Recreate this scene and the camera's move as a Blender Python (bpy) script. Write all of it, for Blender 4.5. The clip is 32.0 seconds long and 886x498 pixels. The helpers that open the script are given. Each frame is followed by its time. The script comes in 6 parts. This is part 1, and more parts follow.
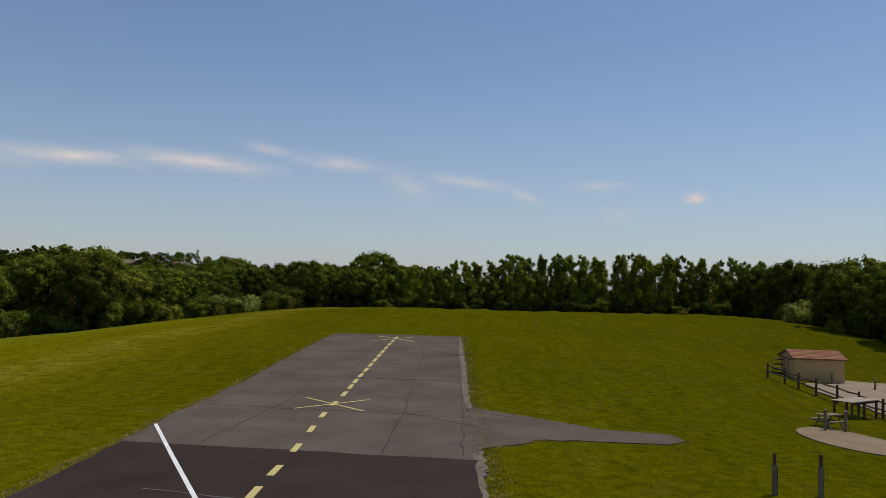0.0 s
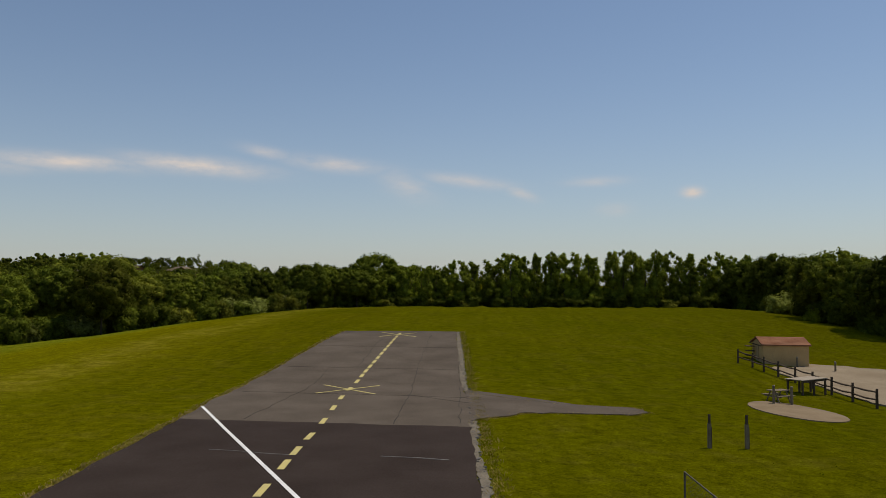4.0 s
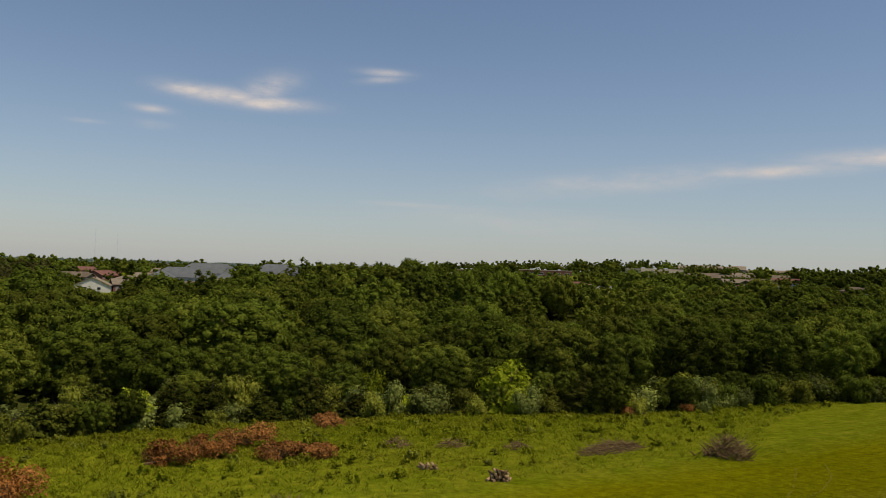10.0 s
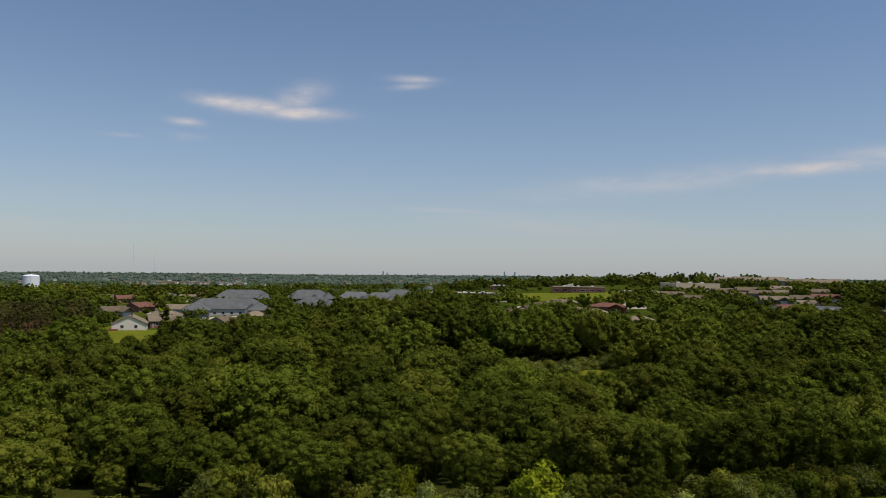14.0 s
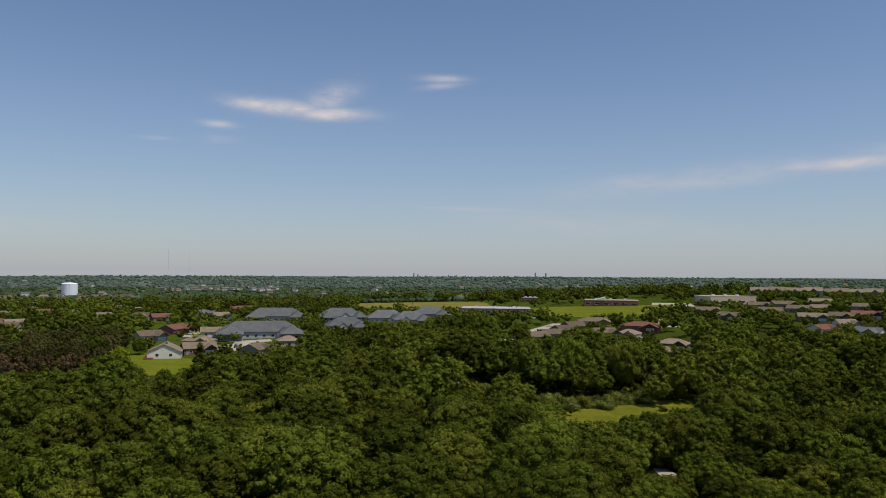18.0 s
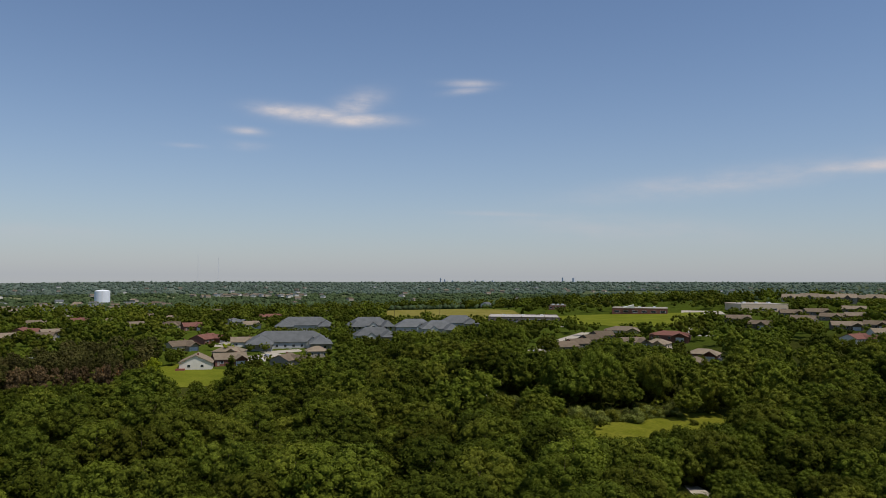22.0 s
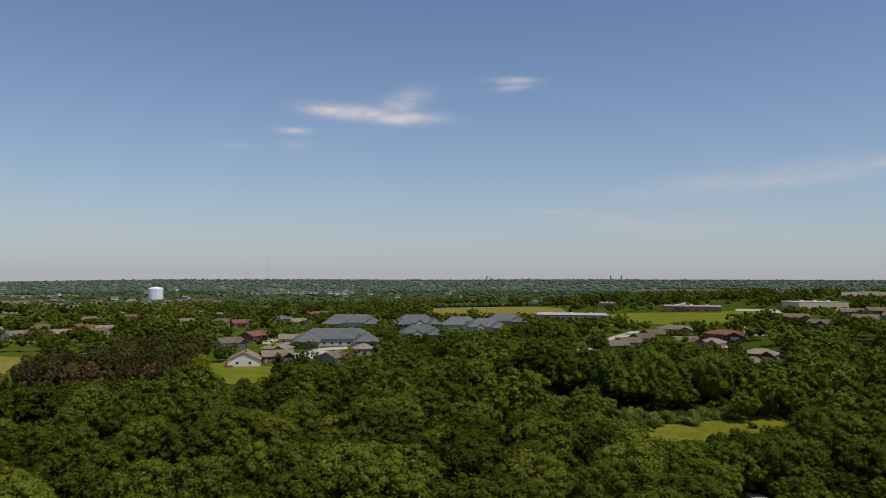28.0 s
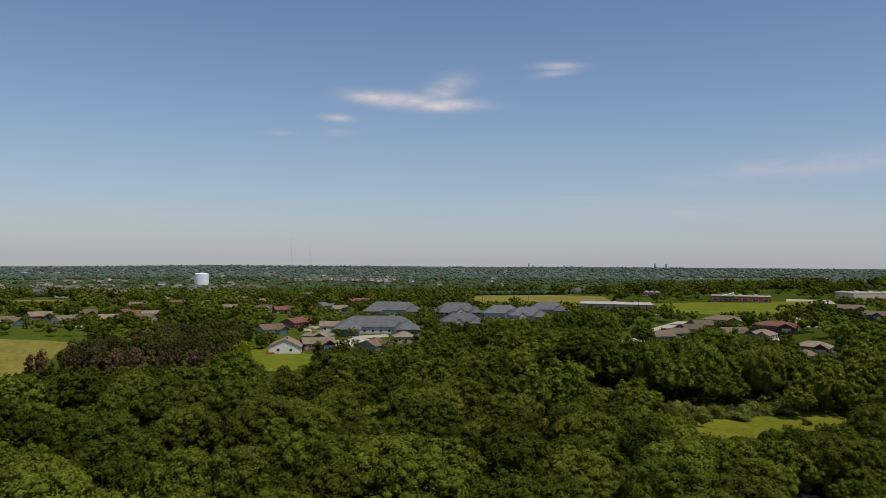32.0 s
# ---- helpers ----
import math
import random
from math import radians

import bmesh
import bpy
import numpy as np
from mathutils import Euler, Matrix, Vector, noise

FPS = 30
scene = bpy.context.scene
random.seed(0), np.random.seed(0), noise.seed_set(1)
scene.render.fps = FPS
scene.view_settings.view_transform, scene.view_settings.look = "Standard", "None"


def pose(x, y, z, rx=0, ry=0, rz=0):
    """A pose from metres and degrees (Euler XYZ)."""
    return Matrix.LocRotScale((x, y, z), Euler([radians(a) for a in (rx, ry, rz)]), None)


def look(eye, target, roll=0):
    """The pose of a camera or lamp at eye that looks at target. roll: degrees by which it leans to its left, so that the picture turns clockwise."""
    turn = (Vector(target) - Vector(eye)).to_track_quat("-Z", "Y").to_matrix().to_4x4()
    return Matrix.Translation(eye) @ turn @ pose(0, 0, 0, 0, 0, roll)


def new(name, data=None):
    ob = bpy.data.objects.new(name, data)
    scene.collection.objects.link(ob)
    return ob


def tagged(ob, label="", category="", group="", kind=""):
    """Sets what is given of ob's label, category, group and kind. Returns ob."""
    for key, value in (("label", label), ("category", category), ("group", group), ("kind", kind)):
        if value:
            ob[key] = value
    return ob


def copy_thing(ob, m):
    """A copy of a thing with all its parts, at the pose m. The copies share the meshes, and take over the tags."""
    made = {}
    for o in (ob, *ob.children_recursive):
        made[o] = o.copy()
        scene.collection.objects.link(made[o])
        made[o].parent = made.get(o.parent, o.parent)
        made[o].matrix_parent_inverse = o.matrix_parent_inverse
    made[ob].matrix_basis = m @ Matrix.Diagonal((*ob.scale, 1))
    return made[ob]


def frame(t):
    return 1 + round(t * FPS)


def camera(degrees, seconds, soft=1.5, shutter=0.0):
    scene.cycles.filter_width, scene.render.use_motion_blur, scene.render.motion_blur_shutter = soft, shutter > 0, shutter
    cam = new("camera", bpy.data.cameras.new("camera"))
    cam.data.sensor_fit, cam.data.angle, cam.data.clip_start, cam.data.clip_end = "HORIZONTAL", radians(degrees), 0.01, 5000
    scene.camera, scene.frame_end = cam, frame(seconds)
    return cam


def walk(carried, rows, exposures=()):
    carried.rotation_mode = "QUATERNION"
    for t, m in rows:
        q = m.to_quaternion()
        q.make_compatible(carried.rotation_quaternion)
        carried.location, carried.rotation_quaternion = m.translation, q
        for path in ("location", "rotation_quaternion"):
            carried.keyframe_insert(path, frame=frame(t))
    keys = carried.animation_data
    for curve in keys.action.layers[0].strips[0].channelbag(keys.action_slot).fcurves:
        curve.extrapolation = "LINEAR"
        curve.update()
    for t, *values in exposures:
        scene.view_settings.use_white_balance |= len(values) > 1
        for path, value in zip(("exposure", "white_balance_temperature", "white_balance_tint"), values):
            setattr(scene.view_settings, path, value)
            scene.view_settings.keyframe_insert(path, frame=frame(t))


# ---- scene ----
cam = camera(60.4, 32.0, soft=0.8)
PATH = [
    (0, (1.223, 2.296, 5.671), (1.103, 4.29, 5.77), 1.4),
    (0.5, (1.199, 2.38, 5.674), (1.083, 4.374, 5.775), 1.1),
    (1, (1.179, 2.773, 5.679), (1.068, 4.767, 5.784), 1.0),
    (1.5, (1.126, 3.12, 5.727), (1.018, 5.114, 5.837), 0.9),
    (2, (1.147, 2.648, 5.772), (1.038, 4.642, 5.881), 0.8),
    (2.5, (1.246, 1.048, 5.717), (1.134, 3.042, 5.818), 0.7),
    (4.5, (1.879, -5.079, 5.708), (1.765, -3.085, 5.803), 0.1),
    (5, (2.144, -6.549, 5.771), (2.029, -4.554, 5.864), 0.0),
    (5.4, (2.087, -6.673, 5.837), (1.64, -4.726, 5.933), 0.4),
    (5.6, (2.058, -6.735, 5.871), (1.284, -4.894, 5.969), 0.6),
    (5.8, (2.03, -6.798, 5.904), (0.831, -5.2, 6.004), 1.6),
    (5.9, (2.015, -6.829, 5.921), (0.637, -5.383, 6.018), 1.8),
    (6, (2.001, -6.86, 5.937), (0.418, -5.641, 6.029), 3.7),
    (6.1, (1.987, -6.891, 5.954), (0.281, -5.85, 6.04), 4.5),
    (6.5, (1.929, -7.015, 6.021), (0.22, -5.98, 6.102), 4.3),
    (7, (2.104, -7.146, 6.13), (0.391, -6.117, 6.211), 4.1),
    (7.5, (2.102, -7.27, 7.434), (0.385, -6.248, 7.512), 3.8),
    (8, (2.127, -7.273, 8.832), (0.406, -6.258, 8.911), 3.4),
    (8.5, (2.115, -7.253, 9.957), (0.391, -6.243, 10.025), 2.9),
    (9, (2.038, -7.16, 11.1), (0.308, -6.159, 11.16), 2.6),
    (9.5, (1.908, -6.999, 12.447), (0.173, -6.007, 12.51), 2.3),
    (10, (1.738, -6.794, 13.915), (-0.003, -5.811, 13.968), 2.0),
    (10.5, (1.556, -6.593, 15.422), (-0.19, -5.619, 15.477), 1.8),
    (11, (1.394, -6.43, 16.909), (-0.357, -5.466, 16.963), 1.7),
    (11.5, (1.307, -6.344, 18.4), (-0.45, -5.39, 18.456), 1.6),
    (12, (1.304, -6.314, 19.925), (-0.458, -5.369, 19.982), 1.4),
    (12.5, (1.349, -6.313, 21.457), (-0.418, -5.377, 21.517), 1.3),
    (13, (1.4, -6.318, 22.987), (-0.372, -5.392, 23.049), 1.1),
    (13.5, (1.417, -6.312, 24.532), (-0.359, -5.394, 24.594), 1.0),
    (14, (1.274, -6.262, 26.046), (-0.507, -5.354, 26.11), 0.9),
    (14.5, (0.894, -6.155, 27.491), (-0.891, -5.256, 27.558), 0.8),
    (16.5, (0.554, -6.073, 34.08), (-1.249, -5.21, 34.149), 0.7),
    (17, (0.537, -6.119, 35.699), (-1.27, -5.264, 35.765), 0.7),
    (17.5, (0.445, -6.101, 37.331), (-1.366, -5.255, 37.394), 0.6),
    (18, (0.345, -6.113, 38.853), (-1.471, -5.277, 38.914), 0.6),
    (18.5, (0.339, -6.241, 40.138), (-1.48, -5.413, 40.2), 0.6),
    (19, (0.511, -6.459, 41.071), (-1.312, -5.638, 41.133), 0.5),
    (19.5, (0.684, -6.635, 41.563), (-1.143, -5.823, 41.626), 0.5),
    (20, (0.762, -6.756, 41.766), (-1.068, -5.953, 41.831), 0.4),
    (20.5, (0.815, -6.884, 41.847), (-1.019, -6.088, 41.914), 0.4),
    (21, (0.832, -6.941, 41.831), (-1.005, -6.153, 41.901), 0.3),
    (21.5, (0.844, -6.963, 41.776), (-0.996, -6.183, 41.849), 0.3),
    (22, (0.829, -6.976, 41.749), (-1.014, -6.204, 41.822), 0.4),
    (22.5, (0.717, -6.907, 41.719), (-1.13, -6.142, 41.792), 0.4),
    (23, (0.587, -6.751, 41.675), (-1.263, -5.995, 41.748), 0.4),
    (23.5, (0.598, -6.612, 41.651), (-1.255, -5.864, 41.721), 0.4),
    (24, (0.649, -6.505, 41.656), (-1.207, -5.764, 41.725), 0.4),
    (24.5, (0.645, -6.454, 41.657), (-1.215, -5.723, 41.724), 0.4),
    (25, (0.72, -6.469, 41.657), (-1.143, -5.746, 41.723), 0.4),
    (25.5, (0.944, -6.537, 41.699), (-0.923, -5.823, 41.76), 0.4),
    (27.5, (-2.754, -5.792, 41.542), (-4.635, -5.115, 41.602), 0.3),
    (28, (-3.763, -5.548, 41.566), (-5.65, -4.889, 41.632), 0.4),
    (28.5, (-4.864, -5.13, 41.5), (-6.763, -4.505, 41.56), 0.4),
    (29, (-5.876, -4.695, 41.538), (-7.779, -4.081, 41.592), 0.5),
    (29.5, (-6.491, -4.38, 41.711), (-8.398, -3.777, 41.76), 0.6),
    (30, (-6.877, -4.107, 41.859), (-8.788, -3.519, 41.902), 0.6),
    (30.5, (-7.298, -3.851, 41.918), (-9.213, -3.273, 41.958), 0.6),
    (31, (-7.702, -3.723, 41.941), (-9.618, -3.153, 41.978), 0.6),
    (31.5, (-8.123, -3.7, 41.966), (-10.042, -3.138, 42.0), 0.7),
    (32, (-8.528, -3.749, 42.031), (-10.449, -3.194, 42.062), 0.7),
]
walk(cam, [(t, look(eye, target, roll)) for t, eye, target, roll in PATH], exposures=[(0, 0.0, 6600, 13), (2.5, 0.0, 6800, 12), (5.0, 0.0, 7200, 11), (5.5, -0.12, 7200, 11), (6.0, -0.22, 7200, 11), (6.5, -0.14, 7100, 9), (7.0, -0.04, 7100, 9), (8.0, 0.0, 7100, 10), (11.0, 0.0, 6950, 12), (14.0, 0.0, 6600, 12), (17.0, 0.0, 6400, 13), (32.0, 0.0, 6400, 13)])

# ---------------------------------------------------------------- light
SUN_EL, SUN_AZ = radians(65), radians(56)          # height, and turn clockwise from +y
world = bpy.data.worlds.new("sky")
scene.world = world
world.use_nodes = True
wn, wl = world.node_tree.nodes, world.node_tree.links
wn.clear()


def wmath(op, a, b=None, c=None):
    n = wn.new("ShaderNodeMath")
    n.operation = op
    for i, v in enumerate((a, b, c)):
        if v is None:
            continue
        if isinstance(v, (int, float)):
            n.inputs[i].default_value = v
        else:
            wl.new(v, n.inputs[i])
    return n.outputs[0]


sky = wn.new("ShaderNodeTexSky")
sky.sky_type = "NISHITA"
sky.sun_disc = False
sky.sun_elevation, sky.sun_rotation = SUN_EL, SUN_AZ
sky.altitude, sky.air_density, sky.dust_density, sky.ozone_density = 300, 1.0, 0.3, 3.6
coord = wn.new("ShaderNodeTexCoord")
axes = wn.new("ShaderNodeSeparateXYZ")
wl.new(coord.outputs["Generated"], axes.inputs[0])
azimuth = wmath("MULTIPLY", wmath("ARCTAN2", wmath("MULTIPLY", axes.outputs[0], -1.0), axes.outputs[1]), 180 / math.pi)
height = wmath("MULTIPLY", wmath("ARCSINE", axes.outputs[2]), 180 / math.pi)
both = wn.new("ShaderNodeCombineXYZ")
wl.new(wmath("MULTIPLY", azimuth, 0.35), both.inputs[0])
wl.new(height, both.inputs[1])
wisps = wn.new("ShaderNodeTexNoise")
wl.new(both.outputs[0], wisps.inputs["Vector"])
wisps.inputs["Scale"].default_value, wisps.inputs["Detail"].default_value, wisps.inputs["Roughness"].default_value = 0.9, 6, 0.62
ragged = wmath("MULTIPLY_ADD", wisps.outputs["Fac"], 2.4, -0.45)
# azimuth to the left of +y, height, half width, half height, lean, strength: all in degrees but the last two
HIGH_CLOUDS = [
    (76.9, 11.85, 3.0, 0.5, 0.03, 1.05), (74.0, 11.6, 2.8, 0.42, 0.0, 1.0), (79.4, 12.05, 1.9, 0.45, 0.03, 0.9), (74.0, 12.6, 1.7, 0.8, -0.3, 0.7), (65.4, 14.35, 1.7, 0.26, 0.02, 0.5), (65.4, 13.85, 1.6, 0.25, -0.1, 0.35),
    (81.9, 10.45, 1.2, 0.26, 0.03, 0.5), (81.9, 9.4, 1.3, 0.3, 0.0, 0.22), (86.0, 9.2, 1.2, 0.16, 0.0, 0.25),
]
CLOUD_BANK = [
    (47.0, 6.8, 9.0, 0.75, -0.085, 0.45), (37.0, 7.55, 5.0, 0.42, -0.03, 0.75), (30.0, 8.25, 5.0, 0.5, 0.0, 0.85), (21.5, 8.5, 4.4, 0.55, 0.05, 0.95), (16.5, 9.7, 1.6, 0.4, 0.15, 0.5),
    (11.5, 9.0, 3.2, 0.5, 0.07, 0.62), (6.0, 7.5, 1.7, 0.9, 0.3, 0.45), (1.8, 7.9, 3.0, 0.4, 0.12, 0.6), (-2.6, 6.9, 1.0, 0.35, 0.3, 0.6), (-8.1, 7.7, 2.0, 0.33, 0.0, 0.4), (-14.9, 6.75, 0.62, 0.33, 0.0, 1.5), (-9.4, 5.6, 1.1, 0.5, 0.0, 0.3),
    (54.0, 3.6, 9.0, 0.9, 0.06, 0.3), (62.0, 4.7, 5.0, 0.2, 0.03, 0.28), (95.0, 2.8, 3.5, 0.5, 0.0, 0.25),
]
cover = None
for ca, ce, cw, ch, lean, strength in HIGH_CLOUDS + CLOUD_BANK:
    da, de = wmath("SUBTRACT", azimuth, ca), wmath("SUBTRACT", height, ce)
    de = wmath("MULTIPLY_ADD", da, -lean, de)
    r2 = wmath("ADD", wmath("POWER", wmath("ABSOLUTE", wmath("DIVIDE", da, cw)), 2.0), wmath("POWER", wmath("ABSOLUTE", wmath("DIVIDE", de, ch)), 2.0))
    puff = wmath("MULTIPLY", wmath("EXPONENT", wmath("MULTIPLY", r2, -1.0)), strength)
    cover = puff if cover is None else wmath("MAXIMUM", cover, puff)
cover = wmath("MULTIPLY", cover, ragged)
clamp = wn.new("ShaderNodeClamp")
wl.new(cover, clamp.inputs[0])
blend = wn.new("ShaderNodeMix")
blend.data_type = "RGBA"
wl.new(clamp.outputs[0], blend.inputs["Factor"])
wl.new(sky.outputs[0], blend.inputs["A"])
blend.inputs["B"].default_value = (7.4, 6.8, 6.5, 1)
# thin grey haze along the horizon
veil = wmath("MULTIPLY", wmath("EXPONENT", wmath("MULTIPLY", wmath("ABSOLUTE", wmath("DIVIDE", height, 6.5)), -1.0)), 0.75)
hazy = wn.new("ShaderNodeMix")
hazy.data_type = "RGBA"
wl.new(veil, hazy.inputs["Factor"])
wl.new(blend.outputs["Result"], hazy.inputs["A"])
hazy.inputs["B"].default_value = (3.5, 3.9, 4.5, 1)
air = wn.new("ShaderNodeBackground")
air.inputs["Strength"].default_value = 0.095
wl.new(hazy.outputs["Result"], air.inputs["Color"])
wout = wn.new("ShaderNodeOutputWorld")
wl.new(air.outputs[0], wout.inputs["Surface"])

sun = new("sun", bpy.data.lights.new("sun", "SUN"))
sun.data.energy, sun.data.angle, sun.data.color = 3.3, radians(0.6), (1.0, 0.95, 0.86)
sun.matrix_world = look((60, 60, 120), (60 - math.sin(SUN_AZ) * math.cos(SUN_EL), 60 - math.cos(SUN_AZ) * math.cos(SUN_EL), 120 - math.sin(SUN_EL)))

# ---------------------------------------------------------------- materials


def nodes_of(name):
    m = bpy.data.materials.new(name)
    m.use_nodes = True
    return m, m.node_tree.nodes, m.node_tree.links, m.node_tree.nodes["Principled BSDF"]


def noise_node(nodes, links, scale, detail=4.0, rough=0.55, vector=None):
    n = nodes.new("ShaderNodeTexNoise")
    n.inputs["Scale"].default_value, n.inputs["Detail"].default_value, n.inputs["Roughness"].default_value = scale, detail, rough
    if vector is None:
        g = nodes.new("ShaderNodeNewGeometry")
        vector = g.outputs["Position"]
    links.new(vector, n.inputs["Vector"])
    return n.outputs["Fac"]


def mix_node(nodes, links, fac, a, b, kind="MIX"):
    n = nodes.new("ShaderNodeMix")
    n.data_type, n.blend_type = "RGBA", kind
    for key, v in (("Factor", fac), ("A", a), ("B", b)):
        if isinstance(v, (int, float)):
            n.inputs[key].default_value = v
        elif isinstance(v, tuple):
            n.inputs[key].default_value = (*v, 1)
        else:
            links.new(v, n.inputs[key])
    return n.outputs["Result"]


def ramp_node(nodes, links, fac, lo, hi, to_lo=0.0, to_hi=1.0):
    n = nodes.new("ShaderNodeMapRange")
    links.new(fac, n.inputs["Value"])
    for key, v in (("From Min", lo), ("From Max", hi), ("To Min", to_lo), ("To Max", to_hi)):
        n.inputs[key].default_value = v
    return n.outputs["Result"]


def surface(name, a, b, large=0.5, fine=8.0, rough=0.85, bump=0.15, metal=0.0, vary=0.0, spread=0.25, spec=0.02):
    """Two tones mixed by large patches, mottled by a fine grain, with a relief of the same grain; vary: from piece to piece."""
    m, nodes, links, bsdf = nodes_of(name)
    patches = ramp_node(nodes, links, noise_node(nodes, links, large, 5), 0.32, 0.68)
    grain = noise_node(nodes, links, fine, 6, 0.65)
    colour = mix_node(nodes, links, patches, a, b)
    shade = ramp_node(nodes, links, grain, 0.25, 0.75, 1 - spread, 1 + spread)
    colour = mix_node(nodes, links, 1.0, colour, shade, "MULTIPLY")
    if vary:
        info = nodes.new("ShaderNodeObjectInfo")
        colour = mix_node(nodes, links, 1.0, colour, ramp_node(nodes, links, info.outputs["Random"], 0, 1, 1 - vary, 1 + vary), "MULTIPLY")
    links.new(colour, bsdf.inputs["Base Color"])
    bsdf.inputs["Roughness"].default_value, bsdf.inputs["Metallic"].default_value, bsdf.inputs["Specular IOR Level"].default_value = rough, metal, spec
    if bump:
        bn = nodes.new("ShaderNodeBump")
        bn.inputs["Strength"].default_value, bn.inputs["Distance"].default_value = bump, 0.05
        links.new(grain, bn.inputs["Height"])
        links.new(bn.outputs[0], bsdf.inputs["Normal"])
    return m


def leafage(name, dark, light, warm=(0.12, 0.13, 0.02), through_light=0.22, tree_spread=0.5, grain=1.9, mottling=0.5):
    """Leaves: a tone a tree, a tone a bough, a leaf-sized mottle, and some light that passes through."""
    m, nodes, links, bsdf = nodes_of(name)
    geo, info = nodes.new("ShaderNodeNewGeometry"), nodes.new("ShaderNodeObjectInfo")
    own = nodes.new("ShaderNodeAttribute")
    own.attribute_name = "tone"
    lot = nodes.new("ShaderNodeMath")
    lot.operation = "ADD"
    links.new(info.outputs["Random"], lot.inputs[0])
    links.new(own.outputs["Fac"], lot.inputs[1])
    lot_part = nodes.new("ShaderNodeMath")
    lot_part.operation = "FRACT"
    links.new(lot.outputs[0], lot_part.inputs[0])
    place = noise_node(nodes, links, 0.06, 3)
    tone = mix_node(nodes, links, geo.outputs["Random Per Island"], dark, light)
    tone = mix_node(nodes, links, ramp_node(nodes, links, place, 0.45, 0.75, 0, 0.6), tone, warm)
    tone = mix_node(nodes, links, 1.0, tone, ramp_node(nodes, links, lot_part.outputs[0], 0, 1, 1 - tree_spread, 1 + tree_spread), "MULTIPLY")
    mottle = noise_node(nodes, links, grain, 3, 0.7)
    tone = mix_node(nodes, links, 1.0, tone, ramp_node(nodes, links, mottle, 0.32, 0.68, 1 - mottling, 1 + mottling), "MULTIPLY")
    links.new(tone, bsdf.inputs["Base Color"])
    bsdf.inputs["Roughness"].default_value, bsdf.inputs["Specular IOR Level"].default_value = 0.8, 0.015
    bn = nodes.new("ShaderNodeBump")
    bn.inputs["Strength"].default_value, bn.inputs["Distance"].default_value = 0.9, 0.35
    links.new(mottle, bn.inputs["Height"])
    links.new(bn.outputs[0], bsdf.inputs["Normal"])
    tr = nodes.new("ShaderNodeBsdfTranslucent")
    links.new(mix_node(nodes, links, 1.0, tone, (1.7, 1.8, 1.2), "MULTIPLY"), tr.inputs["Color"])
    mx = nodes.new("ShaderNodeMixShader")
    mx.inputs[0].default_value = through_light
    links.new(bsdf.outputs[0], mx.inputs[1])
    links.new(tr.outputs[0], mx.inputs[2])
    links.new(mx.outputs[0], nodes["Material Output"].inputs["Surface"])
    return m

# ---------------------------------------------------------------- the lie of the land
PX = [(-4900, 0), (-3600, -6), (-2400, -15), (-1500, -14), (-900, -5), (-600, 1), (-420, 0), (-330, -3.5), (-260, -8), (-200, -10), (-140, -10), (-110, -8.9), (-95, -6.6), (-80, -4.3), (-70, -3.0), (-62, -2.5), (-54, -1.8), (-41, -0.6), (-28, 0), (0.7, 0), (12, -0.45), (30, -1.3), (60, -3), (150, -6), (600, -8), (5000, 10)]


def lerp_table(tab, v):
    if v <= tab[0][0]: return tab[0][1]
    for (a, za), (b, zb) in zip(tab, tab[1:]):
        if v <= b:
            u = (v - a) / (b - a); u = u * u * (3 - 2 * u) * 0.5 + u * 0.5
            return za + (zb - za) * u
    return tab[-1][1]
PY = [(-400, -3), (-60, 0), (40, 0), (67, 1.4), (105, 2.35), (150, 1.5), (260, -3), (600, 2), (5000, 15)]


RIM = [(20, 36), (36, 34), (46, 25), (57, 18), (74, 4), (90, -2), (104, -21), (125, -24)]


def G(x, y):
    w = 1 / (1 + math.exp((-x - 37) / 7)) if x > -200 else 0
    hill = 18 * math.exp(-(((x + 620) / 330) ** 2 + ((y - 640) / 330) ** 2)) + 21 * math.exp(-(((x + 190) / 150) ** 2 + ((y - 520) / 150) ** 2)) + 8 * math.exp(-(((x + 195) / 62) ** 2 + ((y - 425) / 75) ** 2))
    hollow = 1.2 * math.exp(-(((x - 30) / 13) ** 2 + ((y - 64) / 22) ** 2))
    r = math.hypot(x, y)
    far = 0.0
    if r > 1400 and x < 0:
        far = min(1.0, (r - 1400) / 3000) * lerp_table(RIM, math.degrees(math.atan2(-x, y)))
    shoulder = 2.0 * min(1, max(0, (x - 5) / 38)) * min(1, max(0, (y - 78) / 48)) * min(1, max(0, (260 - y) / 90))
    return lerp_table(PX, x) + w * lerp_table(PY, y) + hill - hollow + shoulder + far


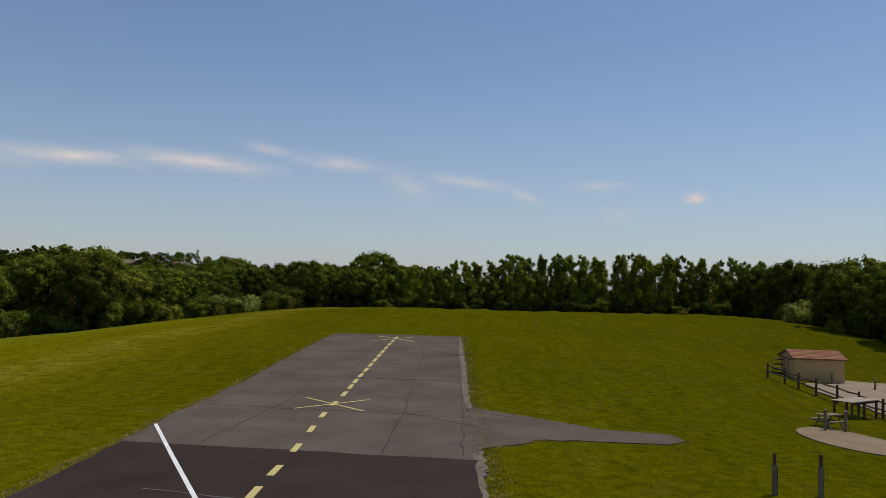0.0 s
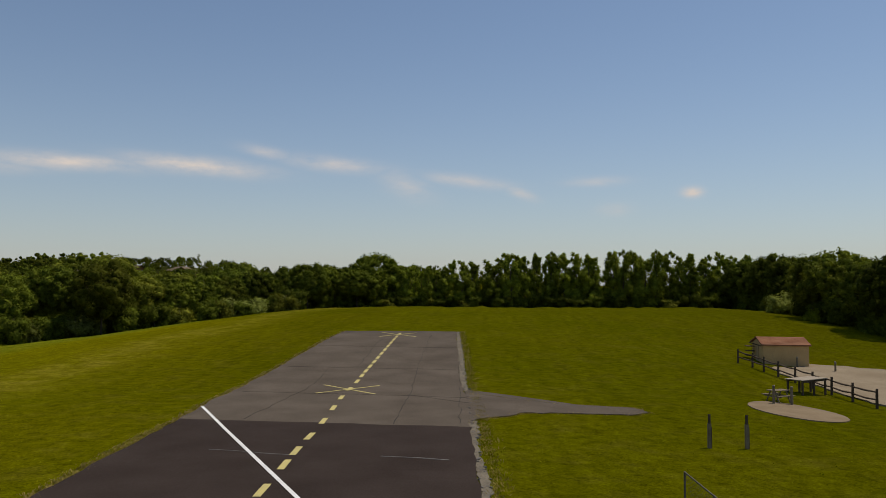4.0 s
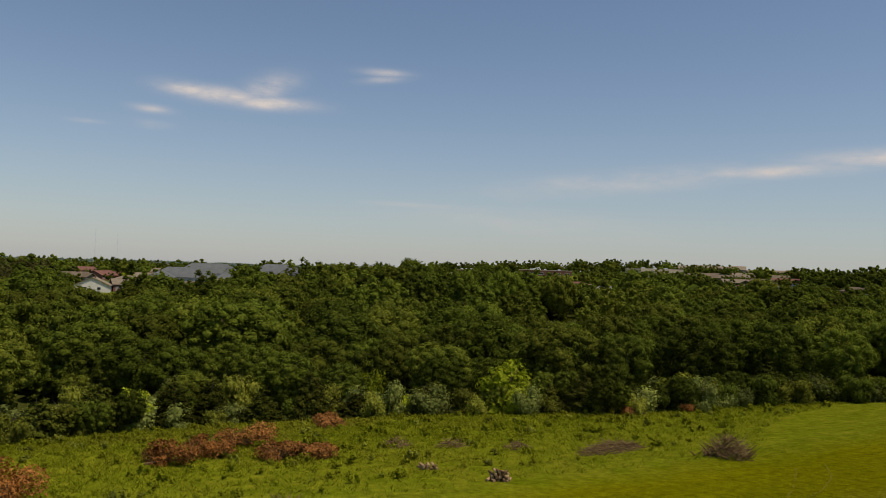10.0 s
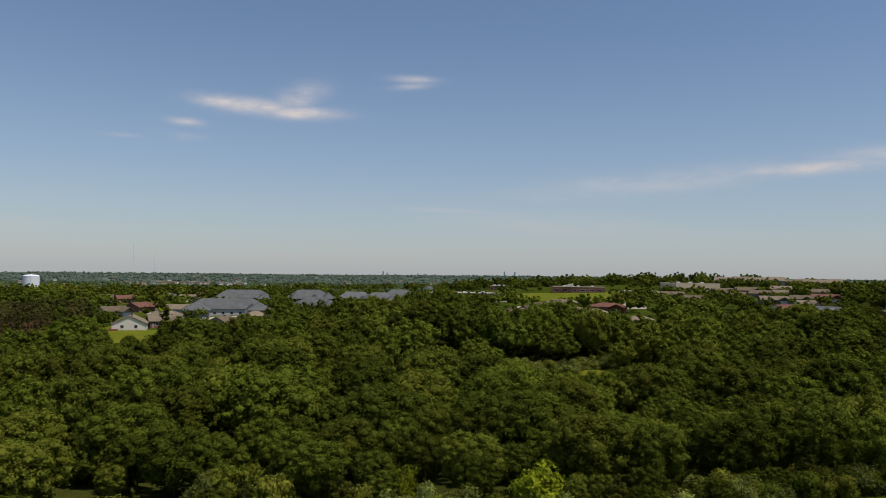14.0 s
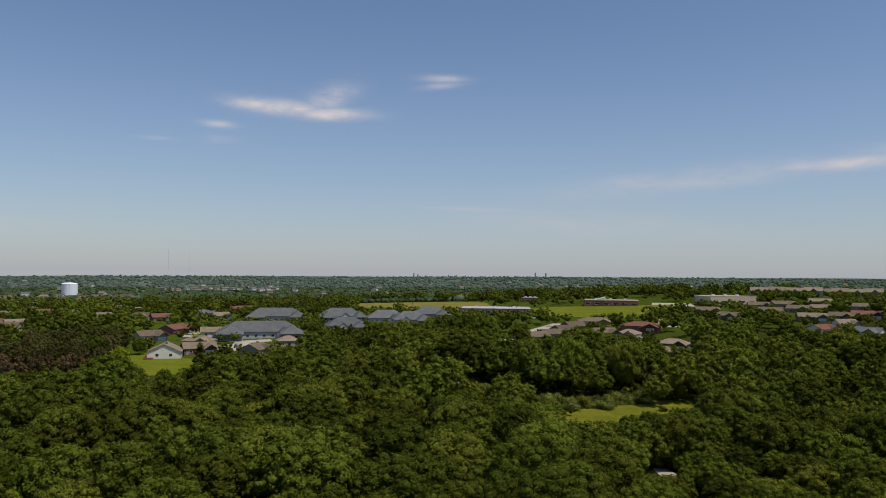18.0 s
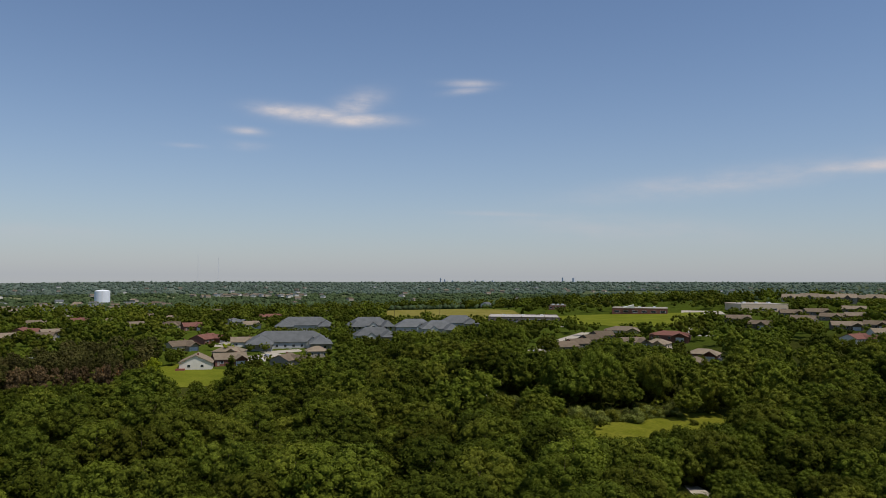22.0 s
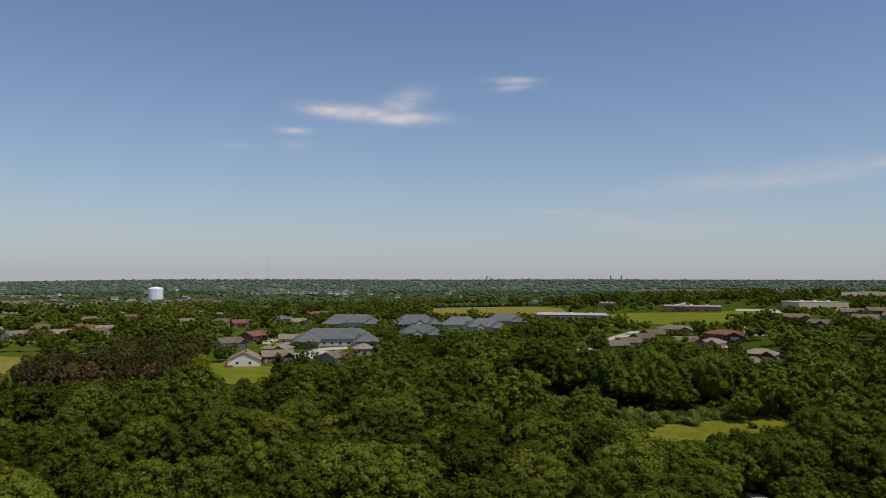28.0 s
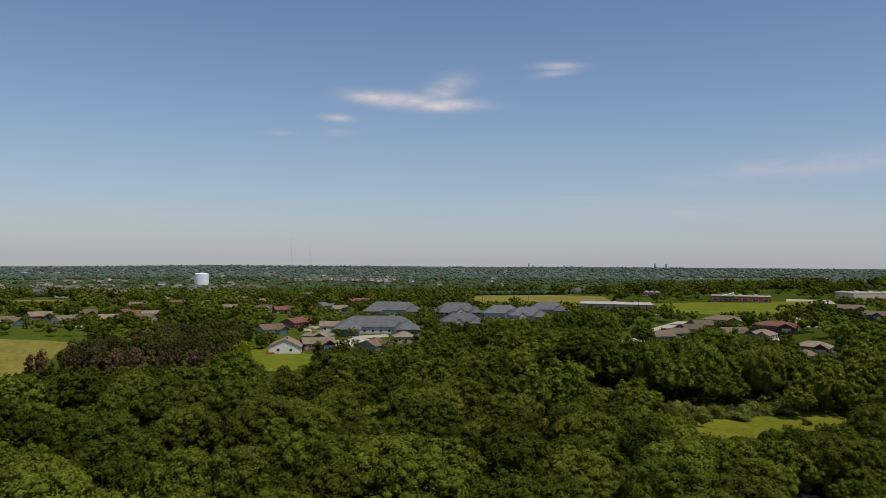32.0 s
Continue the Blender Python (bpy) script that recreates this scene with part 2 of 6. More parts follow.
def solid(name, verts, faces, material, parent=None, label="", smooth=False):
    """One mesh object from arrays; under parent, a part."""
    me = bpy.data.meshes.new(name)
    verts = np.asarray(verts, dtype=np.float32).reshape(-1, 3)
    if isinstance(faces, np.ndarray):
        k = faces.shape[1]
        me.vertices.add(len(verts))
        me.vertices.foreach_set("co", verts.ravel())
        me.loops.add(faces.size)
        me.loops.foreach_set("vertex_index", faces.astype(np.int32).ravel())
        me.polygons.add(len(faces))
        me.polygons.foreach_set("loop_start", np.arange(0, faces.size, k, dtype=np.int32))
        me.polygons.foreach_set("loop_total", np.full(len(faces), k, dtype=np.int32))
        me.update(calc_edges=True)
    else:
        me.from_pydata(verts.tolist(), [], faces)
        me.update()
    if smooth is not False:
        me.polygons.foreach_set("use_smooth", np.ones(len(me.polygons), dtype=bool) if smooth is True else smooth)
    for m in material if isinstance(material, (list, tuple)) else (material,):
        me.materials.append(m)
    ob = new(name, me)
    if parent is not None:
        ob.parent = parent
    if label:
        ob["label"] = label
    return ob


def part(name, bm, material, parent, label=""):
    me = bpy.data.meshes.new(name)
    bm.to_mesh(me)
    bm.free()
    me.materials.append(material)
    ob = new(name, me)
    ob.parent = parent
    if label:
        ob["label"] = label
    return ob


def place(name, x, y, z=None, turn=0.0, **tags):
    """An Empty at a thing's base on the ground."""
    ob = new(name)
    ob.empty_display_size = 0.2
    ob.matrix_basis = pose(x, y, G(x, y) if z is None else z, 0, 0, turn)
    return tagged(ob, **tags)


def steps(*spans):
    out = []
    for a, b, s in spans:
        out += list(np.arange(a, b, s))
    return np.array(out + [spans[-1][1]])


xs = steps((-4950, -2500, 175), (-2500, -1000, 75), (-1000, -440, 28), (-440, -130, 9), (-130, -60, 3.5), (-60, 44, 1.6), (44, 120, 8), (120, 600, 60), (600, 4950, 435))
ys = steps((-4950, -1000, 395), (-1000, -200, 50), (-200, -24, 8), (-24, 110, 1.8), (110, 200, 6), (200, 700, 16), (700, 1500, 80), (1500, 4950, 230))
gx, gy = np.meshgrid(xs, ys)
rng = np.random.default_rng(3)
gz = np.array([G(float(a), float(b)) for a, b in zip(gx.ravel(), gy.ravel())])
near_field = (gx.ravel() > -70) & (gx.ravel() < 40) & (gy.ravel() > -30) & (gy.ravel() < 120)
on_runway = (gx.ravel() > -14.5) & (gx.ravel() < 12) & (gy.ravel() > -40) & (gy.ravel() < 70)
gz += np.where(near_field, rng.normal(0, 0.008, gz.size), rng.normal(0, 0.1, gz.size)) * np.where(on_runway, 0, 1)
nx, ny = len(xs), len(ys)
idx = np.arange(nx * ny).reshape(ny, nx)
quads = np.stack([idx[:-1, :-1], idx[:-1, 1:], idx[1:, 1:], idx[1:, :-1]], -1).reshape(-1, 4)


def ground_material():
    m, nodes, links, bsdf = nodes_of("grass")
    geo = nodes.new("ShaderNodeNewGeometry")
    sep = nodes.new("ShaderNodeSeparateXYZ")
    links.new(geo.outputs["Position"], sep.inputs[0])
    wob = noise_node(nodes, links, 0.12, 3)
    broad = noise_node(nodes, links, 0.045, 4)
    mid = noise_node(nodes, links, 0.5, 6, 0.65)
    fine = noise_node(nodes, links, 11.0, 8, 0.8)
    clumps = noise_node(nodes, links, 1.7, 5, 0.7)
    mown = mix_node(nodes, links, ramp_node(nodes, links, broad, 0.35, 0.65), (0.090, 0.092, 0.0016), (0.108, 0.102, 0.0022))
    mown = mix_node(nodes, links, ramp_node(nodes, links, mid, 0.5, 0.8, 0, 0.55), mown, (0.150, 0.124, 0.018))

    def moved(amount):
        n = nodes.new("ShaderNodeMath")
        n.operation = "MULTIPLY_ADD"
        links.new(wob, n.inputs[0])
        n.inputs[1].default_value = amount
        links.new(sep.outputs[0], n.inputs[2])
        return n.outputs[0]

    # turf darkened beside the runway's far side: corner vignetting put into its colour
    mown = mix_node(nodes, links, ramp_node(nodes, links, moved(5.0), -7, -13), mown, mix_node(nodes, links, 1.0, mown, (0.88, 0.86, 0.88), "MULTIPLY"))
    # lighter turf farther out: its brightness with the sun behind, put into the colour
    lit_turf = mix_node(nodes, links, ramp_node(nodes, links, broad, 0.35, 0.65), (0.108, 0.106, 0.0022), (0.152, 0.134, 0.0032))
    mown = mix_node(nodes, links, ramp_node(nodes, links, sep.outputs[0], -12, -36), mown, lit_turf)
    # a straw-coloured strip where the mower turns, then uncut meadow, then the floor of the wood
    side = moved(7.0)
    strip_in, strip_out = ramp_node(nodes, links, side, -17.5, -22), ramp_node(nodes, links, side, -26, -22.5)
    both_sides = nodes.new("ShaderNodeMath")
    both_sides.operation = "MULTIPLY"
    links.new(strip_in, both_sides.inputs[0])
    links.new(strip_out, both_sides.inputs[1])
    strip = nodes.new("ShaderNodeMath")
    strip.operation = "MULTIPLY"
    links.new(both_sides.outputs[0], strip.inputs[0])
    links.new(ramp_node(nodes, links, mid, 0.35, 0.65, 0.05, 0.8), strip.inputs[1])
    mown = mix_node(nodes, links, strip.outputs[0], mown, (0.205, 0.172, 0.016))
    meadow = mix_node(nodes, links, ramp_node(nodes, links, mid, 0.35, 0.7), (0.102, 0.122, 0.0045), (0.175, 0.168, 0.011))
    col = mix_node(nodes, links, ramp_node(nodes, links, side, -33, -38), mown, meadow)
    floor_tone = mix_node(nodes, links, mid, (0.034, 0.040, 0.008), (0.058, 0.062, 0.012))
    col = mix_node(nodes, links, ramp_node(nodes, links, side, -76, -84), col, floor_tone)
    lawn = mix_node(nodes, links, mid, (0.048, 0.070, 0.007), (0.075, 0.095, 0.014))
    col = mix_node(nodes, links, ramp_node(nodes, links, side, -330, -370), col, lawn)
    # the plain pales with distance: haze put into the ground colour
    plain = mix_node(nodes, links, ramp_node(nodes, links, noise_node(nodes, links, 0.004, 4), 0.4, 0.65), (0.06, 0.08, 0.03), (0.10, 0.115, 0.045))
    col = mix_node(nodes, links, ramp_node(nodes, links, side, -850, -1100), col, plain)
    hazed_plain = mix_node(nodes, links, ramp_node(nodes, links, noise_node(nodes, links, 0.003, 4), 0.4, 0.65), (0.10, 0.125, 0.098), (0.125, 0.148, 0.115))
    col = mix_node(nodes, links, ramp_node(nodes, links, side, -2000, -3000), col, hazed_plain)
    col = mix_node(nodes, links, 1.0, col, ramp_node(nodes, links, fine, 0.3, 0.7, 0.35, 1.65), "MULTIPLY")
    col = mix_node(nodes, links, 1.0, col, ramp_node(nodes, links, clumps, 0.32, 0.68, 0.68, 1.32), "MULTIPLY")
    # mowing lines along the field, faint
    lane = nodes.new("ShaderNodeMapping")
    lane.inputs["Scale"].default_value = (1.1, 0.07, 1.0)
    links.new(geo.outputs["Position"], lane.inputs["Vector"])
    streaks = noise_node(nodes, links, 1.0, 5, 0.6, lane.outputs["Vector"])
    col = mix_node(nodes, links, 1.0, col, ramp_node(nodes, links, streaks, 0.3, 0.7, 0.9, 1.11), "MULTIPLY")
    links.new(col, bsdf.inputs["Base Color"])
    bsdf.inputs["Roughness"].default_value, bsdf.inputs["Specular IOR Level"].default_value = 0.95, 0.0
    bsdf.inputs["Diffuse Roughness"].default_value = 1.0
    bn = nodes.new("ShaderNodeBump")
    bn.inputs["Strength"].default_value, bn.inputs["Distance"].default_value = 0.45, 0.06
    links.new(fine, bn.inputs["Height"])
    links.new(bn.outputs[0], bsdf.inputs["Normal"])
    return m


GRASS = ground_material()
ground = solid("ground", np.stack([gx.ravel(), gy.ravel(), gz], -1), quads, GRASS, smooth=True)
tagged(ground, "mown grass airfield falling to a wooded valley", "ground", kind="structure")

# ---------------------------------------------------------------- the runway
OLD_TAR = surface("old_asphalt", (0.078, 0.063, 0.049), (0.112, 0.092, 0.073), 0.35, 14, 0.95, 0.3, spread=0.42, spec=0.03)
NEW_TAR = surface("sealed_asphalt", (0.031, 0.022, 0.018), (0.042, 0.031, 0.026), 0.4, 16, 0.9, 0.25, spread=0.3, spec=0.04)
YELLOW = surface("yellow_paint", (0.52, 0.44, 0.17), (0.42, 0.36, 0.16), 1.5, 20, 0.8, 0.05, spread=0.15)
WHITE = surface("white_paint", (0.72, 0.72, 0.7), (0.6, 0.6, 0.58), 1.5, 20, 0.8, 0.05, spread=0.12)
TAR = surface("crack_filler", (0.02, 0.018, 0.018), (0.03, 0.028, 0.028), 2, 20, 0.7, 0.05)


def slab(name, outline, lift, depth, material, parent=None, label="", rag=0.0, step=1.2, seed=1):
    """A thin slab on the ground along an outline, its edge ragged by rag metres."""
    r = random.Random(seed)
    pts = []
    for (ax, ay), (bx, by) in zip(outline, outline[1:] + outline[:1]):
        n = max(1, int(math.hypot(bx - ax, by - ay) / step))
        for i in range(n):
            u = i / n
            pts.append((ax + (bx - ax) * u + r.uniform(-rag, rag), ay + (by - ay) * u + r.uniform(-rag, rag)))
    bm = bmesh.new()
    top = [bm.verts.new((x, y, 0)) for x, y in pts]
    f = bm.faces.new(top)
    if f.normal.z < 0 or sum((a[0] * b[1] - b[0] * a[1]) for a, b in zip(pts, pts[1:] + pts[:1])) < 0:
        f.normal_flip()
    bmesh.ops.triangulate(bm, faces=[f])
    for _ in range(3):
        long = [e for e in bm.edges if e.calc_length() > 3.0]
        if long:
            bmesh.ops.subdivide_edges(bm, edges=long, cuts=1)
            bmesh.ops.triangulate(bm, faces=bm.faces[:])
    for v in bm.verts:
        v.co.z = G(v.co.x, v.co.y) + lift
    rim = [e for e in bm.edges if e.is_boundary]
    ext = bmesh.ops.extrude_edge_only(bm, edges=rim)
    for v in ext["geom"]:
        if isinstance(v, bmesh.types.BMVert):
            v.co.z -= depth
    bmesh.ops.recalc_face_normals(bm, faces=bm.faces[:])
    me = bpy.data.meshes.new(name)
    bm.to_mesh(me)
    bm.free()
    me.materials.append(material)
    ob = new(name, me)
    if parent is not None:
        ob.parent = parent
    if label:
        ob["label"] = label
    return ob


runway = tagged(slab("runway", [(-11.3, 28.2), (-4.0, 27.7), (0.95, 27.3), (0.45, 37), (-0.05, 43), (-0.5, 52), (-1.2, 67.3), (-6, 67.6), (-11.6, 67.4), (-12.0, 54), (-12.15, 42), (-11.8, 33)], 0.05, 0.12, OLD_TAR, rag=0.09, step=0.8), "weathered grey asphalt model aircraft runway with cracks", "runway", kind="structure")
slab("sealed_section", [(-7.4, -30), (4.0, -30), (0.95, 27.35), (-4, 27.75), (-11.3, 28.25)], 0.054, 0.12, NEW_TAR, runway, "fresh black sealed asphalt", rag=0.07, step=0.8)
TAXI_UPPER = [(0.45, 38.3), (0.9, 37.3), (1.6, 36.7), (3.0, 35.8), (4.3, 35.3), (5.5, 34.9), (7.2, 35.1), (8.9, 35.2)]
TAXI_LOWER = [(9.3, 34.0), (8.4, 33.0), (6.4, 32.5), (4.6, 32.1), (3.1, 31.5), (2.5, 30.6), (1.6, 29.8), (1.15, 29.4), (0.95, 28.6)]
taxiway = tagged(slab("taxiway", [(0.5, 29.0)] + TAXI_LOWER[::-1] + TAXI_UPPER[::-1], 0.035, 0.1, OLD_TAR, rag=0.1, step=0.5), "narrow tapering grey asphalt spur beside the runway", "taxiway", kind="structure")
slab("threshold_stripe", [(-11.62, 31.45), (-8.75, 26.25), (-2.02, 14.2), (-1.9, 14.26), (-8.63, 26.31), (-11.5, 31.51)], 0.066, 0.008, WHITE, runway, "white diagonal painted line", step=3)

# ---------------------------------------------------------------- the town's plan
# x, y, turn from facing the camera, width, depth, roof, wall, hipped
CLOSE_HOUSES = [(-380, 41, 10, 15, 10, "tan", "brick", False), (-404, 44, -15, 15, 11, "tan", "cream", True), (-370, 66, 60, 12, 10, "brown", "grey", False), (-393, 87, 10, 11, 9, "tan", "cream", True),
                (-480, 39, 60, 18, 10, "red", "brick", False), (-440, 22, 30, 14, 10, "brown", "cream", False), (-452, 58, 0, 14, 10, "tan", "white", False)]
WEST_HOUSES = [(-551, -49, 10, 13, 10, "tan", "brick", False), (-726, -43, 40, 15, 10, "red", "cream", False), (-526, -51, -20, 12, 9, "brown", "cream", False), (-711, -17, 5, 14, 10, "brown", "cream", True), (-615, 2, 20, 12, 10, "tan", "cream", False),
               (-858, 18, 10, 14, 10, "brown", "white", False), (-604, 26, -10, 14, 10, "brown", "cream", False), (-757, 33, 50, 12, 10, "tan", "white", False), (-586, 40, 15, 14, 10, "red", "brick", False), (-981, 101, 0, 15, 10, "brown", "brick", False)]
WEST_HOUSES_B = [(-736, 123, 5, 20, 11, "red", "brick", False), (-631, 74, 60, 12, 10, "grey", "cream", False), (-587, 82, 20, 12, 9, "tan", "white", False), (-519, -95, 30, 14, 10, "tan", "white", False), (-570, -92, 0, 14, 10, "brown", "brick", False),
                 (-524, -73, 10, 13, 10, "tan", "cream", False), (-567, -68, 70, 13, 10, "red", "brick", False), (-551, -116, 10, 14, 10, "tan", "brick", False), (-513, -128, 40, 14, 10, "brown", "white", False), (-680, -70, 0, 14, 10, "tan", "cream", False)]
HILL_HOUSES = [(-441, 418, 10, 17, 12, "brown", "taupe", False), (-402, 400, -20, 16, 10, "brown", "taupe", False), (-453, 484, 10, 16, 10, "brown", "taupe", False), (-409, 449, -15, 17, 11, "brown", "taupe", False), (-451, 509, 20, 18, 12, "brown", "taupe", False),
               (-410, 479, -10, 16, 10, "brown", "taupe", False), (-405, 498, 10, 16, 11, "tan", "brick", False), (-458, 561, 0, 18, 12, "tan", "taupe", False), (-402, 539, 15, 17, 11, "brown", "taupe", False), (-365, 438, 10, 18, 12, "tan", "taupe", False)]
HILL_HOUSES_B = [(-354, 454, -10, 16, 10, "brown", "taupe", False), (-350, 472, 10, 18, 12, "red", "brick", False), (-316, 387, 55, 15, 11, "red", "white", False), (-322, 415, 30, 12, 9, "tan", "white", False), (-291, 394, -20, 14, 10, "grey", "white", False)]
MIDDLE_HOUSES = [(-419, 299, -5, 24, 15, "tan", "cream", True), (-373, 271, 25, 15, 10, "brown", "grey", False), (-362, 282, -20, 13, 10, "tan", "cream", True), (-387, 311, -5, 24, 16, "red", "brick", True), (-320, 278, -8, 16, 11, "tan", "brick", True), (-303, 258, 20, 11, 10, "tan", "cream", True), (-296, 270, 40, 8, 6, "grey", "grey", False)]
ROW_HOUSES = [(-372, 224, 35, 13, 11, "brown", "taupe", False), (-379, 238, 35, 13, 11, "brown", "taupe", False), (-391, 256, 35, 13, 11, "brown", "taupe", False), (-404, 272, 35, 13, 11, "brown", "taupe", False)]
FAR_RIDGE = [(-215, 398, 0, 15, 11, "brown", "brick", False), (-197, 405, 20, 16, 11, "brown", "brick", True), (-168, 412, -20, 15, 11, "brown", "brick", True), (-248, 392, 10, 14, 10, "brown", "brick", True)]
BLOCKS = [(-440, 82, 0, 46, 20, 3.5, 5.7, ((-14, 6), (13, 7))), (-545, 114, 0, 40, 18, 4.5, 5.7, ((12, 6),)), (-512, 152, 8, 30, 16, 5.3, 5.7, ((2, 6), (11, 6))), (-455, 138, 8, 25, 15, 3.7, 5.1, ((-3, 5),)),
          (-494, 179, 6, 26, 15, 4.7, 5.3, ((4, 6),)), (-475, 189, 10, 23, 15, 4.5, 5.5, ((-4, 5),)), (-511, 220, 6, 26, 15, 4.7, 5.3, ((6, 6),))]
HALLS = [(-531, 285, 30), (-547, 409, 26), (-503, 498, 28), (-656, 392, 12), (-562, 640, 40), (-568, 748, 40)]
# grounds kept in the camera's view: x, y, radius
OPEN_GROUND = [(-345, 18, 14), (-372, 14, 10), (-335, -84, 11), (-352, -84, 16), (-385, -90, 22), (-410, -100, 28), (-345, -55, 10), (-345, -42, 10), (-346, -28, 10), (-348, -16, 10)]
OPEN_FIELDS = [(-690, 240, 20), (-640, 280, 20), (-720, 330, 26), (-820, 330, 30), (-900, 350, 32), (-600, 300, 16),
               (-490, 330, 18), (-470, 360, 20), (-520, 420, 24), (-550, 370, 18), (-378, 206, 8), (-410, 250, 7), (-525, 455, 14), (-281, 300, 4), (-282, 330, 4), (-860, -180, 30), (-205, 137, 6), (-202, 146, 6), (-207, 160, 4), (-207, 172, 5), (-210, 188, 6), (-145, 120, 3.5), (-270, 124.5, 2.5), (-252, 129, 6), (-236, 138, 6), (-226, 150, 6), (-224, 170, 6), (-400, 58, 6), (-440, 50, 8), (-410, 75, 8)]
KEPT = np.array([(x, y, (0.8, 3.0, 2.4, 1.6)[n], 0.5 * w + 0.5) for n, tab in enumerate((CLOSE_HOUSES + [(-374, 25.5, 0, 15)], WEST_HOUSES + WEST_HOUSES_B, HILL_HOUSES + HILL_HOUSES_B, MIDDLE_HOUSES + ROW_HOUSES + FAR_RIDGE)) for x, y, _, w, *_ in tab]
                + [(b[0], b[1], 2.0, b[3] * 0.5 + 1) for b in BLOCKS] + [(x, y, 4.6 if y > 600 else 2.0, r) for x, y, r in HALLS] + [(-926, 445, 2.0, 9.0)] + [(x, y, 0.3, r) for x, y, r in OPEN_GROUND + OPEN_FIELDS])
# the white house and the first block also stay in view from the camera at 11 m
CAMERA_HEIGHT = np.where(np.arange(len(KEPT) + 2) < len(KEPT), 41.0, 11.0)
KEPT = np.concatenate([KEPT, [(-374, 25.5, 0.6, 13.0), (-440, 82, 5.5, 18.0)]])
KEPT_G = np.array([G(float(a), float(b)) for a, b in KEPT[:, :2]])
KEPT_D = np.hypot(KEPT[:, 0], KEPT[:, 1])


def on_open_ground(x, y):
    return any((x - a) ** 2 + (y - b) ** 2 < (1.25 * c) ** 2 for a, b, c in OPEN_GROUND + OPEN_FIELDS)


def sightline_cap(x, y):
    """How tall a tree may stand before it blocks the camera's view of the houses and open grounds."""
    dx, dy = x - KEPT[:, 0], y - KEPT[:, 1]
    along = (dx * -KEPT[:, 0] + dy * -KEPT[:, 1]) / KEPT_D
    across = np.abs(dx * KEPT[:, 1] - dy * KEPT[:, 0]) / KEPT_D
    slope = (CAMERA_HEIGHT - KEPT_G - KEPT[:, 2]) / KEPT_D
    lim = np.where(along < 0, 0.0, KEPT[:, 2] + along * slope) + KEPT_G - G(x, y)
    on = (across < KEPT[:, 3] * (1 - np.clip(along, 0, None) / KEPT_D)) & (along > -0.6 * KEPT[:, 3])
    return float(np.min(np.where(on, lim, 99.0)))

# ---------------------------------------------------------------- trees
LEAF = [leafage("oak_leaves", (0.05722, 0.07243, 0.007399), (0.09079, 0.1121, 0.01332), (0.1046, 0.1101, 0.01233)),
        leafage("ash_leaves", (0.06708, 0.08495, 0.007892), (0.1046, 0.1265, 0.01431), (0.1164, 0.1275, 0.01381)),
        leafage("elm_leaves", (0.073, 0.08593, 0.008385), (0.1154, 0.1275, 0.01529), (0.1352, 0.1313, 0.01627))]
BRIGHT_LEAF = leafage("bright_leaves", (0.18, 0.21, 0.0096), (0.27, 0.3, 0.0192), (0.168, 0.192, 0.0144))
BUSH_LEAF = leafage("bush_leaves", (0.1155, 0.1227, 0.0132), (0.198, 0.2027, 0.0264), (0.209, 0.1974, 0.0286))
POPLAR_LEAF = leafage("poplar_leaves", (0.0975, 0.1229, 0.01121), (0.2048, 0.237, 0.02617), (0.195, 0.2106, 0.02243), 0.25, 0.2)
PALE_LEAF = leafage("silver_leaves", (0.1165, 0.1316, 0.02633), (0.1924, 0.2126, 0.05063), (0.1822, 0.1873, 0.0405))
CEDAR_LEAF = leafage("cedar_needles", (0.040, 0.045, 0.005), (0.075, 0.080, 0.010), (0.075, 0.068, 0.012), 0.12)
RUST_LEAF = leafage("dead_needles", (0.1955, 0.0713, 0.0138), (0.3565, 0.1472, 0.0414), (0.3105, 0.1552, 0.05175), 0.15, 0.2)
PINE_LEAF = leafage("pine_needles", (0.058, 0.058, 0.014), (0.098, 0.094, 0.024), (0.115, 0.088, 0.032), 0.12, 0.35)
GREY_TWIG = surface("grey_twigs", (0.185, 0.115, 0.048), (0.28, 0.19, 0.09), 2, 20, 0.9, 0.1)
BARK = surface("bark", (0.07, 0.052, 0.036), (0.12, 0.092, 0.068), 1.5, 12, 0.95, 0.4)
MEADOW_LEAF = leafage("meadow_grass", (0.1207, 0.1378, 0.00585), (0.1955, 0.2014, 0.0117), (0.23, 0.1908, 0.02106), 0.3, 0.1)


def cards(r, pos, nrm, size, aspect=0.75):
    """Small bent three-cornered leaf sprays at pos, facing nrm."""
    n = len(pos)
    nrm = nrm / np.linalg.norm(nrm, axis=1, keepdims=True)
    t = np.cross(nrm, r.normal(size=(n, 3)))
    t /= np.linalg.norm(t, axis=1, keepdims=True) + 1e-9
    b = np.cross(nrm, t)
    s = (size * r.uniform(0.6, 1.4, n))[:, None]
    v = np.empty((n, 3, 3))
    for k, (u, w) in enumerate(((-0.9, -0.55), (0.9, -0.5), (0.0, 1.0))):
        ju, jw = r.uniform(-0.3, 0.3, (n, 1)), r.uniform(-0.3, 0.3, (n, 1))
        v[:, k] = pos + s * 0.6 * ((u + ju) * t + (w + jw) * aspect * 1.25 * b - r.uniform(0, 0.35, (n, 1)) * nrm)
    f = np.arange(n * 3).reshape(n, 3)
    return v.reshape(-1, 3), f


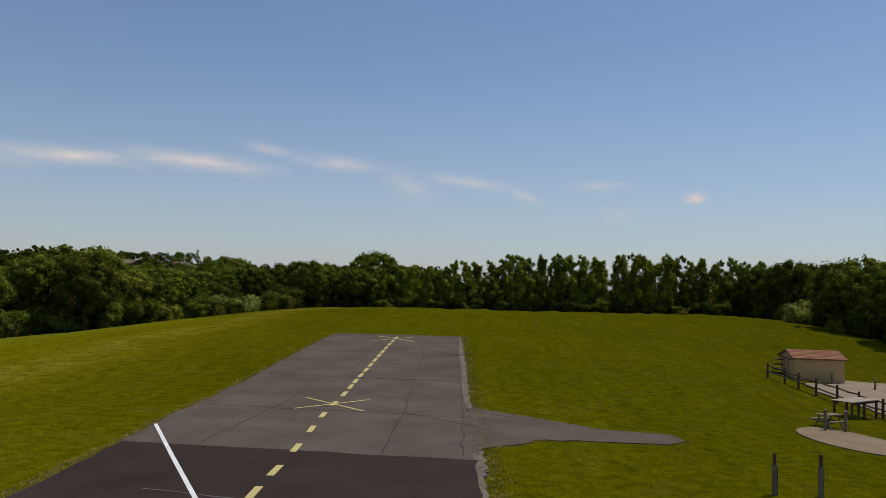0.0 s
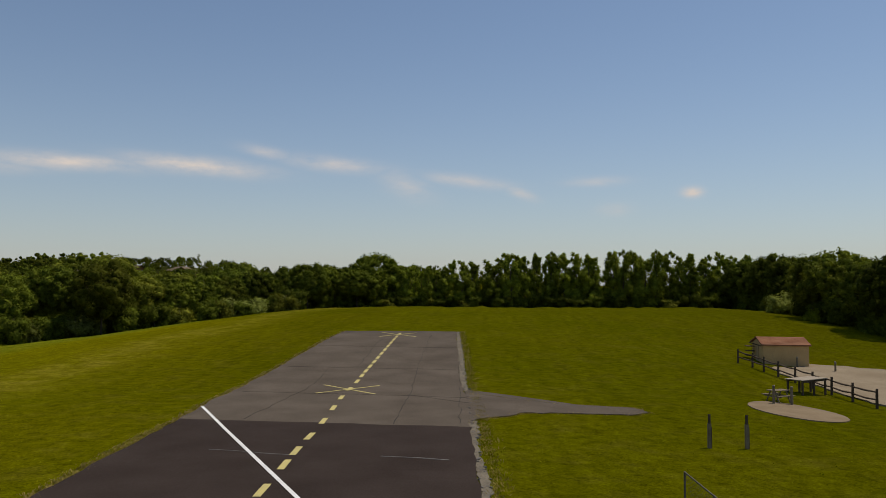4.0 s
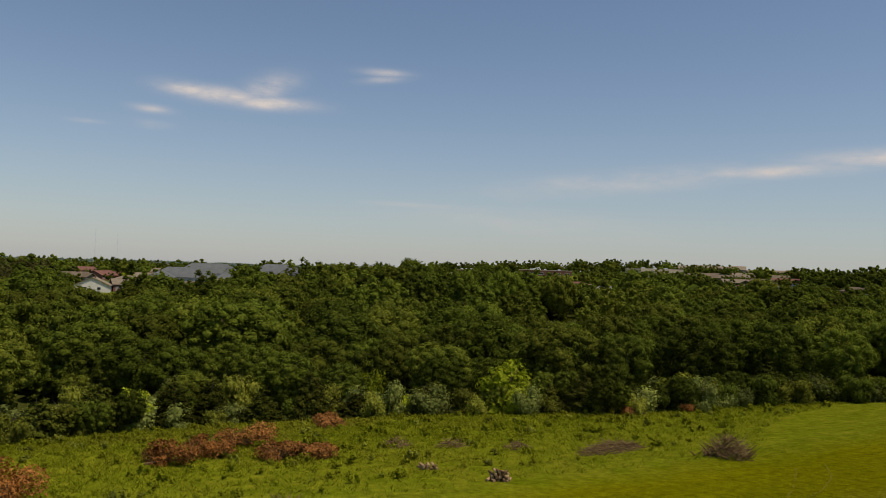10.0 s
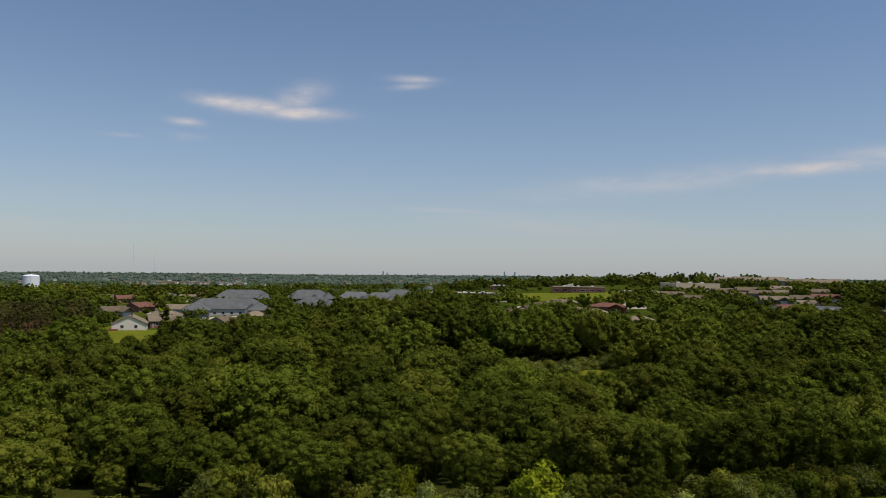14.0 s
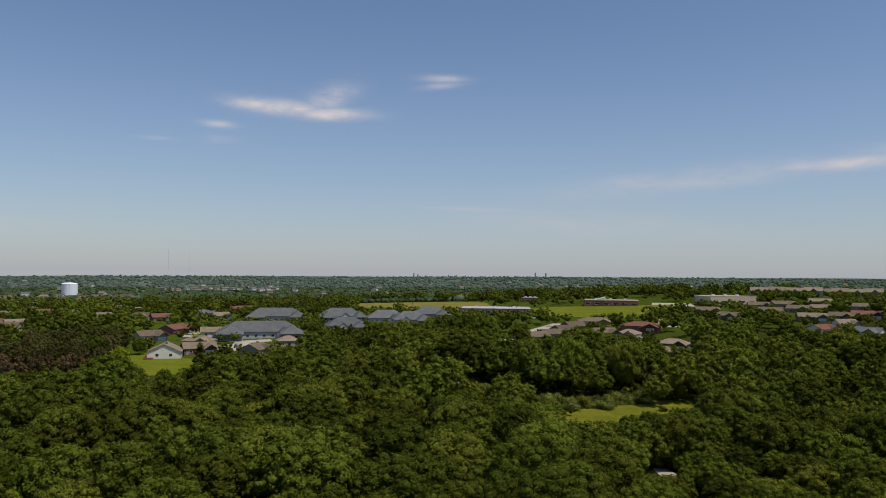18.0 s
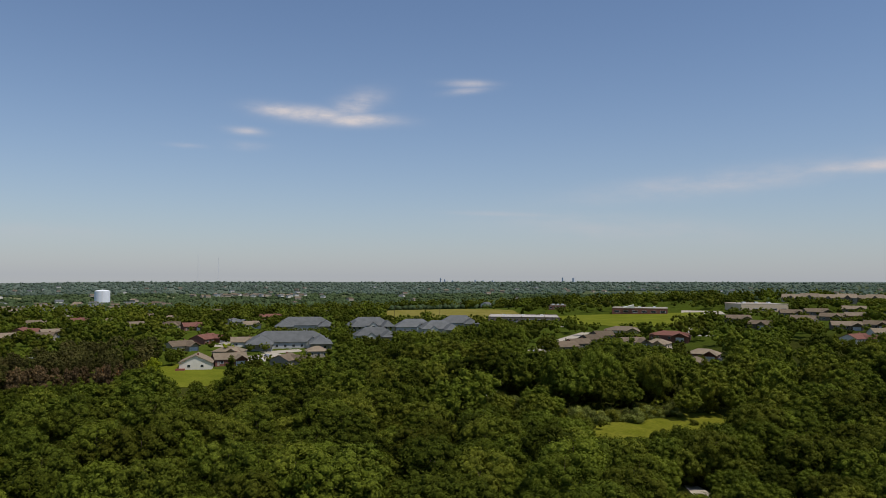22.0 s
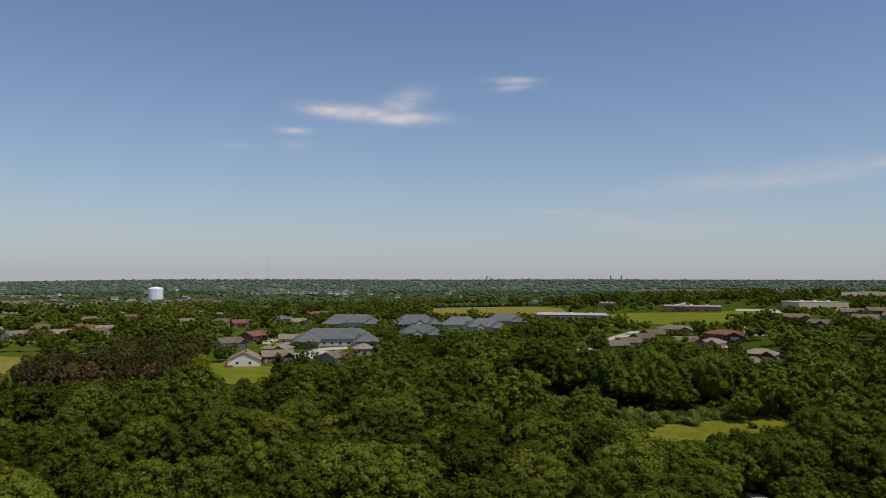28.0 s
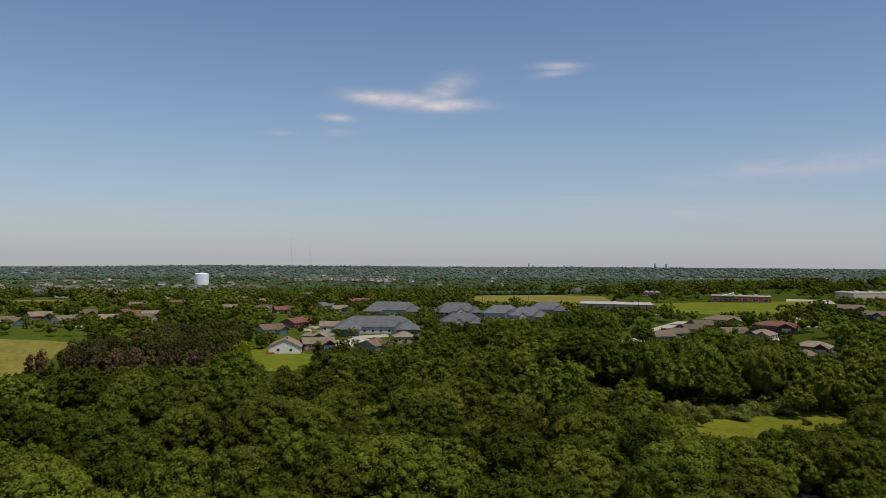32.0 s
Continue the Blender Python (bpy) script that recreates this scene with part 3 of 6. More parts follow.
def lobed(r, lobes, n, up=0.35):
    """Places and facings on the outside of a heap of lobes (x, y, z, radius, squash)."""
    lobes = np.array(lobes)
    weight = lobes[:, 3] ** 2
    middle = np.array([0, 0, lobes[:, 2].mean() * 0.85])
    pick = r.choice(len(lobes), n, p=weight / weight.sum())
    d = r.normal(size=(n, 3))
    d[:, 2] += up
    d /= np.linalg.norm(d, axis=1, keepdims=True)
    lo = lobes[pick]
    depth = np.where(r.uniform(size=n) < 0.85, r.uniform(0.84, 1.2, n), r.uniform(0.6, 0.86, n))[:, None]
    pos = lo[:, :3] + d * lo[:, 3:4] * depth * np.stack([np.ones(n), np.ones(n), lo[:, 4]], -1)
    out = pos - middle
    out /= np.linalg.norm(out, axis=1, keepdims=True)
    return pos, 0.75 * d + 0.55 * out + (0, 0, 0.15) + r.normal(0, 0.5, (n, 3))


def ball_arrays(sub):
    bm = bmesh.new()
    bmesh.ops.create_icosphere(bm, subdivisions=sub, radius=1.0)
    v, f = np.array([tuple(q.co) for q in bm.verts]), np.array([[q.index for q in p.verts] for p in bm.faces])
    bm.free()
    return v, f


BALLS = {k: ball_arrays(k) for k in (1, 2)}


def boughs(r, lobes, sub, shrink):
    """The dense inside of a crown: an uneven ball of foliage a lobe."""
    v0, f0 = BALLS[sub]
    vs, fs = [], []
    for k, (x, y, z, rad, squash) in enumerate(lobes):
        bump = 1 + 0.24 * np.sin(v0 @ r.normal(0, 3.2, 3) + r.uniform(0, 6.28)) + r.uniform(-0.16, 0.16, len(v0))
        vs.append(v0 * (shrink * rad * bump)[:, None] * (1, 1, squash) + (x, y, z))
        fs.append(f0 + k * len(v0))
    return np.concatenate(vs), np.concatenate(fs)


def foliage(r, lobes, n, size, sub=2, shrink=0.88, up=0.35, flat=0.0):
    """A crown: boughs with n leaf sprays over them. Gives corners, faces and which faces are smooth."""
    bv, bf = boughs(r, lobes, sub, shrink)
    pos, nrm = lobed(r, lobes, n, up)
    lv, lf = cards(r, pos, nrm + (0, 0, flat), size)
    v, f = np.concatenate([bv, lv]), np.concatenate([bf, lf + len(bv)])
    v[:, 2] = np.maximum(v[:, 2], 0.03)
    return v, f, np.arange(len(f)) < len(bf)


def broad_lobes(r, tall, wide, low=0.16, count=66, bottom=-0.75):
    """A crown of a few large masses, each heaped with small boughs."""
    cz = tall * (low + 0.90) / 2
    half = tall * (0.90 - low) / 2
    turn, lop = r.uniform(0, 6.28), r.uniform(0.06, 0.2)
    heads = []
    for i in range(7):
        a, u = i * 2.4 + r.uniform(-0.4, 0.4), (0.95, 0.45, 0.35, 0.2, 0.0, -0.2, -0.35)[i]
        heads.append((math.cos(a), math.sin(a), u))
    out = [(0, 0, cz - 0.1 * half, wide * 0.33, half / wide * 2.1)]
    for i in range(count):
        a = i * 2.4 + r.uniform(-0.35, 0.35)
        u = bottom + (0.97 - bottom) * (i + 0.5) / count
        ring = math.sqrt(max(0.0, 1 - u * u * 0.96)) * (1 + lop * math.sin(2 * a + turn)) * (1 + 0.4 * min(0.0, u))
        near = max(math.cos(a) * hx * ring + math.sin(a) * hy * ring + u * hz for hx, hy, hz in heads)
        swell = (0.70 + 0.38 * min(1.0, max(0.0, near))) * r.uniform(0.93, 1.07)
        out.append((0.40 * wide * ring * swell * math.cos(a), 0.40 * wide * ring * swell * math.sin(a), cz + half * u * swell, wide * r.uniform(0.07, 0.13), r.uniform(0.75, 1.0)))
    return out


def poplar_lobes(r, tall, wide, count=44):
    out = []
    for i in range(count):
        u = (i + r.uniform(0, 1)) / count
        z = tall * (0.05 + 0.88 * u)
        reach = wide * 0.5 * math.sin(math.pi * min(1, 0.25 + 0.68 * u)) ** 0.7 * r.uniform(0.15, 0.85)
        a = r.uniform(0, 6.283)
        out.append((reach * math.cos(a), reach * math.sin(a), z, wide * r.uniform(0.10, 0.17) * (1.15 - 0.4 * u), r.uniform(1.0, 1.5)))
    return out


def bush_lobes(r, tall, wide, count=9):
    out = []
    for i in range(count):
        a, q = r.uniform(0, 6.283), math.sqrt(r.uniform(0, 1))
        rad = wide * r.uniform(0.14, 0.24)
        out.append((q * wide * 0.34 * math.cos(a), q * wide * 0.34 * math.sin(a), max(rad * 0.45, tall * r.uniform(0.1, 0.78) - q * tall * 0.15), rad, r.uniform(0.8, 1.1)))
    return out


def cone_lobes(r, tall, wide, count=46):
    """The drooping whorls of a conifer."""
    out = [(0, 0, tall * 0.36, wide * 0.24, tall / wide * 1.35)]
    for i in range(count):
        u = 1 - math.sqrt(1 - (i + 0.5) / count)
        a = i * 2.4 + r.uniform(-0.4, 0.4)
        reach = wide * 0.42 * (1 - u) ** 0.8 * r.uniform(0.75, 1.15)
        out.append((reach * math.cos(a), reach * math.sin(a), tall * (0.07 + 0.86 * u) - 0.1 * reach, wide * (0.065 + 0.075 * (1 - u)) * r.uniform(0.8, 1.2), r.uniform(0.55, 0.8)))
    out.append((0, 0, tall * 0.95, wide * 0.05, 2.2))
    return out


def tube(points, radii, sides=6):
    """A tapering tube along points."""
    verts, faces = [], []
    for i, (p, rad) in enumerate(zip(points, radii)):
        ahead = Vector(points[min(i + 1, len(points) - 1)]) - Vector(points[max(i - 1, 0)])
        ahead.normalize()
        side = ahead.cross(Vector((0.31, 0.95, 0.05))).normalized()
        other = ahead.cross(side)
        for k in range(sides):
            c, s = math.cos(6.28318 * k / sides), math.sin(6.28318 * k / sides)
            verts.append(tuple(Vector(p) + side * (c * rad) + other * (s * rad)))
    for i in range(len(points) - 1):
        for k in range(sides):
            a, b = i * sides + k, i * sides + (k + 1) % sides
            faces.append((a, b, b + sides, a + sides))
    faces.append(tuple(range(sides - 1, -1, -1)))
    faces.append(tuple((len(points) - 1) * sides + k for k in range(sides)))
    return verts, faces


def joined(pieces):
    verts, faces = [], []
    for v, f in pieces:
        off = len(verts)
        verts += list(v)
        faces += [tuple(i + off for i in q) for q in f]
    return verts, faces


def trunk_mesh(r, tall, thick, limbs=4, spread=0.25, start=0.3):
    lean = (r.uniform(-0.04, 0.04) * tall, r.uniform(-0.04, 0.04) * tall)
    pieces = [tube([(0, 0, -0.4), (lean[0] * 0.3, lean[1] * 0.3, tall * 0.3), (lean[0], lean[1], tall * 0.85)], [thick, thick * 0.7, thick * 0.15])]
    for i in range(limbs):
        a, z = i * 2.4 + r.uniform(-0.5, 0.5), tall * (start + 0.4 * i / max(1, limbs))
        x0, y0 = lean[0] * z / tall, lean[1] * z / tall
        reach = tall * spread * r.uniform(0.7, 1.2)
        pieces.append(tube([(x0, y0, z), (x0 + 0.5 * reach * math.cos(a), y0 + 0.5 * reach * math.sin(a), z + 0.12 * tall), (x0 + reach * math.cos(a), y0 + reach * math.sin(a), z + 0.28 * tall)], [thick * 0.4, thick * 0.25, thick * 0.08], 5))
    return joined(pieces)


LOBES = {"broad": broad_lobes, "poplar": poplar_lobes, "bush": bush_lobes, "cone": cone_lobes}
SHRINK = {"broad": 0.74, "poplar": 0.74, "bush": 0.7, "cone": 0.6}


def tree_kind(name, seed, shape, tall, wide, leaf, n, size, label, category="tree", thick=0.16, limbs=4, **more):
    """One tree of a kind; plant() stands it and its copies."""
    r, rnd = np.random.default_rng(seed), random.Random(seed)
    root = tagged(new(name), label, category)
    v, f, soft = foliage(r, LOBES[shape](r, tall, wide, **more), n, size, 1, SHRINK[shape])
    tv, tf = trunk_mesh(rnd, tall, thick, limbs, 0.10 if shape in ("cone", "poplar") else 0.25)
    solid("trunk", tv, tf, BARK, root)
    solid("crown", v, f, leaf, root, smooth=soft)
    return root


def thin_kind(seed, shape, tall, wide, n, size, flat=0.0, sub=2, shrink=0.9, **more):
    """Arrays of a lighter tree, for woods that nobody could count."""
    r = np.random.default_rng(seed)
    return foliage(r, LOBES[shape](r, tall, wide, **more), n, size, sub, shrink, 0.7, flat)


def thicket(name, kinds, spots, leaf, label):
    """Many light trees in one mesh: spots are x, y, scale, turn, kind. Each tree has a tone of its own."""
    vs, fs, soft, tones, off = [], [], [], [], 0
    for i, (x, y, s, turn, k) in enumerate(spots):
        v, f, sm = kinds[k]
        c, q = math.cos(turn), math.sin(turn)
        w = np.stack([v[:, 0] * c - v[:, 1] * q, v[:, 0] * q + v[:, 1] * c, v[:, 2]], -1) * s
        w += (x, y, G(x, y))
        vs.append(w)
        fs.append(f + off)
        soft.append(sm)
        tones.append(np.full(len(v), (i * 0.618034) % 1.0, dtype=np.float32))
        off += len(v)
    ob = solid(name, np.concatenate(vs), np.concatenate(fs), leaf, smooth=np.concatenate(soft))
    ob.data.attributes.new("tone", "FLOAT", "POINT").data.foreach_set("value", np.concatenate(tones))
    return tagged(ob, label, "woodland", kind="stuff")


# the edge of the woods round the field, anticlockwise
EDGE = [(-80, -160), (-84, -60), (-84, -8), (-91, 3), (-92, 15), (-88, 30), (-80, 42), (-73, 50), (-69, 58), (-67, 70), (-64, 93), (-48, 112), (-22, 134), (0, 141), (45, 147), (50, 128), (48, 110), (44, 100), (44, 88), (47, 76), (62, 58), (95, 30), (100, -160)]


def in_field(x, y):
    odd = False
    for (ax, ay), (bx, by) in zip(EDGE, EDGE[1:] + EDGE[:1]):
        if (ay > y) != (by > y) and x < ax + (y - ay) / (by - ay) * (bx - ax):
            odd = not odd
    return odd


def edge_distance(x, y):
    best = 1e9
    for (ax, ay), (bx, by) in zip(EDGE, EDGE[1:]):
        ux, uy = bx - ax, by - ay
        u = max(0, min(1, ((x - ax) * ux + (y - ay) * uy) / (ux * ux + uy * uy)))
        best = min(best, math.hypot(x - ax - u * ux, y - ay - u * uy))
    return best


# glades, lawns and lots where no tree stands: x, y, radius
GLADES = [(-205, 136, 8), (-202, 146, 8), (-207, 160, 6), (-206, 173, 7), (-210, 188, 8), (-145, 121, 5), (-268, 124, 6), (-113, 4, 8), (-340, 20, 22), (-355, 8, 18), (-352, -84, 20), (-390, -80, 40), (-324, -84, 14), (-410, -105, 40)]


def is_open(x, y):
    return any((x - a) ** 2 + (y - b) ** 2 < c * c for a, b, c in GLADES)

# ---------------------------------------------------------------- woods and hedges
WOOD_WORDS = ("dark green oak tree in dense valley woodland", "mid green ash tree crowded in valley woodland", "olive green elm tree in dense valley woodland")
KINDS = [tree_kind(("oak_tree", "ash_tree", "elm_tree")[i % 3], 10 + i, "broad", 11.0, 9.0 + 0.6 * (i % 3), LEAF[i % 3], 6400, 0.25, WOOD_WORDS[i % 3]) for i in range(6)]
MID_KINDS = [tree_kind(("oak_tree", "ash_tree", "elm_tree")[i % 3], 70 + i, "broad", 11.0, 9.6 + 0.6 * (i % 3), LEAF[i % 3], 3400, 0.34, WOOD_WORDS[i % 3], count=54, bottom=-0.4) for i in range(6)]
POPLARS = [tree_kind("poplar_tree", 30 + i, "poplar", 11.0, 4.6, POPLAR_LEAF, 2600, 0.27, "tall narrow poplar tree in a row beside the field", thick=0.13, count=34) for i in range(3)]
CEDARS = [tree_kind("cedar_tree", 40 + i, "cone", 7.0, 5.0, CEDAR_LEAF, 3800, 0.24, "small dark cedar tree at the meadow's edge", thick=0.09, limbs=2) for i in range(2)]
BUSHES = [tree_kind("bush", 50 + i, "bush", 3.2, 4.4, (BUSH_LEAF, BRIGHT_LEAF, PALE_LEAF, LEAF[0])[i], 1900, 0.22,
                    ("rounded olive green bush at the wood's edge", "bright yellow-green bushy tree at the wood's edge", "pale silvery green bush at the wood's edge", "dark green shrub at the foot of the trees")[i], "bush", thick=0.07, limbs=5, count=15) for i in range(4)]
TWIG_LEAF = leafage("bare_twigs", (0.1008, 0.0644, 0.028), (0.1638, 0.1092, 0.05075), (0.126, 0.084, 0.035), 0.05, 0.3)
PINES = [tree_kind("pine_tree", 60, "poplar", 9.5, 5.6, TWIG_LEAF, 1500, 0.36, "dead grey-brown pine tree bare of needles", thick=0.16, limbs=7, count=30),
         tree_kind("pine_tree", 61, "broad", 11.0, 7.4, PINE_LEAF, 1900, 0.4, "tall dark olive pine tree in the wood", count=44, low=0.1),
         tree_kind("pine_tree", 62, "broad", 11.5, 6.6, PINE_LEAF, 1900, 0.4, "tall brownish pine tree in the wood", count=44, low=0.1),
         tree_kind("pine_tree", 63, "poplar", 8.0, 5.0, RUST_LEAF, 1300, 0.36, "dead rust-red pine tree in the wood", thick=0.14, limbs=5, count=26)]
BACK_KINDS = [tree_kind(("oak_tree", "ash_tree")[i % 2], 64 + i, "broad", 11.0, 9.0, LEAF[i % 3], 2600, 0.36, "green broadleaf tree in the wood beyond the mown field", count=50) for i in range(3)]

pr = random.Random(7)
used = set()


def plant(kind, x, y, s, sz=None, turn=None):
    """Stands a copy of a kind; the first one is the kind itself."""
    turn = pr.uniform(0, 360) if turn is None else turn
    m = pose(x, y, G(x, y) - 0.1, 0, 0, turn) @ Matrix.Diagonal((s, s, sz or s, 1))
    if kind not in used:
        used.add(kind)
        kind.matrix_basis = m
        return kind
    ob = copy_thing(kind, pose(0, 0, 0))
    ob.matrix_basis = m
    return ob


TOWN = [(-330, -170), (-345, -100), (-385, -50), (-378, -20), (-352, 0), (-330, 12), (-328, 35), (-332, 75), (-380, 105), (-420, 140), (-432, 185), (-372, 205), (-345, 232), (-300, 262), (-285, 290), (-292, 340), (-268, 400), (-215, 450), (-40, 520)]


def town_side(y):
    return lerp_table([(b, a) for a, b in TOWN], y)


near_spots, far_spots = [], []
y = -170.0
while y < 470:
    x = -22.0
    while x > -460:
        px, py = x + pr.uniform(-3.4, 3.4), y + pr.uniform(-3.4, 3.4)
        x -= 9.6
        if in_field(px, py) or edge_distance(px, py) < 7.5 or px < town_side(py) or is_open(px, py):
            continue
        if (px > -60 and 215 < py < 300) or (px < -328 and -80 < py < 8) or pr.random() < 0.05:
            continue
        az = math.degrees(math.atan2(-px, py + 6.5))
        if az > 110 or az < 2 or (az < 30 and 190 < math.hypot(px, py) < 320):
            continue
        (near_spots if px > -140 and -60 < py < 140 else far_spots).append((px, py))
    y += 9.4
for px, py in near_spots:
    rim = edge_distance(px, py)
    if rim < 14 and pr.random() < 0.8:
        plant(BUSHES[pr.choice((0, 0, 2, 0))], px, py, pr.uniform(1.0, 1.6), pr.uniform(0.9, 1.5))
        continue
    s = pr.uniform(0.45, 0.75) if rim < 13 else pr.uniform(0.6, 1.0) if rim < 24 else pr.choice((pr.uniform(0.6, 0.95), pr.uniform(0.9, 1.45)))
    s *= 1.1 if py > 30 else 0.9 if py < 12 else 1.0
    if py > 84:
        s = min(s, pr.uniform(0.68, 0.95))
    s = min(s, sightline_cap(px, py) / 11)
    if s > 0.25:
        plant(KINDS[pr.randrange(6)], px, py, s * pr.uniform(0.95, 1.25), s)
thin = [thin_kind(170 + i, "broad", 11.0, 9.6 + 0.6 * (i % 3), 900, 0.55, 0.3, sub=1, shrink=0.74, count=26, bottom=-0.1) for i in range(5)] + [thin_kind(80, "poplar", 13, 6.5, 800, 0.5, sub=1, shrink=0.66, count=18)]
groups = [[], [], []]
HEDGE = [(-284, 131), (-268, 128), (-252, 129), (-236, 138), (-228, 146), (-223, 162), (-226, 178), (-232, 192)]
# the tallest stands: x, y, radius
TALL_STANDS = [(-268, 152, 17), (-262, 180, 19), (-285, 195, 22), (-240, 212, 22), (-330, 60, 16), (-304, 128, 20)]
for px, py in far_spots:
    s = pr.choice((pr.uniform(0.62, 0.95), pr.uniform(0.9, 1.4))) * lerp_table([(-420, 0.85), (-340, 1.0), (-280, 1.22), (-200, 1.15), (-60, 1.1)], px) * (0.76 if py > 90 and px > -110 else 1)
    if any((px - a) ** 2 + (py - b) ** 2 < c * c for a, b, c in TALL_STANDS):
        s = pr.uniform(1.45, 1.95)
    elif px < -220 and 100 < py < 300:
        s *= 1.2
    if any(math.hypot(px - a, py - b) < 8.5 for a, b in HEDGE):
        continue
    if ((px + 195) / 90) ** 2 + ((py - 420) / 90) ** 2 < 1:
        s = pr.uniform(0.45, 0.72)
    if px < -306 and -75 < py < 4:
        s = pr.uniform(0.4, 0.55)
    s = min(s, max(sightline_cap(px, py) / 11, 0.42 if py > 380 and px > -260 else 0))
    if s < 0.22:
        continue
    if math.hypot(px, py) < 240 and py < 185:
        plant(MID_KINDS[pr.randrange(6)], px, py, s * pr.uniform(0.95, 1.15), s)
    else:
        groups[pr.randrange(3)].append((px, py, s, pr.uniform(0, 6.28), pr.choice((0, 0, 1, 1, 2, 2, 3, 3, 4, 4, 5))))
for g, leaf in zip(groups, LEAF):
    thicket("far_woodland", thin, g, leaf, "dense green broadleaf woodland climbing to the town")
# single tall cottonwoods that stand over the rest
for px, py, tall in ((-384, 99, 14.0), (-369, 142, 15.5), (-361, 161, 18.5), (-354, 175, 21.0), (-349, 182, 18.0), (-243, 160, 23.0), (-233, 178, 22.5), (-252, 146, 22.0)):
    plant(MID_KINDS[pr.randrange(6)], px, py, tall / 11 * pr.uniform(0.66, 0.8), tall / 11)
# pale vines and bushes heaped along the glade, with a tree or two among them
for i in range(84):
    k = i * 7 // 84
    q = i * 7 / 84 - k
    px, py = HEDGE[k][0] + (HEDGE[k + 1][0] - HEDGE[k][0]) * q, HEDGE[k][1] + (HEDGE[k + 1][1] - HEDGE[k][1]) * q
    plant(BUSHES[(2, 0, 2)[i % 3]], px + pr.uniform(-3.5, 3.5), py + pr.uniform(-2.5, 2.5), pr.uniform(1.1, 1.8), pr.uniform(1.0, 1.7))
plant(MID_KINDS[1], -232, 133, 0.85, 0.8)
for px, py in ((-207, 166), (-204, 158), (-210, 176), (-200, 187)):
    plant(BUSHES[0], px, py, pr.uniform(0.7, 1.1))
# low growth between the trees
low_kinds = [thin_kind(120 + i, "bush", 3.0, 7.0, 240, 0.42, sub=1, shrink=0.74, count=10) for i in range(3)]
low = []
for i in range(900):
    px, py = (pr.uniform(-330, -92), pr.uniform(-60, 260)) if i % 2 else (pr.uniform(-205, -100), pr.uniform(70, 200))
    if in_field(px, py) or edge_distance(px, py) < 8 or px < town_side(py) or is_open(px, py):
        continue
    s = min(pr.uniform(0.8, 1.5), sightline_cap(px, py) / 3)
    if s > 0.2:
        low.append((px, py, s, pr.uniform(0, 6.28), pr.randrange(3)))
thicket("undergrowth", low_kinds, low, LEAF[2], "tangled olive green vines and bushes between trees")

# pines, the dead ones along the front of the stand
for i in range(190):
    px, py = -334 - 66 * pr.random() ** 1.3, pr.uniform(-80, 8)
    if px > -352 and py > 2 or sightline_cap(px, py) < 2.0 and px < -356 or is_open(px, py):
        continue
    front = px > -347
    kind = PINES[3 if i % 17 == 3 else 0] if front and py < -6 and i % 5 else PINES[1 + i % 2]
    plant(kind, px, py, pr.uniform(0.8, 1.05) if front else pr.uniform(0.8, 1.2), pr.uniform(0.75, 1.0) if front else pr.uniform(0.85, 1.2))

# the poplar row and woods beyond the runway's far end, and the wood beside the car park
row_x = -30.0
while row_x < 66:
    for back in (0, 5.5):
        plant(POPLARS[pr.randrange(3)], row_x + pr.uniform(-0.8, 0.8), 146 + back + 0.05 * row_x + pr.uniform(-1.5, 1.5), pr.uniform(0.88, 1.2) * (0.8 if row_x < -8 else 1.0), pr.uniform(0.9, 1.1) * (0.72 if row_x < -8 else 0.85 if row_x < 3 else 1.0))
    row_x += pr.uniform(2.0, 2.9)
for i in range(76):
    u = i / 75
    px = lerp_table([(58, 66), (76, 49), (88, 46), (100, 46), (110, 49), (128, 50), (150, 46)], 150 - 92 * u) + abs(pr.gauss(0, 5)) + 2
    py = 150 - 92 * u + pr.uniform(-2, 2)
    plant(BACK_KINDS[pr.randrange(3)], px, py, pr.uniform(0.62, 0.95) if i % 3 else pr.uniform(0.35, 0.5))
for px, py, k, s in ((50, 131, 0, 1.0), (47.5, 119, 2, 1.2), (45, 101, 1, 0.6)):
    plant(BUSHES[k], px, py, s)
for i in range(40):
    plant(BACK_KINDS[pr.randrange(3)], -58 + 40 * i / 39 + pr.uniform(-3, 3), 122 + 28 * i / 39 + pr.uniform(0, 16), pr.uniform(0.6, 0.85) if i < 20 else pr.uniform(0.5, 0.66))
plant(KINDS[2], -54, 104, 1.0)
for px, py, wide, tall in ((-60, 113, 1.25, 1.2), (-64, 109, 1.0, 1.05), (-72, 106, 0.95, 1.1), (-32, 138, 0.85, 0.84), (52, 133, 0.95, 0.98), (47, 106, 0.8, 0.8)):
    plant(KINDS[pr.randrange(6)], px, py, wide, tall)
for px, py, s in ((-74, 78, 1.0), (-70, 90, 1.05), (-76, 86, 1.1), (-66, 98, 0.95), (-79, 68, 0.95), (-72, 102, 1.1)):
    plant(KINDS[pr.randrange(6)], px, py, s)

for i in range(64):
    u = i / 63
    plant(BUSHES[0 if i % 6 == 0 else 3], -34 + 82 * u + pr.uniform(-1, 1), 143.5 + pr.uniform(-0.6, 4) + 0.05 * (-34 + 82 * u), pr.uniform(0.7, 1.1), pr.uniform(0.5, 0.95))
for i in range(54):
    py = 150 - 92 * i / 53
    px = lerp_table([(58, 66), (76, 49), (88, 46), (100, 46), (110, 49), (128, 50), (150, 46)], py) + pr.uniform(0.5, 4.5)
    plant(BUSHES[3], px, py, pr.uniform(0.9, 1.3), pr.uniform(0.8, 1.3))

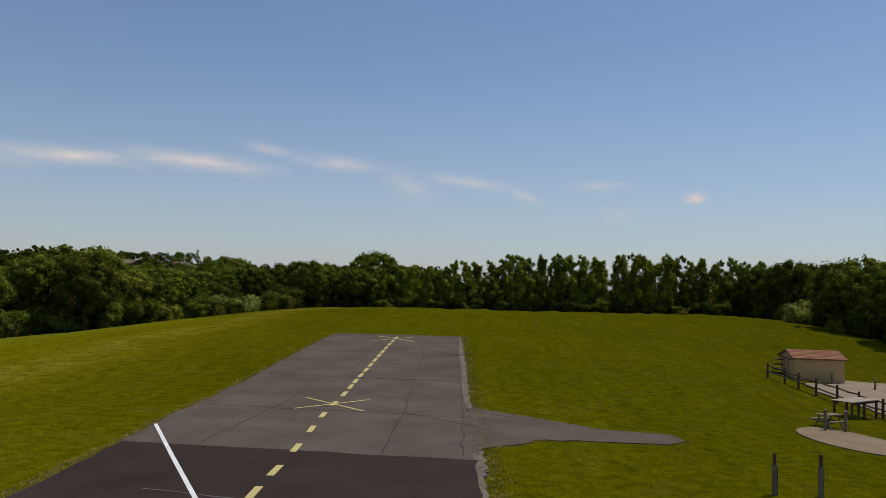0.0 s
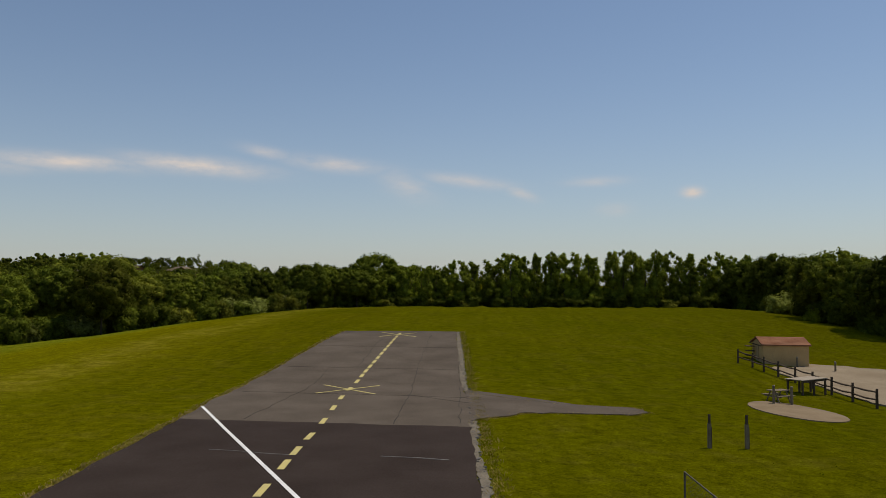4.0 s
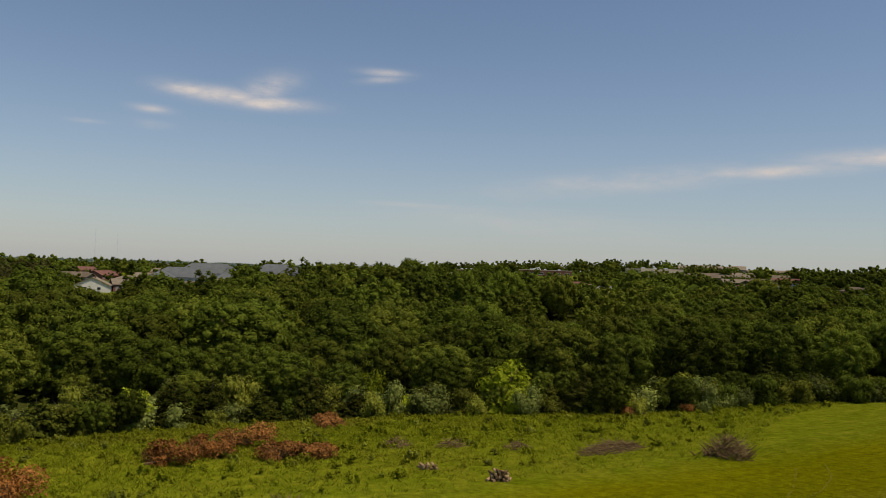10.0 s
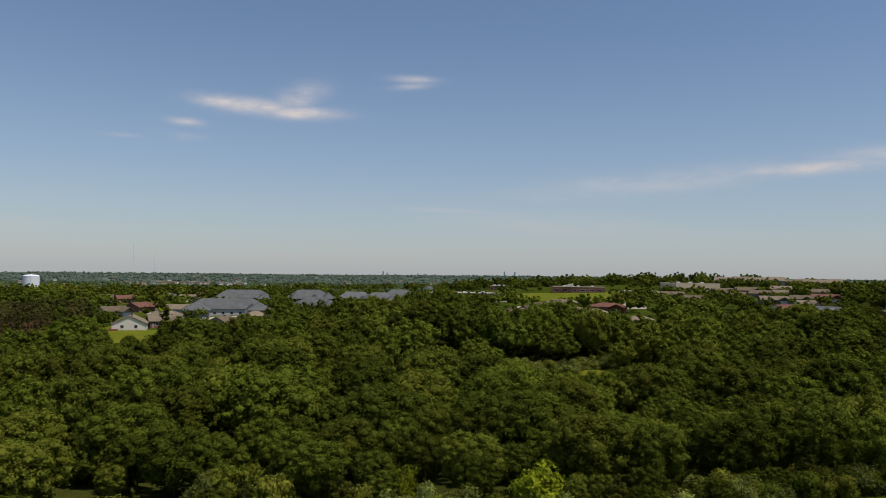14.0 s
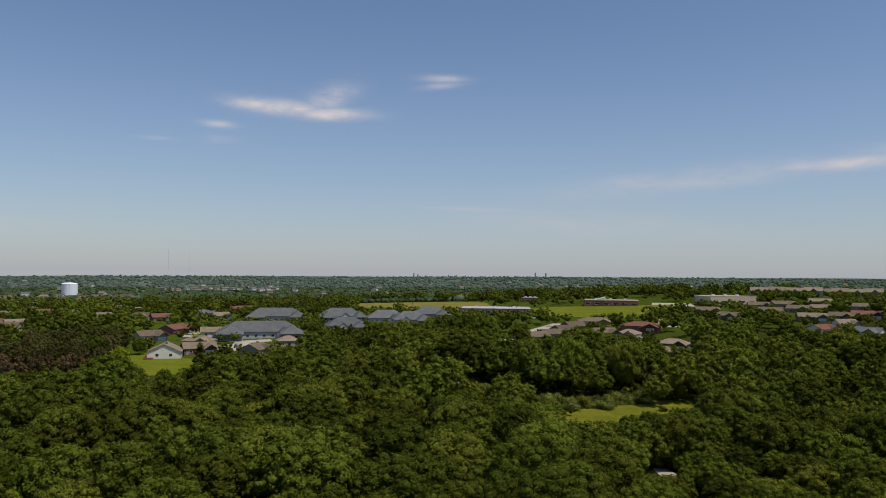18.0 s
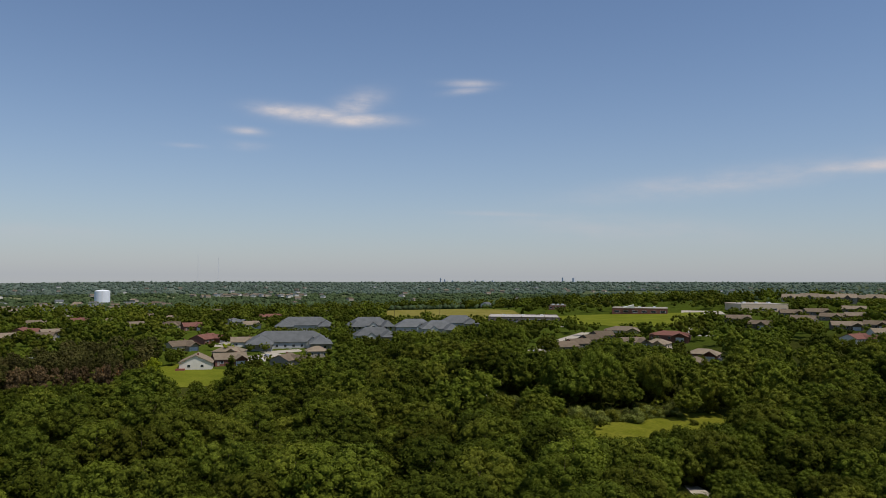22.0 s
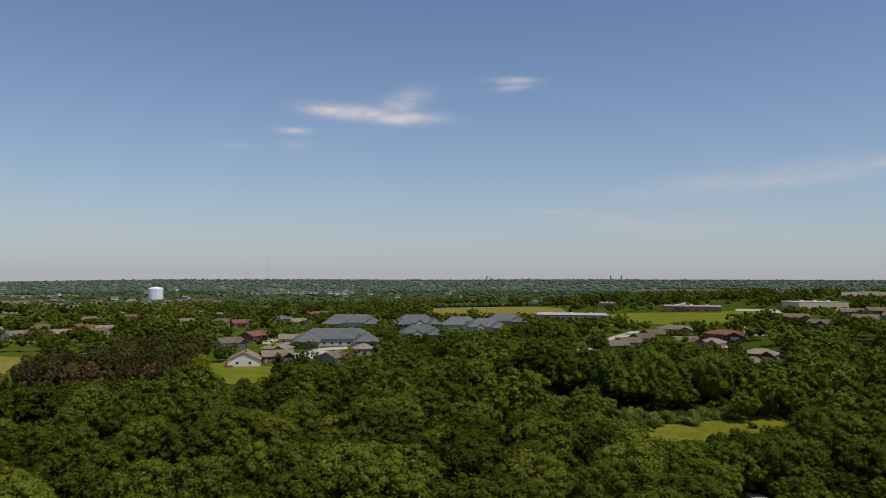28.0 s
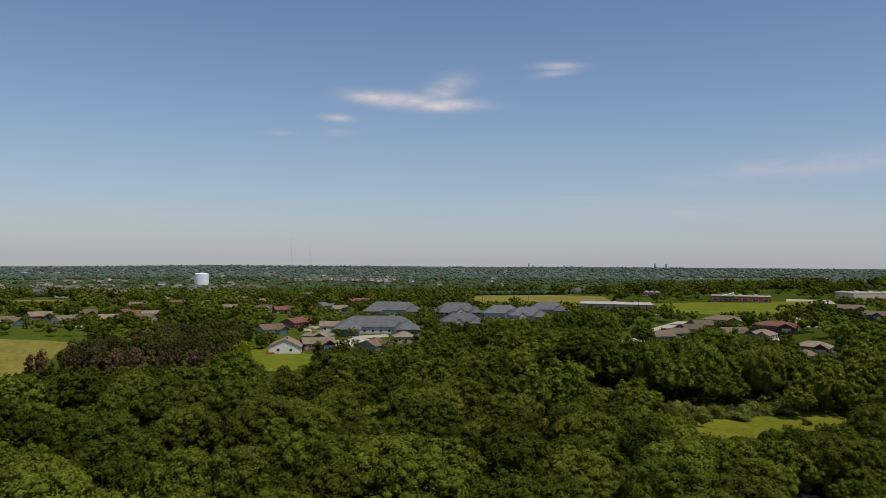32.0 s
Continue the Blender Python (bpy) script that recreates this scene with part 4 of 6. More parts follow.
# the wood's edge along the meadow: cedars, bushes and one bright tree
CEDAR_SPOTS = [(-87.7, -3.8, 6.3, 5.7), (-91.4, 2.2, 6.3, 7.7), (-93.6, 10.8, 6.5, 6.5), (-91.5, 20.9, 6.0, 5.1), (-90.9, 26.9, 6.0, 8.1), (-86.8, 31.8, 6.5, 4.3), (-73.4, 51.3, 4.3, 4.3), (-71.5, 55.2, 5.7, 5.4), (-70.1, 66.2, 4.6, 4.8), (-66.7, 83.0, 6.6, 6.7),
               (-95, 15.5, 6.0, 7.4), (-84, -14, 5.5, 6.4)]
for px, py, wide, tall in CEDAR_SPOTS:
    plant(CEDARS[pr.randrange(2)], px, py, wide / 5.0, tall / 7.0)
# bright, olive and silvery bushes that fill the edge between them: x, y, width, height, kind
EDGE_BUSHES = [(-87.2, -6.1, 7.6, 4.3, 2), (-90.4, -1.0, 7.0, 4.8, 0), (-94.2, 5.5, 8.0, 4.6, 2), (-101.1, 1.0, 5.4, 6.9, 0), (-100.8, 20.9, 7.1, 7.5, 0), (-95.3, 36.8, 5.8, 6.4, 1), (-83.8, 39.9, 6.5, 4.4, 2),
               (-78.1, 48.6, 9.1, 6.8, 1), (-69.2, 61.9, 5.9, 3.4, 2), (-69.2, 71.0, 6.3, 5.0, 0), (-67.0, 75.9, 4.8, 3.2, 2), (-65.0, 90.4, 7.0, 4.2, 2), (-62.7, 96.0, 7.2, 4.3, 0), (-94.3, 29.7, 5.4, 5.6, 0)]
for px, py, wide, tall, k in EDGE_BUSHES:
    plant(BUSHES[k], px, py, wide / 4.4, tall / 3.2)
plant(BUSHES[2], -112, 14, 1.6, 2.1)
# the garden trees beside the white house
plant(BUSHES[1], -366, 6, 2.0, 2.2)
plant(BUSHES[0], -370, 1, 1.7, 1.9)
plant(KINDS[0], -381, 14.5, 0.75, 0.75)
for i in range(80):
    u = pr.uniform(0, 1)
    k = min(int(u * 9), 8)
    (ax, ay), (bx, by) = EDGE[1 + k], EDGE[2 + k]
    q = u * 9 - k
    px, py = ax + (bx - ax) * q + pr.uniform(-6, 2.5), ay + (by - ay) * q + pr.uniform(-1, 1)
    if py < -50:
        py = pr.uniform(-50, 0)
        px = -88 - pr.uniform(0, 8)
    s = pr.uniform(0.6, 1.25)
    plant(BUSHES[pr.choice((0, 0, 2, 0, 1))] if i % 4 else KINDS[pr.randrange(6)], px, py, s if i % 4 else s * 0.42, s * pr.uniform(0.7, 1.5) if i % 4 else s * 0.45)
for i in range(12):
    plant(BUSHES[2], -100 + pr.uniform(-14, 6), -12 + pr.uniform(-16, 20), pr.uniform(0.8, 1.2))
for i in range(84):
    u = i / 83
    px = lerp_table([(0, -68), (0.5, -63.5), (0.75, -52), (1, -30)], u) + pr.uniform(-4, 1)
    py = lerp_table([(0, 62), (0.5, 93), (0.75, 109), (1, 128)], u) + pr.uniform(-2, 3)
    s = pr.uniform(0.85, 1.35)
    plant(BUSHES[(0, 3, 3, 2, 3)[i % 5]], px, py, s, s * pr.uniform(0.7, 1.1))

# ---------------------------------------------------------------- the town
ROOF = {"tan": surface("tan_shingles", (0.19, 0.148, 0.10), (0.24, 0.19, 0.132), 0.4, 6, 0.95, 0.2, vary=0.2),
        "grey": surface("grey_shingles", (0.108, 0.112, 0.108), (0.145, 0.149, 0.144), 0.3, 6, 0.95, 0.2, vary=0.12),
        "brown": surface("brown_shingles", (0.13, 0.098, 0.066), (0.175, 0.135, 0.092), 0.4, 6, 0.95, 0.2, vary=0.2),
        "red": surface("red_shingles", (0.165, 0.075, 0.056), (0.21, 0.10, 0.076), 0.4, 6, 0.95, 0.2),
        "flat": surface("pale_roof_membrane", (0.36, 0.325, 0.28), (0.46, 0.42, 0.365), 0.08, 1, 0.9, 0.1)}
WALL = {"white": surface("white_siding", (0.74, 0.69, 0.59), (0.66, 0.61, 0.52), 0.5, 8, 0.7, 0.05, spread=0.08),
        "cream": surface("cream_siding", (0.47, 0.40, 0.30), (0.40, 0.34, 0.25), 0.5, 8, 0.8, 0.05, spread=0.1, vary=0.25),
        "grey": surface("grey_siding", (0.34, 0.295, 0.235), (0.28, 0.24, 0.19), 0.5, 8, 0.8, 0.05, spread=0.1, vary=0.3),
        "pale": surface("pale_grey_siding", (0.52, 0.50, 0.47), (0.44, 0.425, 0.40), 0.5, 8, 0.8, 0.05, spread=0.1),
        "taupe": surface("taupe_siding", (0.17, 0.14, 0.11), (0.22, 0.18, 0.145), 0.5, 8, 0.8, 0.05, spread=0.1, vary=0.3),
        "tan": surface("tan_block", (0.62, 0.50, 0.35), (0.55, 0.44, 0.305), 0.3, 6, 0.9, 0.05, spread=0.1),
        "brick": surface("red_brick", (0.20, 0.09, 0.065), (0.26, 0.125, 0.09), 0.8, 10, 0.9, 0.2, spread=0.2, vary=0.2)}
PANE = surface("window_glass", (0.025, 0.03, 0.035), (0.04, 0.045, 0.05), 0.5, 2, 0.12, 0.0, spec=0.6)
TRIM = surface("white_trim", (0.74, 0.74, 0.72), (0.66, 0.66, 0.64), 1, 8, 0.6, 0.03, spread=0.06)
CONCRETE = surface("concrete", (0.36, 0.31, 0.24), (0.45, 0.40, 0.32), 0.3, 9, 0.95, 0.15, spread=0.15)


def box_arrays(x0, x1, y0, y1, z0, z1):
    v = [(x, y, z) for z in (z0, z1) for x, y in ((x0, y0), (x1, y0), (x1, y1), (x0, y1))]
    return v, [(3, 2, 1, 0), (4, 5, 6, 7), (0, 1, 5, 4), (1, 2, 6, 5), (2, 3, 7, 6), (3, 0, 4, 7)]


def box(name, x0, x1, y0, y1, z0, z1, material, parent, label=""):
    return solid(name, *box_arrays(x0, x1, y0, y1, z0, z1), material, parent, label)


def gable_roof(w, d, h, rise, over=0.5, thick=0.22):
    """Two slopes with a thickness, ridge along x."""
    a, b = w / 2 + over, d / 2 + over
    low = h - rise * over / (d / 2)
    out = [(-b, low), (0, h + rise), (b, low)]
    v = [(x, y, z) for x in (-a, a) for y, z in out] + [(x, y, z + thick) for x in (-a, a) for y, z in out]
    f = [(0, 1, 4, 3), (1, 2, 5, 4), (6, 9, 10, 7), (7, 10, 11, 8), (0, 3, 9, 6), (5, 2, 8, 11), (1, 0, 6, 7), (2, 1, 7, 8), (3, 4, 10, 9), (4, 5, 11, 10)]
    return v, [q[::-1] for q in f]


def hip_roof(w, d, h, rise, over=0.5, thick=0.2):
    a, b = w / 2 + over, d / 2 + over
    k = max(0.3, a - b * 0.95)
    v = [(-a, -b, h), (a, -b, h), (a, b, h), (-a, b, h), (-a, -b, h + thick), (a, -b, h + thick), (a, b, h + thick), (-a, b, h + thick), (-k, 0, h + rise), (k, 0, h + rise)]
    return v, [(3, 2, 1, 0), (0, 1, 5, 4), (1, 2, 6, 5), (2, 3, 7, 6), (3, 0, 4, 7), (4, 5, 9, 8), (5, 6, 9), (6, 7, 8, 9), (7, 4, 8)]


def gable_walls(w, d, h, rise):
    v = [(-w / 2, -d / 2, -1.2), (w / 2, -d / 2, -1.2), (w / 2, d / 2, -1.2), (-w / 2, d / 2, -1.2), (-w / 2, -d / 2, h), (w / 2, -d / 2, h), (w / 2, d / 2, h), (-w / 2, d / 2, h), (-w / 2, 0, h + rise), (w / 2, 0, h + rise)]
    return v, [(3, 2, 1, 0), (0, 1, 5, 4), (2, 3, 7, 6), (1, 2, 6, 9, 5), (3, 0, 4, 8, 7)]


def window(parent, x, y, z, wide, tall, face, name="window"):
    """A framed pane on a wall; face: the way it looks, one of +x -x +y -y."""
    def turned(u0, u1, n0, n1, z0, z1):
        if face[1] == "y":
            s = 1 if face[0] == "+" else -1
            return (x + u0, x + u1, min(y + s * n0, y + s * n1), max(y + s * n0, y + s * n1), z0, z1)
        s = 1 if face[0] == "+" else -1
        return (min(x + s * n0, x + s * n1), max(x + s * n0, x + s * n1), y + u0, y + u1, z0, z1)
    a, b = wide / 2, 0.09
    fr = solid(name, *joined([box_arrays(*turned(-a - b, a + b, 0, 0.06, z + tall, z + tall + b)), box_arrays(*turned(-a - b, a + b, 0, 0.08, z - b, z)),
                              box_arrays(*turned(-a - b, -a, 0, 0.06, z, z + tall)), box_arrays(*turned(a, a + b, 0, 0.06, z, z + tall))]), TRIM, parent)
    solid("pane", *box_arrays(*turned(-a, a, 0, 0.025, z, z + tall)), PANE, fr)
    return fr


def house(name, x, y, turn, w, d, h=2.7, rise=2.2, roof="tan", wall="cream", hip=False, label="", garage=True, windows=3, z=None, wing=False):
    """A house with its ridge along its own x."""
    root = place(name, x, y, z, turn, label=label or f"single-storey {wall} house with a {roof} shingle roof", category="house")
    if hip:
        solid("wall", *box_arrays(-w / 2, w / 2, -d / 2, d / 2, -1.2, h), WALL[wall], root)
        solid("roof", *hip_roof(w, d, h, rise), ROOF[roof], root)
    else:
        solid("wall", *gable_walls(w, d, h, rise), WALL[wall], root)
        solid("roof", *gable_roof(w, d, h, rise), ROOF[roof], root)
        box("chimney", w * 0.2, w * 0.2 + 0.8, 0.3, 1.1, h + rise * 0.4, h + rise + 0.7, WALL["brick"], root)
    if wing:
        gw, out = d * 0.62, d * 0.32
        wx = w / 2 - gw / 2 - 0.4
        wr = rise * 0.8

        def swung(arrays):
            return [(wx + b, -d / 2 - out / 2 + 0.6 - a, c) for a, b, c in arrays[0]], arrays[1]
        solid("wall", *swung(gable_walls(out + 1.2, gw, h - 0.05, wr)), WALL[wall], root)
        solid("roof", *swung(gable_roof(out + d * 0.5, gw, h - 0.02, wr, 0.45)), ROOF[roof], root)
        box("garage_door", wx - 2.4, wx + 2.4, -d / 2 - out - 0.05, -d / 2 - out + 0.02, -0.1, 2.2, TRIM, root)
        garage = False
    for i in range(windows):
        u = -w / 2 + w * (i + 0.7) / (windows + 0.4)
        if wing and u > w / 2 - d * 0.62 - 1.2:
            continue
        window(root, u, -d / 2, 0.9, 1.3, 1.2, "-y")
        if h > 4:
            window(root, u, -d / 2, 3.7, 1.3, 1.2, "-y")
    window(root, w / 2, -d / 5, 0.9, 1.3, 1.2, "+x")
    window(root, w / 2, d / 5, 0.9, 1.3, 1.2, "+x")
    if garage:
        box("garage_door", w / 2 - 6.0, w / 2 - 1.2, -d / 2 - 0.05, -d / 2, -0.1, 2.2, TRIM, root)
    box("door", -w / 2 + 1.0, -w / 2 + 2.0, -d / 2 - 0.06, -d / 2, -0.1, 2.05, WALL["grey"], root)
    return root



# ---------------------------------------------------------------- the airfield's paint, cracks and edges
def strip_on(name, ax, ay, bx, by, wide, lift, material, parent, label=""):
    """A thin painted bar from a to b, laid on the ground."""
    ux, uy = bx - ax, by - ay
    n = math.hypot(ux, uy)
    sx, sy = -uy / n * wide / 2, ux / n * wide / 2
    k = max(1, int(n / 1.5))
    v, f = [], []
    for i in range(k + 1):
        u = i / k
        for s, dz in ((-1, 0), (1, 0), (1, -0.008), (-1, -0.008)):
            x, y = ax + ux * u + s * sx, ay + uy * u + s * sy
            v.append((x, y, G(x, y) + lift + dz))
    for i in range(k):
        a = i * 4
        f += [(a, a + 4, a + 5, a + 1), (a + 1, a + 5, a + 6, a + 2), (a + 3, a + 2, a + 6, a + 7), (a, a + 3, a + 7, a + 4)]
    f += [(0, 1, 2, 3), (k * 4 + 3, k * 4 + 2, k * 4 + 1, k * 4)]
    return solid(name, v, f, material, parent, label)


def centre(y):
    return lerp_table([(10, -4.2), (16, -4.5), (25, -5.0), (38, -5.88), (46, -6.1), (66, -6.2)], y)


for y in (15.5, 17.5, 20.5, 22.5, 25.0, 28.2, 31.6, 34.8, 38.0, 41.0, 43.2, 45.0, 46.9, 48.8, 50.7, 52.6, 54.5, 56.4, 58.3, 60.3, 62.4, 64.8):
    strip_on("centre_dash", centre(y - 0.65), y - 0.65, centre(y + 0.65), y + 0.65, 0.22, 0.066, YELLOW, runway, "pale yellow centreline dash")
for cy in (37.8, 64.0):
    for dx, dy in ((1.45, 1.65), (-1.7, 1.7)):
        strip_on("cross_mark", centre(cy) - dx, cy - dy, centre(cy) + dx, cy + dy, 0.13, 0.07, YELLOW, runway, "thin yellow painted cross bar")

PALE_SCUFF = surface("pale_scuff", (0.11, 0.105, 0.10), (0.15, 0.145, 0.135), 1, 10, 0.95, 0.05)
cr = random.Random(5)


def crack(points, wide, material, lift, label):
    """A wandering seam in the asphalt."""
    for (ax, ay), (bx, by) in zip(points, points[1:]):
        n = max(2, int(math.hypot(bx - ax, by - ay) / 0.9))
        px, py = ax, ay
        for i in range(1, n + 1):
            u = i / n
            qx, qy = ax + (bx - ax) * u + cr.uniform(-0.09, 0.09), ay + (by - ay) * u + cr.uniform(-0.09, 0.09)
            strip_on("crack", px, py, qx, qy, wide * cr.uniform(0.6, 1.3), lift, material, runway, label)
            px, py = qx, qy


crack([(-9.3, 15.2), (-6.2, 14.5), (-4.0, 14.1), (-1.5, 13.2)], 0.07, PALE_SCUFF, 0.062, "pale scuffed seam")
crack([(-7.9, 22.5), (-4.8, 21.9)], 0.07, PALE_SCUFF, 0.062, "pale scuffed seam")
crack([(-1.9, 21.9), (0.3, 21.5)], 0.08, PALE_SCUFF, 0.062, "pale scuffed seam")
for pts in ([(-11.3, 36.5), (-6, 36.1), (0.5, 35.4)], [(-11.5, 46.5), (-6, 46.2), (0.1, 45.8)], [(-11.7, 56.5), (-0.4, 55.6)], [(-2.2, 27.8), (-2.4, 36), (-2.9, 46), (-3.1, 55), (-3.4, 67)], [(-8.6, 28.4), (-8.2, 38), (-8.8, 47)], [(-6.9, 46.4), (-7.3, 58), (-6.8, 66)], [(-2.3, 36), (0.7, 33.6)], [(0.5, 28), (0.1, 40), (-0.4, 52)]):
    crack(pts, 0.02, TAR, 0.057, "dark open crack")

# crumbled edge of the asphalt, and dry grass along it
chips_v, chips_f = [], []
for i in range(260):
    y = 8 + 58 * cr.random() ** 1.3
    x = lerp_table([(8, 2.2), (18, 1.7), (27, 1.25), (37, 0.75), (43, 0.38), (52, -0.05), (67, -0.95)], y) + cr.gauss(-0.12, 0.1)
    s = cr.uniform(0.015, 0.055)
    v, f = box_arrays(x - s, x + s, y - s * cr.uniform(0.6, 1.2), y + s, G(x, y) + 0.0, G(x, y) + cr.uniform(0.02, 0.058))
    v = [(a + cr.uniform(-0.02, 0.02), b + cr.uniform(-0.02, 0.02), c) for a, b, c in v]
    off = len(chips_v)
    chips_v += v
    chips_f += [tuple(q + off for q in p) for p in f]
tagged(solid("asphalt_rubble", chips_v, chips_f, surface("broken_asphalt", (0.10, 0.095, 0.088), (0.17, 0.16, 0.145), 1.5, 12, 0.95, 0.2)), "loose grey asphalt crumbs along the runway edge", "rubble", kind="stuff")


# a crumbling pale margin along the asphalt
MARGIN = surface("crumbled_margin", (0.115, 0.098, 0.075), (0.185, 0.16, 0.122), 1.2, 14, 0.98, 0.4, spread=0.45)
for pts, k in (([(1.9, 8), (1.4, 18), (0.9, 27.2), (0.85, 28.9), (1.2, 28.9), (1.32, 24), (1.75, 18), (2.25, 8)], 1), ([(0.4, 37.4), (-0.1, 43), (-0.55, 52), (-1.25, 67.3), (-0.95, 67.3), (-0.1, 52), (0.35, 43), (0.62, 38.2)], 2)):
    tagged(slab("asphalt_margin", pts, 0.03, 0.1, MARGIN, rag=0.1, step=0.35, seed=60 + k), "crumbled pale margin along the runway edge", "margin", kind="structure")


def tufts(name, spots, tall, material, label, blades=5, spread=0.12, width=0.03, bend=0.5):
    """Clumps of upright blades: spots are x, y, scale."""
    r = np.random.default_rng(len(spots))
    p = np.repeat(np.array(spots), blades, axis=0)
    n = len(p)
    base = np.stack([p[:, 0] + r.normal(0, spread, n), p[:, 1] + r.normal(0, spread, n), np.zeros(n)], -1)
    base[:, 2] = np.repeat([G(a, b) - 0.03 for a, b, _ in spots], blades)
    a = r.uniform(0, 6.283, n)
    w = width * p[:, 2] * r.uniform(0.6, 1.4, n)
    h = tall * p[:, 2] * r.uniform(0.5, 1.2, n)
    side = np.stack([np.cos(a) * w, np.sin(a) * w, np.zeros(n)], -1)
    lean = np.stack([r.normal(0, bend, n) * h, r.normal(0, bend, n) * h, h], -1)
    v = np.stack([base - side, base + side, base + side * 0.6 + lean * 0.6, base + lean], 1).reshape(-1, 3)
    return tagged(solid(name, v, np.arange(n * 4).reshape(n, 4), material), label, "grass", kind="stuff")


DRY_GRASS = leafage("dry_grass", (0.24, 0.17, 0.05), (0.38, 0.29, 0.10), (0.3, 0.23, 0.07), 0.2, 0.1)
TURF = leafage("turf_blades", (0.085, 0.09, 0.002), (0.15, 0.145, 0.004), (0.14, 0.126, 0.004), 0.3, 0.1)
PAD = surface("pad_concrete", (0.18, 0.135, 0.085), (0.225, 0.172, 0.112), 0.8, 12, 0.95, 0.15, spread=0.15)
STRAW = surface("flattened_grass", (0.115, 0.102, 0.004), (0.145, 0.128, 0.008), 1.5, 9, 0.95, 0.2, spread=0.3)
edge_spots, dry_spots = [], []
for i in range(5200):
    y = 8 + 60 * cr.random() ** 1.4
    left = cr.random() < 0.5
    x = lerp_table([(8, -9.9), (28, -11.3), (33, -11.8), (42, -12.15), (54, -12.0), (67, -11.6)], y) - abs(cr.gauss(0, 0.12)) - 0.02 if left else lerp_table([(8, 2.2), (18, 1.7), (27, 1.25), (37, 0.75), (43, 0.38), (52, -0.05), (67, -0.95)], y) + abs(cr.gauss(0, 0.2)) + 0.08
    (dry_spots if cr.random() < (0.75 if left else 0.4) else edge_spots).append((x, y, cr.uniform(0.5, 1.1)))
for line in (TAXI_UPPER + TAXI_LOWER,):
    for (ax, ay), (bx, by) in zip(line, line[1:]):
        for i in range(int(70 * math.hypot(bx - ax, by - ay))):
            u = cr.random()
            (dry_spots if cr.random() < 0.4 else edge_spots).append((ax + (bx - ax) * u + cr.gauss(0.03, 0.09), ay + (by - ay) * u + cr.gauss(0, 0.09), cr.uniform(0.4, 0.9)))
tufts("edge_grass", edge_spots, 0.08, TURF, "green grass tufts creeping over the asphalt edge")
tufts("dry_edge_grass", dry_spots, 0.11, DRY_GRASS, "straw-coloured dry grass along the asphalt edge")
field_spots = []
while len(field_spots) < 15000:
    x, y = cr.uniform(-42, 26), 6 + 66 * cr.random() ** 1.5
    if lerp_table([(0, -9.4), (28, -11.3), (67, -12)], y) < x < 2.2 - 0.04 * y + 0.3 or (0 < x < 10 and 28 < y < 37.5) or (x > 14 and 33 < y < 64) or (x > 8 and 17.5 < y < 19.5):
        continue
    field_spots.append((x, y, cr.uniform(0.6, 1.2)))
while len(field_spots) < 19000:
    field_spots.append((cr.uniform(-42, -10.5), cr.uniform(-25, 22), cr.uniform(0.6, 1.2)))
tufts("turf", field_spots, 0.05, TURF, "short mown turf of the airfield", 4, 0.22, 0.03, 1.6)

# tyre marks pressed into the mown grass
for pts in ([(-29.6, 36.5), (-31.3, 39.3), (-33.1, 42.3), (-35.4, 45.5)], [(-29.4, 38.0), (-30.3, 41.2), (-32.3, 45.2), (-35.0, 48.4)]):
    track = place("tyre_mark", 0, 0, 0, 0, label="pale tyre mark pressed into mown grass", category="tyre mark")
    for (ax, ay), (bx, by) in zip(pts, pts[1:]):
        n = int(math.hypot(bx - ax, by - ay) / 0.7)
        for i in range(n):
            if cr.random() < 0.92:
                strip_on("pressed_grass", ax + (bx - ax) * i / n + cr.uniform(-0.12, 0.12), ay + (by - ay) * i / n, ax + (bx - ax) * (i + 1) / n + cr.uniform(-0.12, 0.12), ay + (by - ay) * (i + 1) / n, cr.uniform(0.08, 0.2), 0.03, STRAW, track)

# uncut meadow between the field and the wood
meadow_spots = []
while len(meadow_spots) < 15000:
    x, y = cr.uniform(-92, -36), cr.uniform(-50, 96)
    wave = 4.5 * noise.noise((x * 0.06, y * 0.06, 2.0))
    if in_field(x, y) and x < lerp_table([(-50, -42), (0, -41), (20, -43), (45, -41), (70, -55), (96, -60)], y) + wave:
        d = -x - 40
        if cr.random() < 0.35 + 0.02 * d:
            meadow_spots.append((x, y, cr.uniform(0.5, 1.0) + 0.012 * d))
tufts("meadow", meadow_spots, 0.3, MEADOW_LEAF, "knee-high uncut meadow grass below the woods", 8, 0.3, 0.045, 1.0)

weed_kinds = [thin_kind(110 + i, "bush", 0.7, 1.1, 60, 0.16, sub=1, shrink=0.7, count=4) for i in range(3)]
weeds, bright_weeds = [], []
while len(weeds) < 420:
    x, y = cr.uniform(-92, -40), cr.uniform(-50, 96)
    if in_field(x, y) and x < lerp_table([(-50, -44), (0, -44), (20, -46), (45, -45), (70, -57), (96, -61)], y) and cr.random() < 0.25 - (x + 44) * 0.02:
        (weeds if cr.random() < 0.2 or len(bright_weeds) > 800 else bright_weeds).append((x, y, cr.uniform(0.4, 1.3), cr.uniform(0, 6.28), cr.randrange(3)))
tagged(thicket("weeds", weed_kinds, weeds[:150], BUSH_LEAF, "leafy green weeds standing in the meadow"), category="weeds")
tagged(thicket("pale_weeds", weed_kinds, bright_weeds, MEADOW_LEAF, "pale yellow-green weeds standing in the meadow"), category="weeds")

